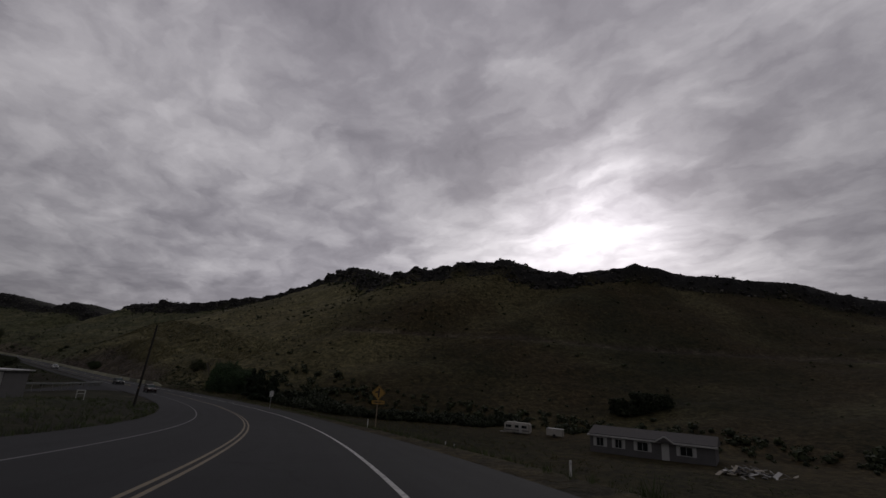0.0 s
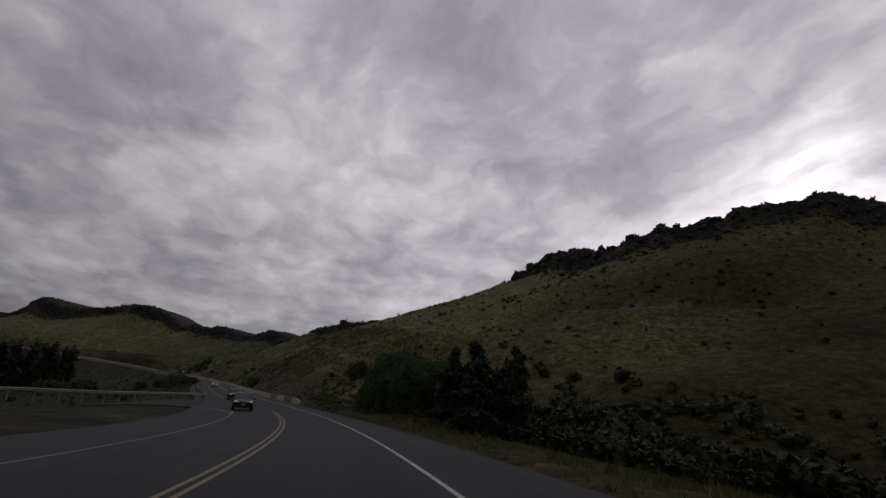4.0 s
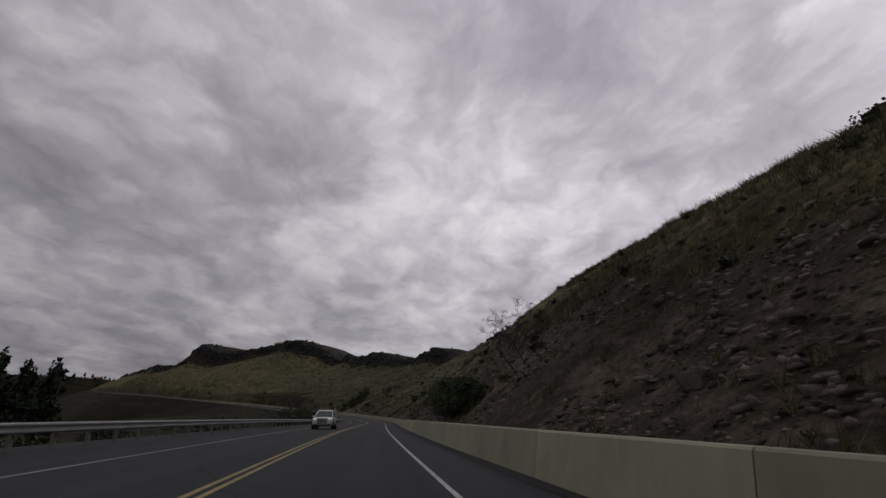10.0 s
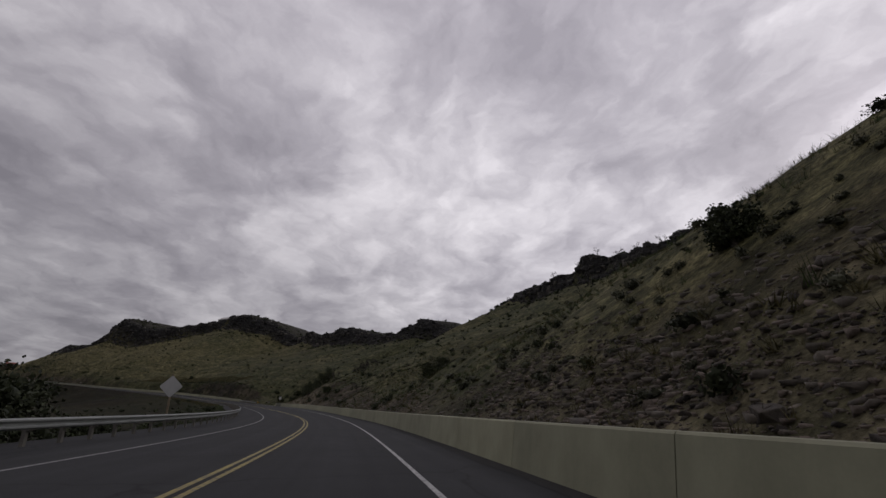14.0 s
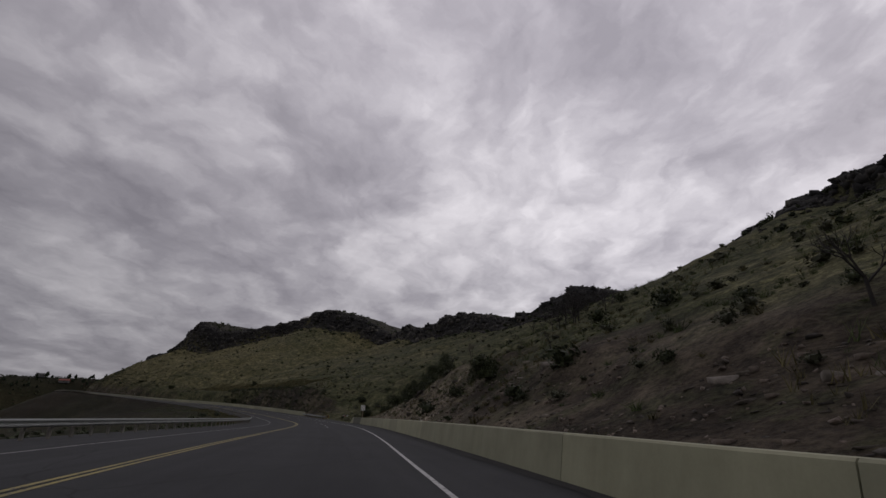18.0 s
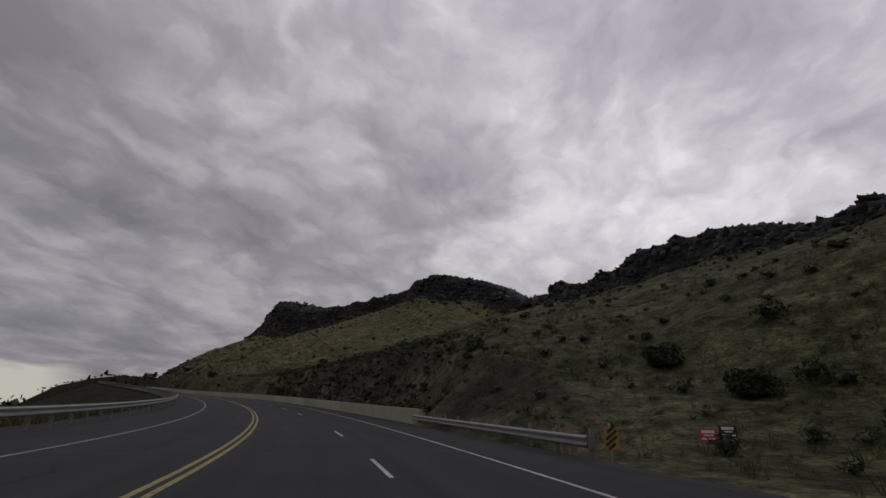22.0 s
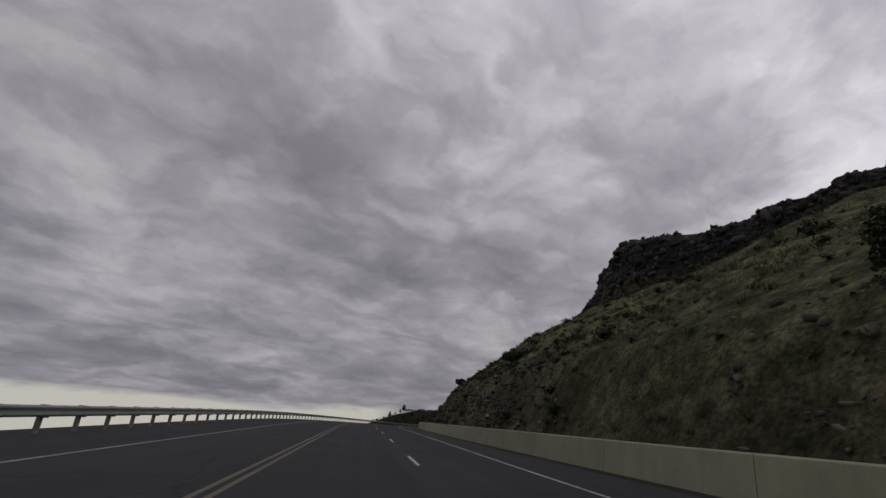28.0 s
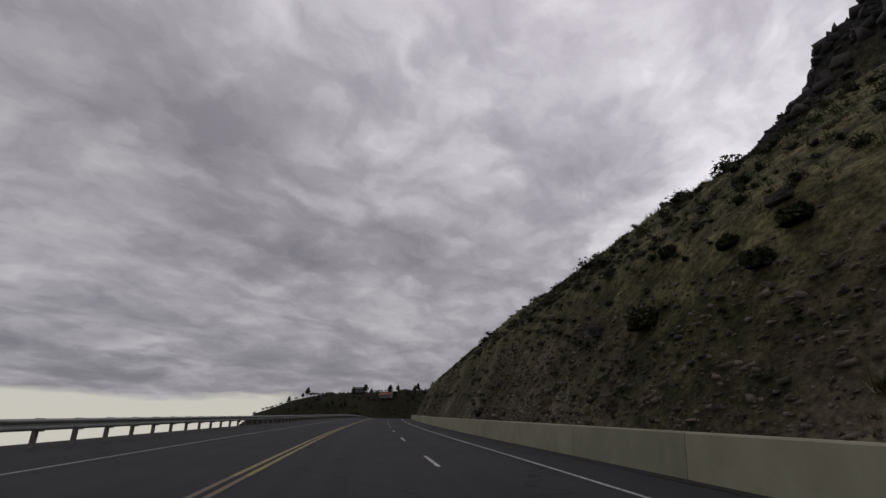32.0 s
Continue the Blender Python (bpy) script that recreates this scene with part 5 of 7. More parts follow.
def plant_singles():
    # thicket by the road before the wall
    for k, (s, r, h, w) in enumerate([(6.98, 11.6, 7.2, 4.6), (6.78, 12.4, 7.8, 5.2), (6.62, 11.3, 7.2, 5.2), (6.5, 14, 6.4, 5.0), (6.4, 11.2, 5.6, 4.8), (6.28, 13.2, 5.4, 4.8), (7.12, 14, 6.6, 4.8), (6.85, 9.8, 5.4, 4.2), (6.7, 10.0, 4.6, 4.2)]):
        shrub(on("hill", s, r), h, w, 200 + k, SHRUB_LEAF, "tall dense dark green shrub beside the road", 15000, 0.072, group="roadside thicket")
    for k, (s, r, h, w) in enumerate([(5.56, 9.8, 4.6, 2.4), (5.66, 11.0, 6.2, 2.6), (5.78, 12.2, 6.6, 2.6), (5.6, 13.2, 5.4, 2.4), (5.72, 14.6, 6.6, 2.4), (5.95, 11.6, 6.0, 2.8), (6.08, 12.8, 6.2, 2.8)]):
        conical_tree(on("hill", s, r), h, w, 220 + k)
    for k, (s, r, h, w) in enumerate([(8.2, 15.0, 3.2, 3.4), (8.3, 17.0, 2.8, 3.0), (8.12, 16.6, 2.4, 2.6), (8.62, 13.5, 0.8, 1.2)]):
        shrub(on("hill", s, r), h, w, 240 + k, OLIVE_LEAF, "rounded olive-grey shrub on the slope", 4200, 0.065, group="slope shrubs")
    for k, (s, r, h, w) in enumerate([(11.42, 6.2, 1.9, 3.4), (11.55, 5.8, 1.7, 3.4), (11.72, 6.6, 2.2, 3.8), (11.9, 6.2, 1.9, 3.2), (12.05, 6.4, 1.6, 2.6)]):
        shrub(on("hill", s, r), h, w, 260 + k, WALL_LEAF, "dense green shrub growing behind the concrete barrier", 7000, 0.06, group="wall shrubs")
    for k, (s, r, h, w) in enumerate([(14.6, 13.5, 1.5, 2.2), (22.2, 33, 5.0, 3.6), (22.05, 31, 5.2, 3.4), (20.86, 16.3, 2.0, 2.6), (20.74, 11.8, 1.2, 1.6), (17.0, 16, 2.4, 3.0), (17.35, 21, 2.2, 2.8), (19.4, 11, 1.6, 2.4), (22.4, 16, 0.9, 1.7), (22.65, 17.5, 1.1, 1.8), (22.9, 19, 1.2, 2.0), (22.4, 22.1, 2.4, 3.4), (22.36, 25.1, 2.8, 3.6), (22.24, 25.8, 3.0, 3.8), (22.16, 27.5, 3.8, 3.8), (22.06, 29, 4.6, 3.8), (22.34, 15.4, 1.5, 2.2), (22.3, 31, 3.0, 3.4), (22.1, 17.5, 2.0, 3.0), (21.9, 21, 2.2, 2.8), (21.15, 14, 1.8, 2.4), (21.25, 16.5, 2.4, 3.0), (21.35, 19.5, 2.8, 3.4), (21.45, 22.5, 2.6, 3.2), (26.3, 22, 1.8, 2.4), (28.3, 13, 1.6, 2.4), (29.9, 15, 1.1, 2.0), (32.62, 10.2, 0.72, 1.1), (32.42, 10.8, 0.5, 0.75), (32.38, 11.4, 0.5, 0.9), (32.62, 11.8, 0.43, 0.6), (32.48, 11.4, 0.36, 0.6), (30.82, 12.1, 0.9, 1.2), (25.9, 10, 1.5, 2.2)]):
        shrub(on("hill", s, r), h, w, 280 + k, (DARK_SCRUB, OLIVE_LEAF)[k % 2], ("dark green shrub on the grassy slope", "olive-green shrub on the grassy slope")[k % 2], 4200, 0.07, group="slope shrubs")
    # brush on the bank inside the bend
    for k, (s, r, top) in enumerate([(14.75, -12.2, 2.3), (14.9, -13.6, 2.9), (15.0, -16.0, 3.3), (15.1, -14.2, 2.7), (15.2, -18.0, 3.6), (15.35, -20.0, 3.8), (15.5, -22.0, 3.6), (14.85, -16.5, 2.8)]):
        p = on("verge", s, r)
        shrub(p, max(1.5, top + float(line_at(np.array([s]))[0][0][2]) - p[2]), 4.6, 360 + k, DARK_SCRUB, "dark bushy scrub on the bank below the guardrail", 3600, 0.09, group="bank scrub")
    for k, (s, r, h, w) in enumerate([(4.05, 82, 3.6, 4.2), (3.98, 85, 5.0, 4.0), (3.95, 87.5, 4.4, 4.6), (3.9, 92, 3.2, 4.6)]):
        shrub(on("hill", s, r), h, w, 320 + k, FIELD_BRUSH, "broad dark tree behind the farm house", 3600, 0.24, "tree", "farm trees")
    # burnt and bare trees
    T = "leafless fire-blackened tree on the slope"
    for k, (s, r, h, sp) in enumerate([(13.75, 29, 2.6, 0.7), (17.2, 108, 6.0, 0.75), (17.5, 103, 5.4, 0.75), (17.8, 100, 5.0, 0.75), (18.1, 98, 5.6, 0.75), (18.4, 97, 4.6, 0.75), (18.7, 96, 5.2, 0.75), (19.0, 96, 4.0, 0.75), (19.35, 95, 4.6, 0.75), (19.8, 95, 3.8, 0.75), (18.25, 88, 4.2, 0.7), (18.8, 86, 4.6, 0.7), (19.4, 85, 4.2, 0.7), (20.2, 93, 3.6, 0.75), (20.8, 95, 3.2, 0.75), (21.7, 100, 4.2, 0.75), (21.85, 98, 3.6, 0.75), (22.0, 99, 4.4, 0.75), (22.15, 97, 3.8, 0.75),
                                       (20.3, 26, 3.0, 0.7), (20.6, 27, 2.8, 0.7), (20.9, 29, 2.6, 0.7), (17.75, 11, 2.4, 0.7), (18.35, 12, 2.8, 0.8), (19.3, 15, 2.2, 0.8), (10.2, 14, 1.0, 0.8), (25.4, 17.5, 1.6, 0.7), (25.5, 19, 2.0, 0.7), (27.1, 24, 1.8, 0.9), (27.0, 18, 1.6, 0.9), (27.6, 33, 1.7, 0.9), (15.9, 25, 2.4, 0.7), (16.6, 12, 2.0, 0.8), (21.9, 33, 4.4, 0.5), (21.6, 36, 4.0, 0.5), (22.3, 36, 4.6, 0.5), (13.2, 18, 2.0, 0.8)]):
        bare_tree(on("hill", s, r), h, 400 + k, CHARRED, T, sp, 4, trunk=0.08 if r > 50 else 0.06, thin=0.028 if r > 50 else 0.008)
    for k, (s, r, h) in enumerate([(19.66, 22.5, 3.0), (19.74, 24, 3.2), (19.8, 25.5, 3.2), (19.7, 26.5, 3.4), (19.9, 24.5, 2.6), (19.6, 25, 3.6), (19.62, 20.2, 3.0), (19.57, 21.0, 3.6), (19.66, 20.0, 2.6), (19.6, 22.0, 3.8), (19.64, 21.2, 3.2), (19.53, 20.6, 3.4)]):
        bare_tree(on("hill", s, r), h, 460 + k, CHARRED, "dense thorny fire-blackened bush on the slope", 1.25, 5, trunk=0.05, fork=3, thin=0.012)
    bare_tree(on("hill", 11.3, 9.6), 5.0, 471, CHARRED, "bare tree with many fine drooping twigs behind the barrier", 0.75, 6, (-0.45, -0.25), 0.03, "bare_tree", "tree", "", 0.2, 3)
    bare_tree(on("hill", 11.36, 9.2), 5.4, 477, CHARRED, "bare tree with many fine drooping twigs behind the barrier", 0.9, 6, (-0.6, -0.4), 0.03, "bare_tree", "tree", "", 0.25, 3)
    bare_tree(on("hill", 20.48, 18.5), 4.4, 473, BARK, "bare pale tree with fine twigs above the cut", 0.7, 5, (0.2, 0.1), 0.04, "bare_tree", "tree", "", 0.1, 3)
    bare_tree(on("hill", 7.72, 15.5), 6.0, 451, BARK, "leaning dead tree with bare crooked limbs", 0.45, 3, (-0.35, 0.1), 0.07, "dead_tree", "tree", "dead trees")
    bare_tree(on("hill", 7.95, 18.5), 5.5, 452, BARK, "fallen dead tree with bare grey limbs", 0.6, 3, (0.9, -0.9), 0.06, "dead_tree", "tree", "dead trees")
    # boulders at the foot of the cut
    rng = np.random.default_rng(77)
    for k in range(46):
        s = float(rng.choice([rng.uniform(9.2, 14.4), rng.uniform(19.6, 21.4), rng.uniform(24.0, 26.2), rng.uniform(29.0, 33.5)]))
        r = float(wall_r(s)) + 1.4 + 5.5 * rng.random() ** 1.5
        pale = rng.random() < 0.1
        boulder(on("hill", s, r), float(rng.uniform(0.22, 0.7)) * (0.45 if 23 < s < 27 else 0.8), 500 + k, PALE_ROCK if pale else CUT_SLAB, "pale weathered boulder on the road cut" if pale else "angular dark basalt boulder on the road cut")
    for k, (s, r, z) in enumerate([(12.36, 7.6, 0.75), (12.28, 7.3, 0.55), (12.24, 6.4, 0.4), (12.32, 9.2, 0.8), (12.45, 8.6, 0.6), (12.5, 9.6, 0.7), (12.6, 6.6, 0.5), (12.62, 8.4, 0.9), (13.26, 5.8, 0.6), (13.4, 5.9, 0.45), (12.78, 7.2, 0.45), (12.9, 9.0, 0.7), (12.45, 9.8, 0.5), (10.45, 7.5, 0.6), (24.35, 10.5, 0.35), (24.5, 11.2, 0.45), (24.7, 10.4, 0.35), (24.85, 11.8, 0.5), (25.05, 11.0, 0.4), (25.2, 11.8, 0.45), (29.7, 10.6, 0.7), (29.9, 9.8, 0.6), (30.1, 11.2, 0.8)]):
        boulder(on("hill", s, r, z * 0.35), z, 600 + k, CUT_SLAB, "large blocky basalt outcrop in the road cut")
    for k, (s, r, z) in enumerate([(19.58, 7.4, 0.3), (19.66, 7.8, 0.35), (20.6, 9.9, 0.4), (20.42, 9.5, 0.35), (20.3, 8.5, 0.3), (20.7, 9.4, 0.35), (20.9, 9.8, 0.3), (20.1, 7.9, 0.25), (24.6, 11.2, 0.32), (25.35, 11.0, 0.3), (24.95, 11.6, 0.34)]):
        boulder(on("hill", s, r, z * 0.3), z, 640 + k, CREAM_ROCK if s < 22 else PALE_ROCK, "pale crumbling rock outcrop in the road cut")
    # poplars over the field, and their hedge
    a, b = Vector((-204, 196, 0)), Vector((-216, 112, 0))
    for k in range(32):
        u = k / 31
        p = a.lerp(b, u) + Vector(rng.uniform(-2, 2, 2).tolist() + [0])
        h = 16.5 + 3.5 * rng.random()
        root = thing("poplar", Matrix.Translation((p.x, p.y, -11.5)), "tall narrow dark poplar in a windbreak row", "tree", "poplar row")
        lobes = [(rng.normal() * 0.7, rng.normal() * 0.7, h * q, 2.1 * (1.15 - q) + 0.5, 2.1 * (1.15 - q) + 0.5, h * 0.13) for q in (0.22, 0.32, 0.42, 0.52, 0.62, 0.72, 0.82, 0.9)]
        v, f = with_cores(rng, 1700, lobes, 0.40, 0.6)
        ob = new("crown", mesh_of("crown", v, f, POPLAR_LEAF))
        ob.parent = root
        bm = bmesh.new()
        rod(bm, (0, 0, -0.5), (0, 0, h * 0.85), 0.28, 0.06, 7)
        part("trunk", bm, PALE_WOOD if k % 4 == 1 else BARK, root)
    for k, (x, y, h, w) in enumerate([(-186, 190, 6, 10), (-176, 176, 5, 9), (-166, 166, 5.5, 9)]):
        shrub(Vector((x, y, -9.5)), h, w, 560 + k, OLIVE_LEAF, "broad rounded willow bush in the field", 2600, 0.3, group="field bushes")
    for k, (s, r, h, w) in enumerate([(14.0, -16, 3.0, 4.5), (14.4, -18, 3.4, 5.0), (14.9, -17, 3.2, 5.0), (15.4, -20, 3.0, 4.5), (16.0, -19, 2.6, 4.0), (13.2, -22, 3.2, 5.0), (12.3, -26, 3.0, 4.6), (16.8, -24, 2.4, 4.0)]):
        shrub(on("verge", s, r), h, w, 580 + k, DARK_SCRUB, "dark bush below the guardrail", 2200, 0.16, group="bank bushes")


plant_singles()

# ------------------------------------------------------------------ signs and posts
ALU = simple("sign_back_aluminium", (0.42, 0.42, 0.42), 0.45, 0.7, 0.12, 2.0)
SIGN_WHITE = simple("sign_white", (0.66, 0.66, 0.64), 0.5, 0.0, 0.1, 2.0)
SIGN_YELLOW = simple("sign_yellow", (0.34, 0.20, 0.035), 0.5, 0.0, 0.12, 2.0)
SIGN_BLACK = simple("sign_black", (0.015, 0.015, 0.015), 0.5, 0.0, 0.2, 2.0)
SIGN_RED = simple("sign_red", (0.42, 0.05, 0.08), 0.5, 0.0, 0.15, 2.0)
SIGN_WOOD = simple("sign_post_wood", (0.23, 0.18, 0.12), 0.85, 0.0, 0.3, 5.0, 0.005)
PLASTIC = simple("white_marker_plastic", (0.6, 0.6, 0.58), 0.55, 0.0, 0.12, 3.0)


def facing(p, st, extra=0.0):
    """A pose at p whose -y side looks back along the road."""
    return Matrix.Translation(p) @ pose(0, 0, 0, 0, 0, heading(st) + extra)


def lettering(name, text, size, at, mat, parent, width=1.0):
    cu = bpy.data.curves.new(name, "FONT")
    cu.body, cu.size, cu.align_x, cu.align_y, cu.extrude = text, size, "CENTER", "CENTER", 0.002
    tmp = bpy.data.objects.new(name, cu)
    me = bpy.data.meshes.new_from_object(tmp)
    bpy.data.objects.remove(tmp)
    me.materials.append(mat)
    ob = new(name, me)
    ob.parent = parent
    ob.matrix_basis = Matrix.Translation(at) @ pose(0, 0, 0, 90, 0, 0) @ Matrix.Diagonal((width, 1, 1, 1))
    return ob


def plate(name, w, h, at, mat, parent, diamond=False, border=None):
    bm = bmesh.new()
    m = Matrix.Translation(at) @ (pose(0, 0, 0, 0, 45, 0) if diamond else Matrix())
    bmesh.ops.create_cube(bm, size=1, matrix=m @ Matrix.Diagonal((w, 0.006, h, 1)))
    es = [e for e in bm.edges if abs((e.verts[0].co - e.verts[1].co).y) > 0.003]
    bmesh.ops.bevel(bm, geom=es, offset=0.04, segments=3, affect="EDGES")
    ob = part(name, bm, mat, parent)
    if border:
        bm = bmesh.new()
        for a, b, c, d in ((0, h / 2 - 0.04, w - 0.09, 0.018), (0, -h / 2 + 0.04, w - 0.09, 0.018), (w / 2 - 0.04, 0, 0.018, h - 0.09), (-w / 2 + 0.04, 0, 0.018, h - 0.09)):
            bmesh.ops.create_cube(bm, size=1, matrix=m @ Matrix.Translation((a, -0.005, b)) @ Matrix.Diagonal((c, 0.003, d, 1)))
        part("border", bm, border, ob)
    return ob


def text_sign():
    root = thing("road_sign", facing(on("hill", 21.8, 10.6), 21.5), "white lettered road sign on a wooden post by the road", "road sign")
    block("post", (0.1, 0.1, 3.4), (0, 0.06, 1.4), SIGN_WOOD, root)
    p = plate("plate", 0.78, 1.0, (0, -0.004, 2.45), SIGN_WHITE, root, border=SIGN_BLACK)
    for k, w in enumerate(("SLOWER", "TRAFFIC", "KEEP", "RIGHT")):
        lettering("lettering", w, 0.2, (0, -0.011, 2.78 - 0.22 * k), SIGN_BLACK, p, 0.8)
    root = thing("road_sign", facing(on("hill", 4.15, 4.8, 0.45), 3.6), "white lettered truck sign with an arrow on a post", "road sign")
    block("post", (0.06, 0.06, 3.3), (0, 0.04, 1.4), ALU, root)
    p = plate("plate", 0.62, 0.82, (0, -0.004, 2.5), SIGN_WHITE, root, border=SIGN_BLACK)
    for k, w in enumerate(("TRUCK", "TURN", "AROUND")):
        lettering("lettering", w, 0.16, (0, -0.011, 2.76 - 0.175 * k), SIGN_BLACK, p, 0.8)
    bm = bmesh.new()
    bmesh.ops.create_cube(bm, size=1, matrix=Matrix.Translation((0.05, -0.009, 2.22)) @ Matrix.Diagonal((0.26, 0.004, 0.05, 1)))
    bmesh.ops.create_cone(bm, segments=3, radius1=0.09, radius2=0.09, depth=0.004, cap_ends=True, matrix=Matrix.Translation((-0.1, -0.009, 2.22)) @ pose(0, 0, 0, 90, 0, 0) @ pose(0, 0, 0, 0, 0, 90))
    part("arrow", bm, SIGN_BLACK, p)


def warning_sign():
    root = thing("warning_sign", facing(on("hill", 1.86, 6.35), 1.2), "yellow diamond warning sign with a small name plate below", "road sign")
    block("post", (0.075, 0.075, 3.8), (0, 0.045, 1.25), SIGN_WOOD, root)
    p = plate("plate", 0.76, 0.76, (0, -0.004, 2.6), SIGN_YELLOW, root, True, SIGN_BLACK)
    bm = bmesh.new()
    bmesh.ops.create_cube(bm, size=1, matrix=Matrix.Translation((0.02, -0.009, 2.6)) @ Matrix.Diagonal((0.11, 0.004, 0.66, 1)))
    bmesh.ops.create_cube(bm, size=1, matrix=Matrix.Translation((-0.14, -0.009, 2.65)) @ pose(0, 0, 0, 0, -12, 0) @ Matrix.Diagonal((0.26, 0.004, 0.1, 1)))
    part("symbol", bm, SIGN_BLACK, p)
    q = plate("name_plate", 0.95, 0.26, (0.03, -0.004, 1.93), SIGN_YELLOW, root)
    bm = bmesh.new()
    for k in range(6):
        bmesh.ops.create_cube(bm, size=1, matrix=Matrix.Translation((-0.28 + 0.1 * k, -0.009, 1.93)) @ Matrix.Diagonal((0.07, 0.004, 0.13, 1)))
    bmesh.ops.create_cube(bm, size=1, matrix=Matrix.Translation((0.36, -0.009, 1.92)) @ Matrix.Diagonal((0.1, 0.004, 0.06, 1)))
    part("bars", bm, SIGN_BLACK, q)
    # diamond on the far side, seen from behind
    root = thing("warning_sign", facing(on("verge", 15.4, float(rail_r(15.4)) - 1.2), 15.4), "diamond road sign seen from its bare aluminium back", "road sign")
    block("post", (0.1, 0.1, 3.4), (0, 0.06, 1.4), SIGN_WOOD, root)
    plate("plate", 0.9, 0.9, (0, -0.004, 2.4), ALU, root, True)


def markers():
    root = thing("object_marker", facing(on("hill", 22.5, float(wall_r(22.4)) + 0.55), 22.3), "striped black and yellow hazard marker at the rail end", "road sign")
    block("post", (0.06, 0.05, 1.3), (0, 0.05, 0.35), ALU, root)
    p = plate("plate", 0.44, 0.6, (0, -0.004, 0.6), SIGN_YELLOW, root)
    for k in range(4):
        block("stripe", (0.5, 0.004, 0.075), (0, 0, 0), SIGN_BLACK, p, 0, m=Matrix.Translation((0, -0.009, 0.39 + 0.145 * k)) @ pose(0, 0, 0, 0, -35, 0) @ Matrix.Diagonal((0.85 if k in (1, 2) else 0.55, 1, 1, 1)))
    end = thing("rail_end_post", facing(on("hill", 22.56, float(wall_r(22.5)) + 0.2), 22.5), "weathered timber post block ending the steel rail", "post")
    for k in range(3):
        block("post", (0.22, 0.22, 1.1), (0.02 * k, 0.5 * k, 0.28), SIGN_WOOD, end, 0.015)
    for k, (s, r, mat, w) in enumerate([(22.52, 11.5, SIGN_RED, 0.52), (22.52, 12.25, SIGN_BLACK, 0.5)]):
        root = thing("yard_sign", facing(on("hill", s, r, 0.12), 22.2, -25), ("small red and white advertising yard sign in the grass", "small black and white advertising yard sign in the grass")[k], "yard sign")
        for x in (-0.18, 0.18):
            block("leg", (0.012, 0.012, 0.5), (x, 0.01, 0.1), ALU, root, 0)
        p = block("board", (w, 0.012, 0.36), (0, 0, 0.39), mat, root, 0)
        for i in range(3):
            block("bar", (w * (0.7, 0.5, 0.8)[i], 0.004, (0.08, 0.04, 0.05)[i]), (0, -0.009, 0.49 - 0.1 * i), SIGN_WHITE, p, 0)
    # slim white posts along the field and the far verge
    for s, r in ((2.14, 14.3), (2.08, 14.6), (1.98, 16.4), (0.9, 10.0), (2.66, 10.0)):
        root = thing("marker_post", facing(on("hill", s, r), s), "slim white plastic marker post in the verge", "marker post", "marker posts")
        block("post", (0.1, 0.03, 1.25), (0, 0, 0.48), PLASTIC, root, 0.008)
        block("reflector", (0.07, 0.006, 0.09), (0, -0.018, 0.98), ALU, root, 0)
    root = thing("stake", facing(on("hill", 3.58, 5.6), 3.5), "thin dark wooden stake in the grass beside the road", "stake")
    block("post", (0.05, 0.05, 1.3), (0, 0, 0.45), CHARRED, root, 0.008)
    for s in (9.6, 12.0, 14.2, 17.0, 19.2):
        root = thing("delineator", facing(Vector(spot(s, float(wall_r(s)) + 0.28, 0.86)), s), "small reflector on top of the concrete barrier", "reflector", "barrier reflectors")
        block("body", (0.09, 0.05, 0.1), (0, 0, 0.05), PLASTIC, root, 0.01)
    root = thing("utility_box", facing(on("hill", 29.47, 9.7), 29.3), "white utility box standing on the slope", "utility box")
    block("body", (0.27, 0.25, 0.30), (0, 0, 0.14), PLASTIC, root, 0.03)
    block("lid", (0.30, 0.28, 0.04), (0, 0, 0.305), PLASTIC, root, 0.02)


text_sign()
warning_sign()
markers()


def utility_pole():
    root = thing("utility_pole", Matrix.Translation((-33.1, 60.4, -3.4)) @ pose(0, 0, 0, 2, 4.2, 10), "dark weathered wooden utility pole leaning beside the road", "utility pole")
    bm = bmesh.new()
    rod(bm, (0, 0, -0.8), (0, 0, 9.2), 0.15, 0.095, 10)
    part("pole", bm, CHARRED, root)
    block("tag", (0.12, 0.02, 0.16), (0.0, -0.165, 1.7), SIGN_WOOD, root, 0.004)


def sign_frame():
    root = thing("sign_frame", facing(on("verge", 4.06, -18.7), 3.0, 20), "small leaning white metal sign frame in the grass", "sign frame")
    for x in (-0.42, 0.42):
        block("leg", (0.07, 0.05, 1.25), (x, 0, 0.5), PLASTIC, root, 0.01)
    block("top_bar", (0.84, 0.05, 0.08), (0, 0, 1.14), PLASTIC, root, 0.01)
    block("cross_bar", (0.78, 0.04, 0.05), (0, 0, 0.74), PLASTIC, root, 0.01)


utility_pole()
sign_frame()

# ------------------------------------------------------------------ side road, house, camp trailer
_sr = np.linspace(0, 1, 14)


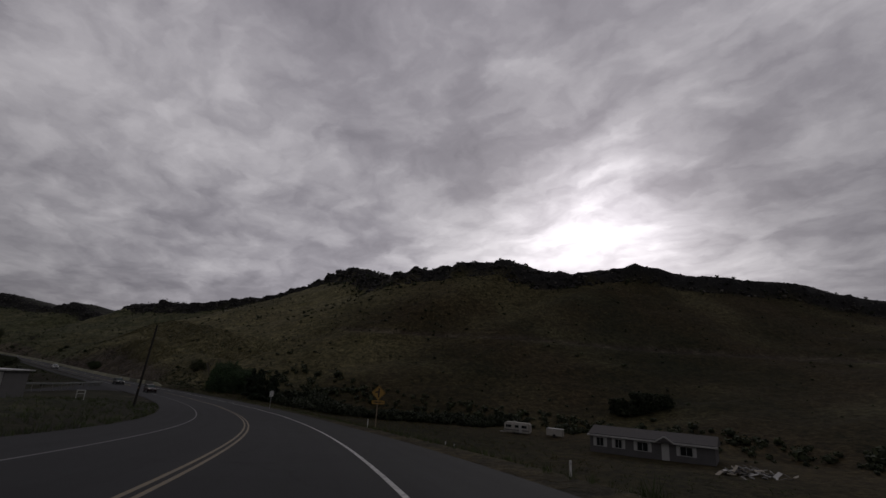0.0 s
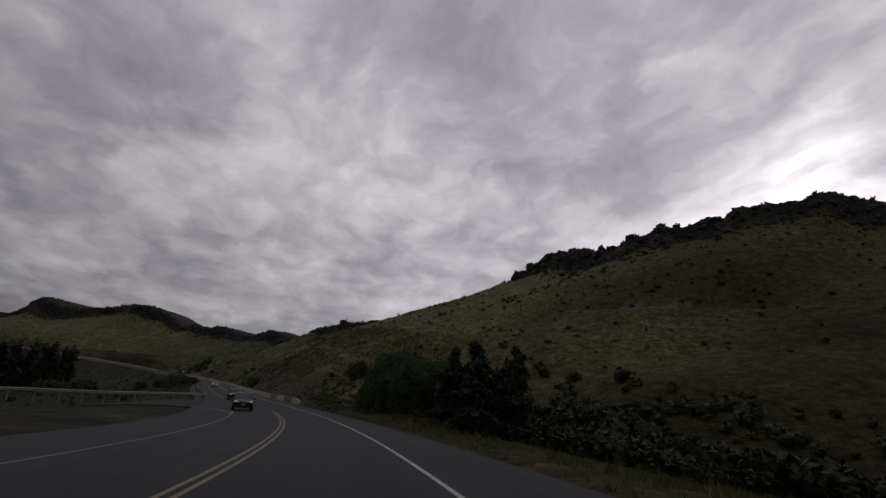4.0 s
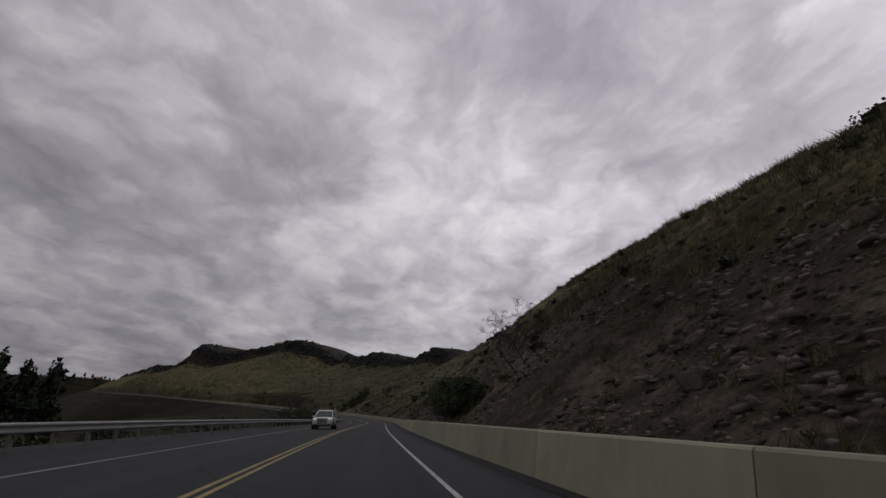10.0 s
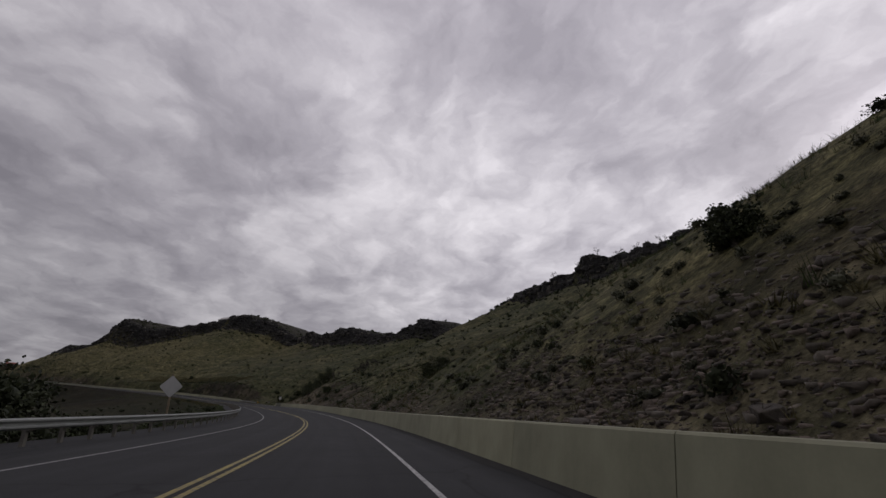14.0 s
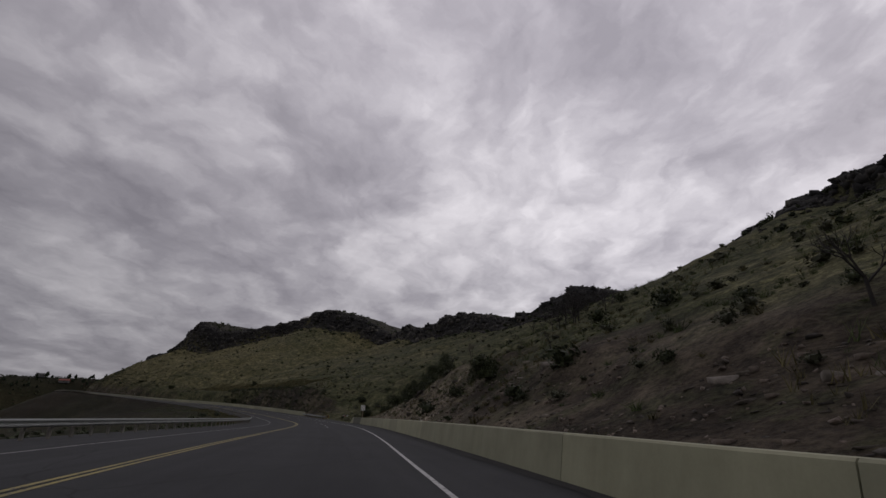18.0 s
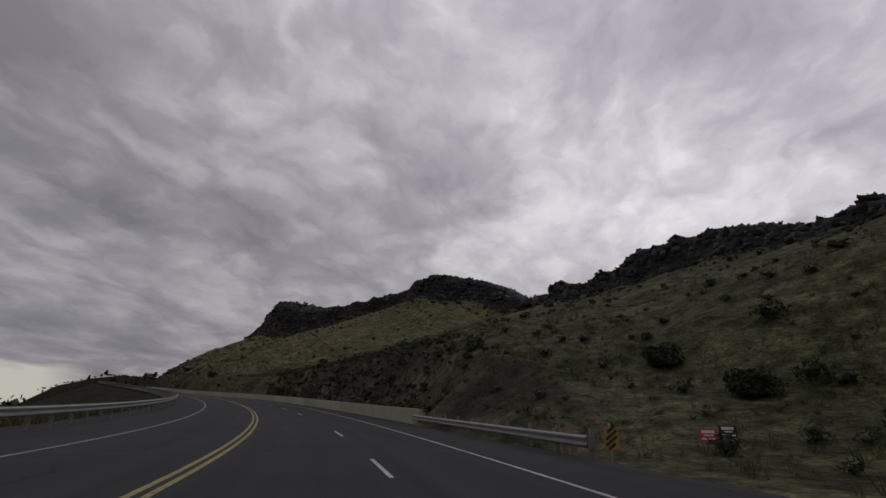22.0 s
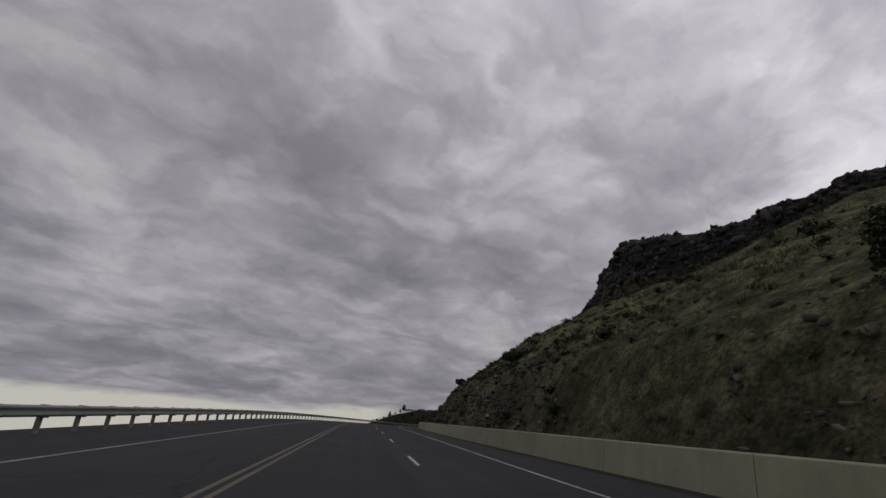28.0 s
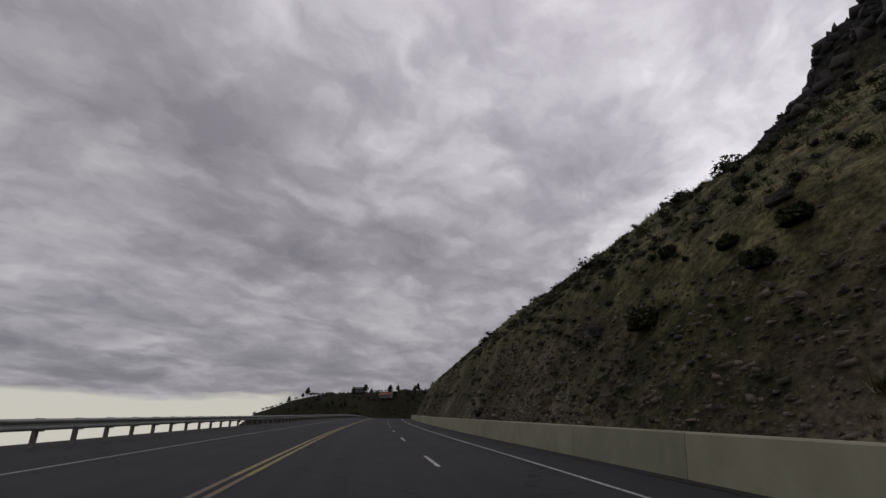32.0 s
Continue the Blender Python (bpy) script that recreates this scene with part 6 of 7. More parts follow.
def side_road():
    k = _sr
    r = -(8.8 + 46 * k)
    a = np.interp(r, [-54.8, -40, -25, -13.6, -11.5, -8.8], [7.2, 7.25, 7.25, 7.1, 7.0, 6.82])
    b = np.interp(r, [-54.8, -40, -25, -14, -8.8], [7.75, 7.8, 7.85, 8.0, 8.3])
    u = np.linspace(0, 1, 6)
    st = a[:, None] * (1 - u) + b[:, None] * u
    g = np.zeros((14, 6, 3))
    for i in range(14):
        for j in range(6):
            edge = float(rail_r(st[i, j])) - 0.9
            if r[i] > edge:
                g[i, j] = spot(st[i, j], r[i], 0.012)
            else:
                g[i, j] = land("verge", st[i, j], r[i])[0] + (0, 0, 0.09 * min(1.0, (edge - r[i]) / 4) + 0.01)
    tagged(sheet("side_road", g, ASPHALT, None, np.stack([np.repeat(r[:, None], 6, 1), st * 20], -1)), "dark asphalt side road joining the highway", "road", kind="structure")
    # its edge line swings round the grass corner
    path = [spot(q, float(left_r(q)), 0.018) for q in (6.3, 6.45)] + [spot(6.54, -6.2, 0.02), spot(6.62, -6.7, 0.02), spot(6.7, -7.4, 0.022), spot(6.79, -8.5, 0.024)]
    path += [Vector((*g[i, 0][:2], g[i, 0][2] + 0.012)) for i in range(1, 9)]
    side = [p + (path[min(i + 1, len(path) - 1)] - path[max(i - 1, 0)]).cross(Vector((0, 0, 1))).normalized() * 0.09 for i, p in enumerate(path)]
    grid = np.array([[p[:], q[:]] for p, q in zip(path, side)])
    tagged(sheet("edge_line", grid, WHITE_PAINT), "worn white edge line curving into the side road", "road marking", kind="structure")
    # guardrail along its far side
    root = thing("guardrail", Matrix.Translation(spot(7.95, float(rail_r(7.95)))), "grey galvanised steel guardrail turning along the side road", "guardrail")
    base = root.matrix_world.translation
    pts = [spot(8.0, float(rail_r(8.0))), spot(7.75, -12.5), spot(7.35, -19), spot(7.0, -30), spot(6.75, -42), spot(6.5, -56)]
    for p, q in zip(pts[:-1], pts[1:]):
        d = q - p
        nrm = Vector((d.y, -d.x, 0)).normalized()
        if nrm.dot(spot(5.0, -20) - p) < 0:
            nrm = -nrm
        n = max(2, int(d.length / 1.905))
        verts = [((a + nrm * (0.19 + o) + Vector((0, 0, 0.62 + h))) - base)[:] for a in (p, q) for o, h in W_BEAM]
        w = len(W_BEAM)
        me = bpy.data.meshes.new("beam")
        me.from_pydata(verts, [], [(j, j + 1, w + j + 1, w + j) for j in range(w - 1)])
        me.materials.append(STEEL)
        ob = new("beam", me)
        ob.parent = root
        ob.modifiers.new("gauge", "SOLIDIFY").thickness = 0.006
        for i in range(n):
            c = p.lerp(q, i / n) - base
            block("post", (0.1, 0.15, 1.3), (c.x, c.y, c.z + 0.1), POST, root, 0)


side_road()
SIDING = simple("grey_siding", (0.088, 0.084, 0.084), 0.8, 0.0, 0.15, 1.2)
TRIM = simple("white_trim", (0.36, 0.355, 0.34), 0.6, 0.0, 0.12, 2.0)
ROOFING = simple("dark_shingle", (0.05, 0.046, 0.045), 0.9, 0.0, 0.3, 2.5, 0.02)
GLASS = material("window_glass", 0.05)[0]
GLASS.node_tree.nodes["Principled BSDF"].inputs["Base Color"].default_value = (0.012, 0.014, 0.016, 1)
CAMPER = simple("camper_shell", (0.33, 0.315, 0.28), 0.5, 0.0, 0.12, 1.5)
RUBBER = simple("tyre_rubber", (0.014, 0.014, 0.014), 0.85, 0.0, 0.2, 9.0)


def house():
    m = look((0, 0, 0), (1, 0, 0))
    a, b = Vector((26.0, 73.5, 0)), Vector((39.2, 64.3, 0))
    d = (b - a).normalized()
    ang = math.degrees(math.atan2(d.y, d.x))
    base = float(land("hill", [3.0, 2.6, 2.25], [46.5, 52, 57.5])[:, 2].min()) - 0.05
    root = thing("house", Matrix.Translation((*((a + b) / 2)[:2], base)) @ pose(0, 0, 0, 0, 0, ang), "single-storey grey manufactured home with white trim and shutters", "house")
    L, D, Hh = (b - a).length, 7.0, 2.45
    w = block("wall", (L, D, Hh + 0.6), (0, D / 2, Hh / 2 - 0.1), SIDING, root)
    for k in range(11):
        block("lap_board", (L + 0.02, 0.02, 0.02), (0, -0.01, 0.25 + 0.22 * k), SIDING, w, 0)
    bm = bmesh.new()
    hw = D / 2 + 0.4
    vs = [bm.verts.new((x, y, z)) for x in (-L / 2 - 0.3, L / 2 + 0.3) for y, z in ((D / 2 - hw, Hh), (D / 2, Hh + 1.15), (D / 2 + hw, Hh), (D / 2 + hw, Hh - 0.12), (D / 2 - hw, Hh - 0.12))]
    for i in range(5):
        bm.faces.new((vs[i], vs[(i + 1) % 5], vs[5 + (i + 1) % 5], vs[5 + i]))
    bm.faces.new(vs[:5][::-1]), bm.faces.new(vs[5:])
    part("roof", bm, ROOFING, root, "dark shingle gable roof")
    block("fascia", (L + 0.66, 0.05, 0.2), (0, D / 2 - hw - 0.02, Hh - 0.05), TRIM, root, 0, "white fascia board")
    # little gable over the door
    bm = bmesh.new()
    gx = L * 0.13
    vs = [bm.verts.new(c) for c in ((gx - 1.3, -0.75, Hh - 0.1), (gx + 1.3, -0.75, Hh - 0.1), (gx, -0.75, Hh + 0.75), (gx - 1.3, 1.5, Hh - 0.1), (gx + 1.3, 1.5, Hh - 0.1), (gx, 1.5, Hh + 0.75))]
    for f in ((0, 1, 2), (5, 4, 3), (0, 2, 5, 3), (2, 1, 4, 5), (1, 0, 3, 4)):
        bm.faces.new([vs[i] for i in f])
    gb = part("porch_gable", bm, ROOFING, root)
    for sx in (-1, 1):
        block("bargeboard", (1.55, 0.05, 0.16), (gx + sx * 0.65, -0.79, Hh + 0.32), TRIM, gb, 0, m=Matrix.Translation((gx + sx * 0.65, -0.79, Hh + 0.32)) @ pose(0, 0, 0, 0, sx * 33, 0) @ Matrix.Translation((-gx - sx * 0.65, 0.79, -Hh - 0.32)))
    block("door", (0.95, 0.06, 2.05), (gx, -0.03, 1.15), TRIM, root, 0.01, "white front door")
    for x, ww in ((-L * 0.41, 1.0), (-L * 0.25, 0.9), (-L * 0.05, 1.4), (L * 0.29, 1.5)):
        win = block("window", (ww + 0.14, 0.06, 1.24), (x, -0.02, 1.55), TRIM, root, 0.01)
        block("pane", (ww / 2 - 0.05, 0.02, 1.08), (x - ww / 4, -0.055, 1.55), GLASS, win, 0)
        block("pane", (ww / 2 - 0.05, 0.02, 1.08), (x + ww / 4, -0.055, 1.55), GLASS, win, 0)
        for sx in (-1, 1):
            block("shutter", (0.36, 0.05, 1.26), (x + sx * (ww / 2 + 0.28), -0.03, 1.55), TRIM, win, 0.01)


def camper():
    root = thing("camper_trailer", Matrix.Translation(on("hill", 3.86, 48.2, 0.25)) @ pose(0, 0, 0, 0, 0, -28) @ Matrix.Scale(0.85, 4), "old cream travel trailer parked in the field", "trailer")
    bm = bmesh.new()
    box(bm, (5.6, 2.3, 2.1), (0, 0, 1.6), 0.28)
    part("body", bm, CAMPER, root)
    block("stripe", (5.3, 0.02, 0.22), (0, -1.16, 1.1), SIDING, root, 0, "grey trim stripe")
    for x, w in ((-1.7, 1.2), (0.1, 0.8), (1.7, 1.1)):
        win = block("window", (w + 0.1, 0.04, 0.62), (x, -1.155, 1.85), TRIM, root, 0.01)
        block("pane", (w, 0.02, 0.52), (x, -1.18, 1.85), GLASS, win, 0)
    block("door", (0.65, 0.04, 1.7), (0.95, -1.16, 1.5), TRIM, root, 0.01)
    block("roof_vent", (0.6, 0.5, 0.22), (-0.6, 0, 2.76), TRIM, root, 0.04)
    for x in (-0.45, 0.35):
        for y in (-1.0, 1.0):
            bm = bmesh.new()
            bmesh.ops.create_cone(bm, segments=18, radius1=0.33, radius2=0.33, depth=0.2, cap_ends=True, matrix=Matrix.Translation((x, y, 0.33)) @ pose(0, 0, 0, 90, 0, 0))
            part("wheel", bm, RUBBER, root)
    bm = bmesh.new()
    rod(bm, (-2.8, 0, 0.55), (-4.0, 0, 0.5), 0.06, 0.05)
    part("hitch", bm, ALU, root)
    root = thing("utility_trailer", Matrix.Translation(on("hill", 3.62, 52.2)) @ pose(0, 0, 0, 0, 0, -28), "small pale box trailer beside the camper", "trailer")
    block("body", (2.8, 1.6, 1.1), (0, 0, 0.85), CAMPER, root, 0.06)
    block("cover", (2.9, 1.7, 0.12), (0, 0, 1.44), TRIM, root, 0.04)
    for y in (-0.8, 0.8):
        bm = bmesh.new()
        bmesh.ops.create_cone(bm, segments=16, radius1=0.3, radius2=0.3, depth=0.18, cap_ends=True, matrix=Matrix.Translation((0, y, 0.3)) @ pose(0, 0, 0, 90, 0, 0))
        part("wheel", bm, RUBBER, root)


def shed():
    root = thing("shed", Matrix.Translation((-49.0, 56.6, -3.4)) @ pose(0, 0, 0, 0, 0, 8), "small grey farm shed with a pale end wall", "shed")
    block("wall", (8.5, 4.2, 2.9), (0, 0, 1.35), SIDING, root, 0.02)
    block("end_panel", (1.6, 0.06, 2.5), (3.4, -2.13, 1.4), TRIM, root, 0.01, "pale end panel")
    block("roof", (9.2, 5.0, 0.16), (0, 0, 2.88), ALU, root, 0.02, "low metal roof")
    block("door", (1.1, 0.06, 2.0), (0.6, -2.13, 1.1), SIDING, root, 0.01)


def scrap():
    """The pile of boards and scrap in the field, piece by piece."""
    rng = np.random.default_rng(9)
    root = thing("scrap_pile", Matrix.Translation(on("hill", 2.15, 53.5)), "heap of pale scrap boards and debris in the field", "debris pile")
    for k in range(70):
        x, y = rng.normal(0, 1.9), rng.normal(0, 1.2)
        h = max(0.05, 1.1 * math.exp(-(x * x / 6 + y * y / 3)) * rng.random())
        block("board", (rng.uniform(0.4, 1.7), rng.uniform(0.1, 0.5), rng.uniform(0.03, 0.12)), (0, 0, 0), (PALE_WOOD, TRIM, SIDING, POST)[k % 4], root, 0, m=Matrix.Translation((x, y, h)) @ pose(0, 0, 0, rng.uniform(-35, 35), rng.uniform(-35, 35), rng.uniform(0, 180)))


house()
camper()
shed()
scrap()


def far_house(x, y, z, ang, size, roof, label, name="house"):
    root = thing(name, Matrix.Translation((x, y, z)) @ pose(0, 0, 0, 0, 0, ang), label, "house", "far houses")
    L, D, Hh = size
    block("wall", (L, D, Hh), (0, 0, Hh / 2 - 0.3), SIDING, root, 0.02)
    bm = bmesh.new()
    vs = [bm.verts.new((sx * (L / 2 + 0.5), y, z)) for sx in (-1, 1) for y, z in ((-D / 2 - 0.6, Hh - 0.3), (0, Hh + D * 0.28), (D / 2 + 0.6, Hh - 0.3))]
    for f in ((0, 1, 2), (5, 4, 3), (0, 3, 4, 1), (1, 4, 5, 2), (2, 5, 3, 0)):
        bm.faces.new([vs[i] for i in f])
    part("roof", bm, roof, root)
    for k in range(3):
        for sy in (-1, 1):
            win = block("window", (1.5, 0.08, 1.3), (-L / 3 + k * L / 3, sy * D / 2, Hh * 0.45), TRIM, root, 0)
            block("pane", (1.3, 0.04, 1.1), (-L / 3 + k * L / 3, sy * (D / 2 + 0.05), Hh * 0.45), GLASS, win, 0)


RED_ROOF = simple("red_roof", (0.16, 0.045, 0.032), 0.85, 0.0, 0.25, 1.0)
PALE_ROOF = simple("pale_metal_roof", (0.40, 0.38, 0.36), 0.6, 0.2, 0.15, 1.0)
# mesa house, and the houses and trees on the far hill
_mh = on("hill", 30.35, 117.0)
far_house(_mh.x, _mh.y, _mh.z, 12, (13, 8, 3.2), PALE_ROOF, "pale-roofed house on top of the mesa")


def far_hill():
    rng = np.random.default_rng(12)
    for x, y, a, mat, lab in ((-1000, 409, 70, RED_ROOF, "house with a red roof on the far hill"), (-1024, 388, 80, ROOFING, "dark-roofed house on the far hill"), (-1012, 470, 85, RED_ROOF, "low house with a red roof on the far hill")):
        far_house(x, y, float(ground_z(np.array(x), np.array(y))), a, (10, 7, 2.8), mat, lab)
    for k in range(44):
        x, y = rng.uniform(-1030, -985), rng.uniform(318, 500)
        z = float(ground_z(np.array(x), np.array(y)))
        h = rng.uniform(3.5, 8)
        root = thing("tree", Matrix.Translation((x, y, z - 0.3)), "small dark tree on the far hill", "tree", "far trees")
        v, f = with_cores(rng, 240, [(0, 0, h * 0.5, h * 0.26, h * 0.26, h * 0.3), (0.3, 0.2, h * 0.75, h * 0.16, h * 0.16, h * 0.25)], 0.5, 0.6)
        ob = new("crown", mesh_of("crown", v, f, POPLAR_LEAF))
        ob.parent = root
        bm = bmesh.new()
        rod(bm, (0, 0, -0.5), (0, 0, h * 0.7), 0.2, 0.06, 5)
        part("trunk", bm, BARK, root)
    n = 900
    x, y = rng.uniform(-1060, -900, n), rng.uniform(285, 560, n)
    form = small_bush(131, 16, 0.22)
    s = rng.uniform(1.0, 2.6, n)
    merged("far_scrub", form[0], form[1], np.stack([x, y, ground_z(x, y) - 0.3], 1), rng.uniform(0, 6, n), np.stack([s, s, s * 0.8], 1), DARK_SCRUB, "dark scrub covering the far hill", "shrubs")


far_hill()

# ------------------------------------------------------------------ vehicles
HEADLAMP = bpy.data.materials.new("lit_headlamp")
HEADLAMP.use_nodes = True
_b = HEADLAMP.node_tree.nodes["Principled BSDF"]
_b.inputs["Base Color"].default_value = (0.8, 0.8, 0.78, 1)
_b.inputs["Emission Color"].default_value = (1.0, 0.96, 0.88, 1)
_b.inputs["Emission Strength"].default_value = 0.45
CHROME = simple("chrome", (0.78, 0.78, 0.79), 0.3, 1.0, 0.05, 2.0)
DARK_TRIM = simple("black_plastic", (0.018, 0.018, 0.019), 0.6, 0.0, 0.15, 3.0)
CAR_GLASS = material("car_glass", 0.12)[0]
CAR_GLASS.node_tree.nodes["Principled BSDF"].inputs["Base Color"].default_value = (0.014, 0.034, 0.030, 1)
CAR_GLASS.node_tree.nodes["Principled BSDF"].inputs["Specular IOR Level"].default_value = 0.3
ALLOY = simple("alloy_wheel", (0.38, 0.38, 0.39), 0.35, 0.9, 0.1, 3.0)


def car_paint(name, col):
    m, n, l, b = material(name, 0.32)
    tc = n.new("ShaderNodeTexCoord").outputs["Object"]
    dust = noise_node(n, l, 1.4, 5, 0.6, tc)
    l.new(ramp_node(n, l, dust, (0.3, tuple(c * 0.85 for c in col)), (0.75, tuple(c * 1.1 + 0.006 for c in col))), b.inputs["Base Color"])
    b.inputs["Coat Weight"].default_value, b.inputs["Coat Roughness"].default_value = 0.08, 0.1
    b.inputs["Specular IOR Level"].default_value = 0.22
    return m


def loft(name, rings, mat, parent, label="", smooth=2):
    """A skin over rings of points, capped at both ends."""
    bm = bmesh.new()
    g = [[bm.verts.new(p) for p in ring] for ring in rings]
    n = len(g[0])
    for a, b in zip(g[:-1], g[1:]):
        for k in range(n):
            bm.faces.new((a[k], a[(k + 1) % n], b[(k + 1) % n], b[k]))
    bm.faces.new(g[0]), bm.faces.new(g[-1][::-1])
    bmesh.ops.recalc_face_normals(bm, faces=bm.faces[:])
    ob = part(name, bm, mat, parent, label)
    if smooth:
        m = ob.modifiers.new("round", "SUBSURF")
        m.levels = m.render_levels = smooth
        for p in ob.data.polygons:
            p.use_smooth = True
    return ob


def suv(place, ang, paint, label, slots=0, length=4.65):
    """A mid-size utility car; its nose points along -y."""
    root = thing("car", Matrix.Translation(place) @ pose(0, 0, 0, 0, 0, ang), label, "car")
    hl = length / 2
    # lower body: y, sill, belt height, half width
    shape = [(-hl, 0.40, 0.80, 0.70), (-hl + 0.05, 0.26, 0.90, 0.83), (-hl + 0.35, 0.22, 0.98, 0.91), (-hl + 0.95, 0.24, 1.02, 0.93), (-hl + 1.45, 0.24, 1.06, 0.93), (-hl + 2.6, 0.24, 1.08, 0.93), (hl - 0.7, 0.26, 1.10, 0.93), (hl - 0.12, 0.32, 1.08, 0.88), (hl, 0.42, 0.98, 0.80)]
    rings = []
    for y, lo, hi, w in shape:
        half = [(0, lo), (w * 0.55, lo), (w * 0.97, lo + 0.06), (w, lo + 0.3), (w * 0.985, hi - 0.16), (w * 0.93, hi - 0.04), (w * 0.80, hi), (0, hi + 0.035)]
        rings.append([(x, y, z) for x, z in half] + [(-x, y, z) for x, z in half[-2:0:-1]])
    loft("body", rings, paint, root)

    def cabin(y0, y1, z, w):
        return [(-w, y0, z), (w, y0, z), (w, y1, z), (-w, y1, z)]

    loft("cabin_glass", [cabin(-hl + 1.12, hl - 0.12, 1.02, 0.83), cabin(-hl + 1.62, hl - 0.26, 1.33, 0.745), cabin(-hl + 2.10, hl - 0.44, 1.60, 0.635)], CAR_GLASS, root, "dark tinted glass", 0)
    loft("roof", [cabin(-hl + 2.04, hl - 0.30, 1.585, 0.66), cabin(-hl + 2.12, hl - 0.36, 1.645, 0.64), cabin(-hl + 2.4, hl - 0.7, 1.69, 0.52)], paint, root, "", 0)
    for sx in (-1, 1):
        for a, b in (((0.835, -hl + 1.09, 1.03), (0.645, -hl + 2.10, 1.60)), ((0.835, -hl + 2.55, 1.03), (0.645, -hl + 2.70, 1.60)), ((0.835, -hl + 3.45, 1.03), (0.645, -hl + 3.45, 1.60)), ((0.83, hl - 0.22, 1.05), (0.64, hl - 0.46, 1.60))):
            bm = bmesh.new()
            rod(bm, (sx * a[0], a[1], a[2]), (sx * b[0], b[1], b[2]), 0.05, 0.045, 8)
            part("pillar", bm, paint if a[1] < -hl + 2 or a[1] > hl - 0.5 else DARK_TRIM, root)
        bm = bmesh.new()
        rod(bm, (sx * 0.62, -hl + 2.3, 1.70), (sx * 0.60, hl - 0.55, 1.70), 0.022, 0.022, 8)
        part("roof_rail", bm, CHROME, root, "silver roof rail")
        block("mirror", (0.20, 0.14, 0.16), (sx * 1.03, -hl + 1.62, 1.12), paint, root, 0.05)
        block("headlight", (0.36, 0.14, 0.05), (0, 0, 0), HEADLAMP, root, 0.035, "lit headlight", Matrix.Translation((sx * 0.68, -hl + 0.10, 0.86)) @ pose(0, 0, 0, 0, sx * -6, sx * 22))
        block("fog_light", (0.16, 0.06, 0.10), (sx * 0.66, -hl + 0.06, 0.50), CHROME, root, 0.03)
        for y in (-hl + 0.92, -hl + 3.62):
            b2 = bmesh.new()
            bmesh.ops.create_cone(b2, segments=28, radius1=0.42, radius2=0.42, depth=0.10, cap_ends=True, matrix=Matrix.Translation((sx * 0.895, y, 0.40)) @ pose(0, 0, 0, 0, 90, 0))
            part("arch", b2, DARK_TRIM, root, "black wheel arch")
            b2 = bmesh.new()
            bmesh.ops.create_cone(b2, segments=28, radius1=0.35, radius2=0.35, depth=0.24, cap_ends=True, matrix=Matrix.Translation((sx * 0.86, y, 0.35)) @ pose(0, 0, 0, 0, 90, 0))
            bmesh.ops.bevel(b2, geom=[e for e in b2.edges if max(len(f.verts) for f in e.link_faces) > 8], offset=0.04, segments=2)
            w = part("wheel", b2, RUBBER, root, "black tyre")
            b2 = bmesh.new()
            bmesh.ops.create_cone(b2, segments=20, radius1=0.23, radius2=0.23, depth=0.02, cap_ends=True, matrix=Matrix.Translation((sx * 0.985, y, 0.35)) @ pose(0, 0, 0, 0, 90, 0))
            part("rim", b2, DARK_TRIM, w)
            for k in range(5):
                block("spoke", (0.03, 0.055, 0.43), (0, 0, 0), ALLOY, w, 0.01, m=Matrix.Translation((sx * 0.995, y, 0.35)) @ pose(0, 0, 0, 36 * k, 0, 0))
        block("door_handle", (0.03, 0.2, 0.035), (sx * 0.94, -hl + 2.35, 0.92), CHROME if slots else paint, root, 0.01)
    block("bumper", (1.50, 0.10, 0.20), (0, -hl + 0.02, 0.36), DARK_TRIM, root, 0.05, "black lower bumper")
    block("air_intake", (0.95, 0.06, 0.10), (0, -hl - 0.005, 0.52), DARK_TRIM, root, 0.03)
    if slots:
        g = block("grille", (1.02, 0.05, 0.17), (0, -hl + 0.015, 0.80), DARK_TRIM, root, 0.02, "dark grille")
        for k in range(slots):
            x = -0.42 + 0.84 * k / (slots - 1)
            for dx, dz, sw, sh in ((-0.042, 0, 0.02, 0.15), (0.042, 0, 0.02, 0.15), (0, 0.07, 0.104, 0.024)):
                block("slot_trim", (sw, 0.03, sh), (x + dx, -hl - 0.015, 0.81 + dz), CHROME, g, 0.004)
    else:
        g = block("grille", (0.98, 0.05, 0.09), (0, -hl + 0.01, 0.86), DARK_TRIM, root, 0.03, "dark upper grille")
        block("lower_grille", (0.90, 0.05, 0.12), (0, -hl - 0.0, 0.70), DARK_TRIM, root, 0.04, "dark lower grille")
        block("grille_bar", (0.96, 0.05, 0.03), (0, -hl - 0.02, 0.785), CHROME, g, 0.01)
        block("badge", (0.16, 0.03, 0.05), (0, -hl - 0.04, 0.79), ALLOY, g, 0.01)
    p = block("number_plate", (0.34, 0.02, 0.15), (0, -hl - 0.045, 0.585), TRIM, root, 0.01)
    block("bar", (0.26, 0.008, 0.04), (0, -hl - 0.058, 0.585), SIDING, p, 0)
    return root


MAROON, CHARCOAL, PEARL = car_paint("maroon_paint", (0.024, 0.0045, 0.007)), car_paint("charcoal_paint", (0.016, 0.019, 0.018)), car_paint("white_car_paint", (0.6, 0.6, 0.59))


def oncoming(st, r, paint, label, slots=0):
    suv(spot(st, r, 0.0), heading(st), paint, label, slots)


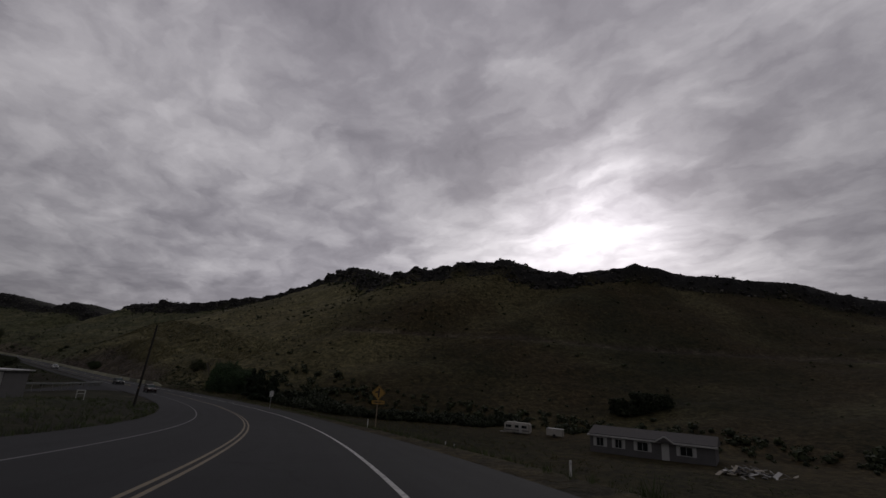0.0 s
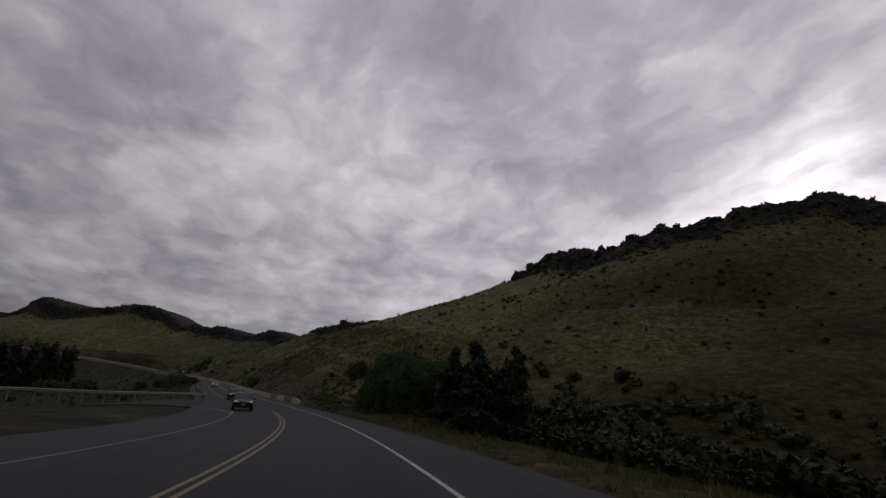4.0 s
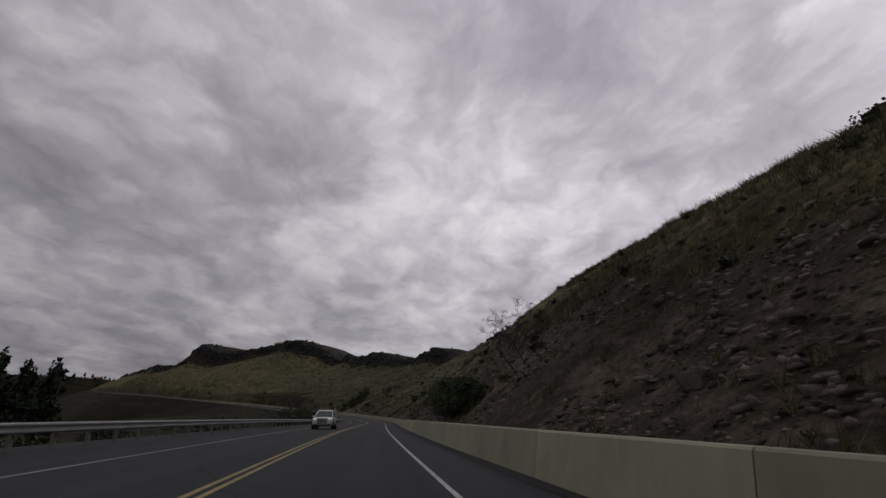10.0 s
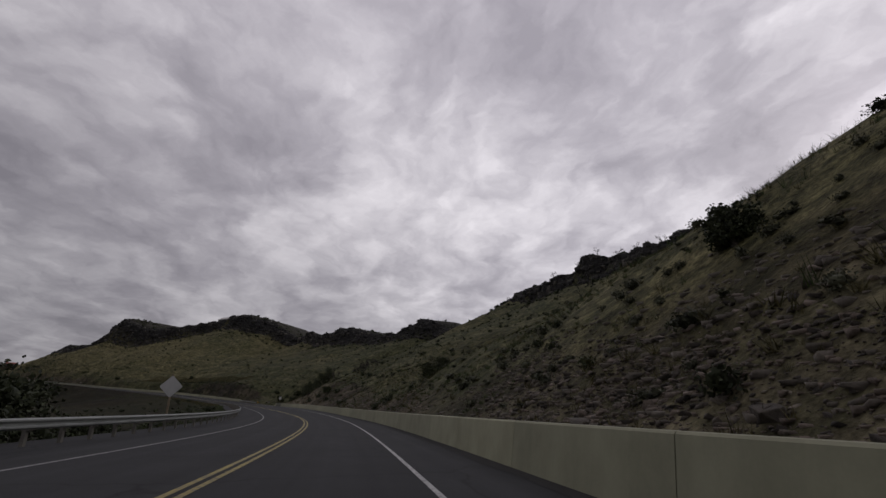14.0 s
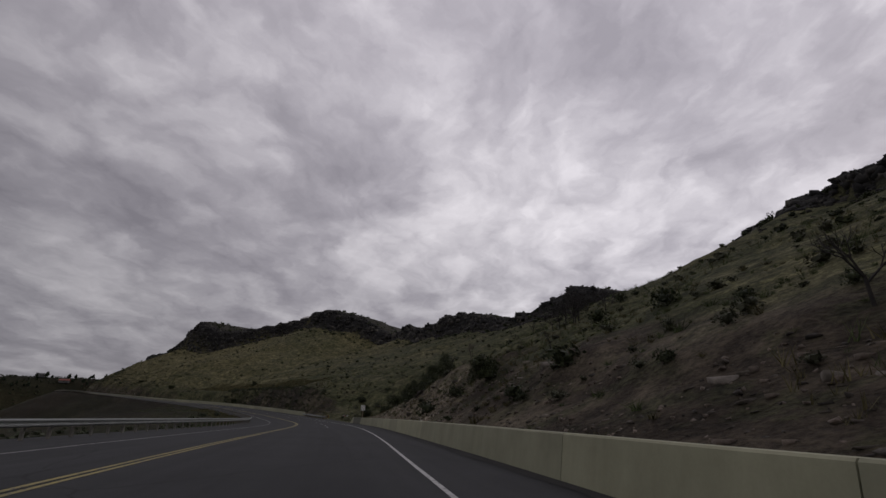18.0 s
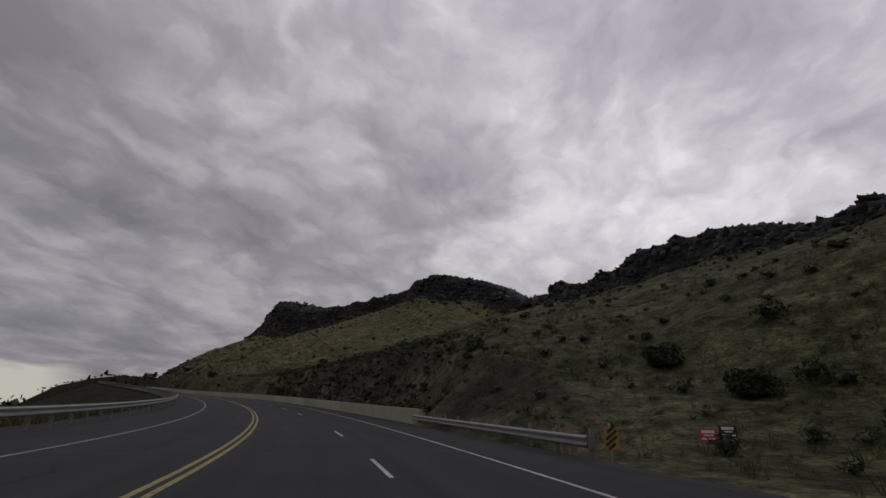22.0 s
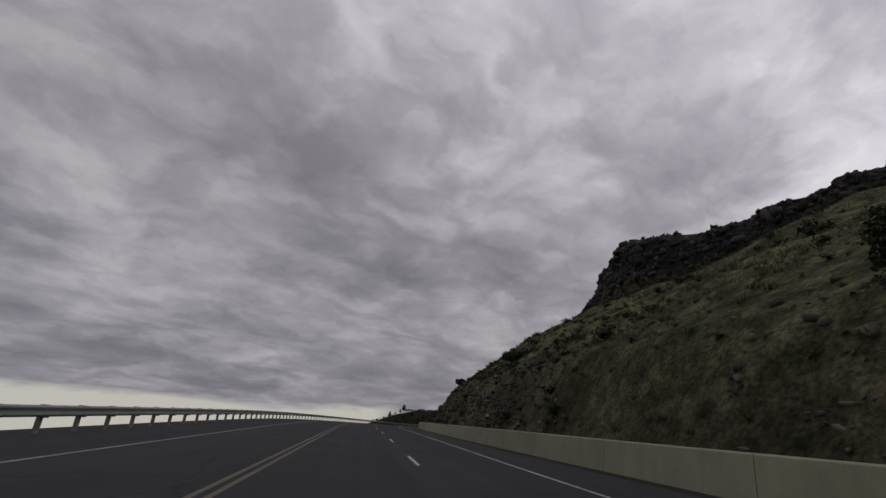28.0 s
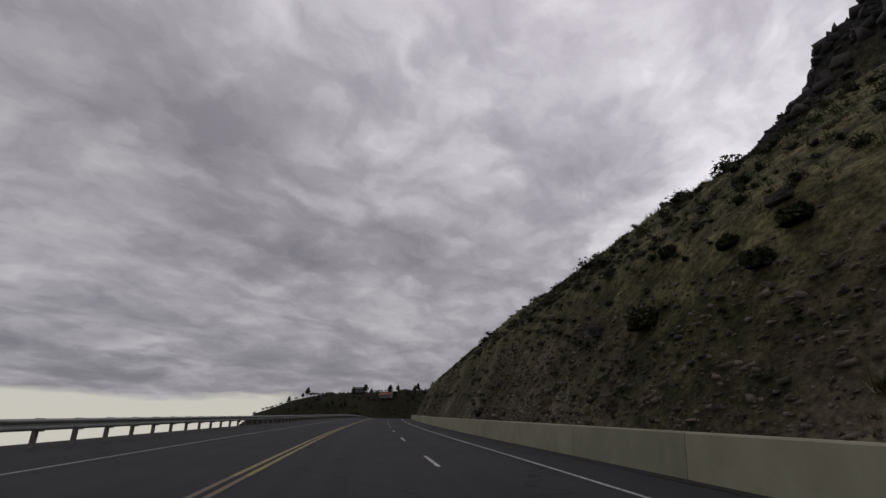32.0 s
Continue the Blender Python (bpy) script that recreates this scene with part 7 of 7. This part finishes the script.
oncoming(6.74, -4.6, MAROON, "dark maroon utility car with lit headlights on the road", 7)
oncoming(8.12, -4.4, CHARCOAL, "dark grey utility car with a chrome grille on the road")
oncoming(12.15, -4.5, PEARL, "white utility car with lit headlights on the road")
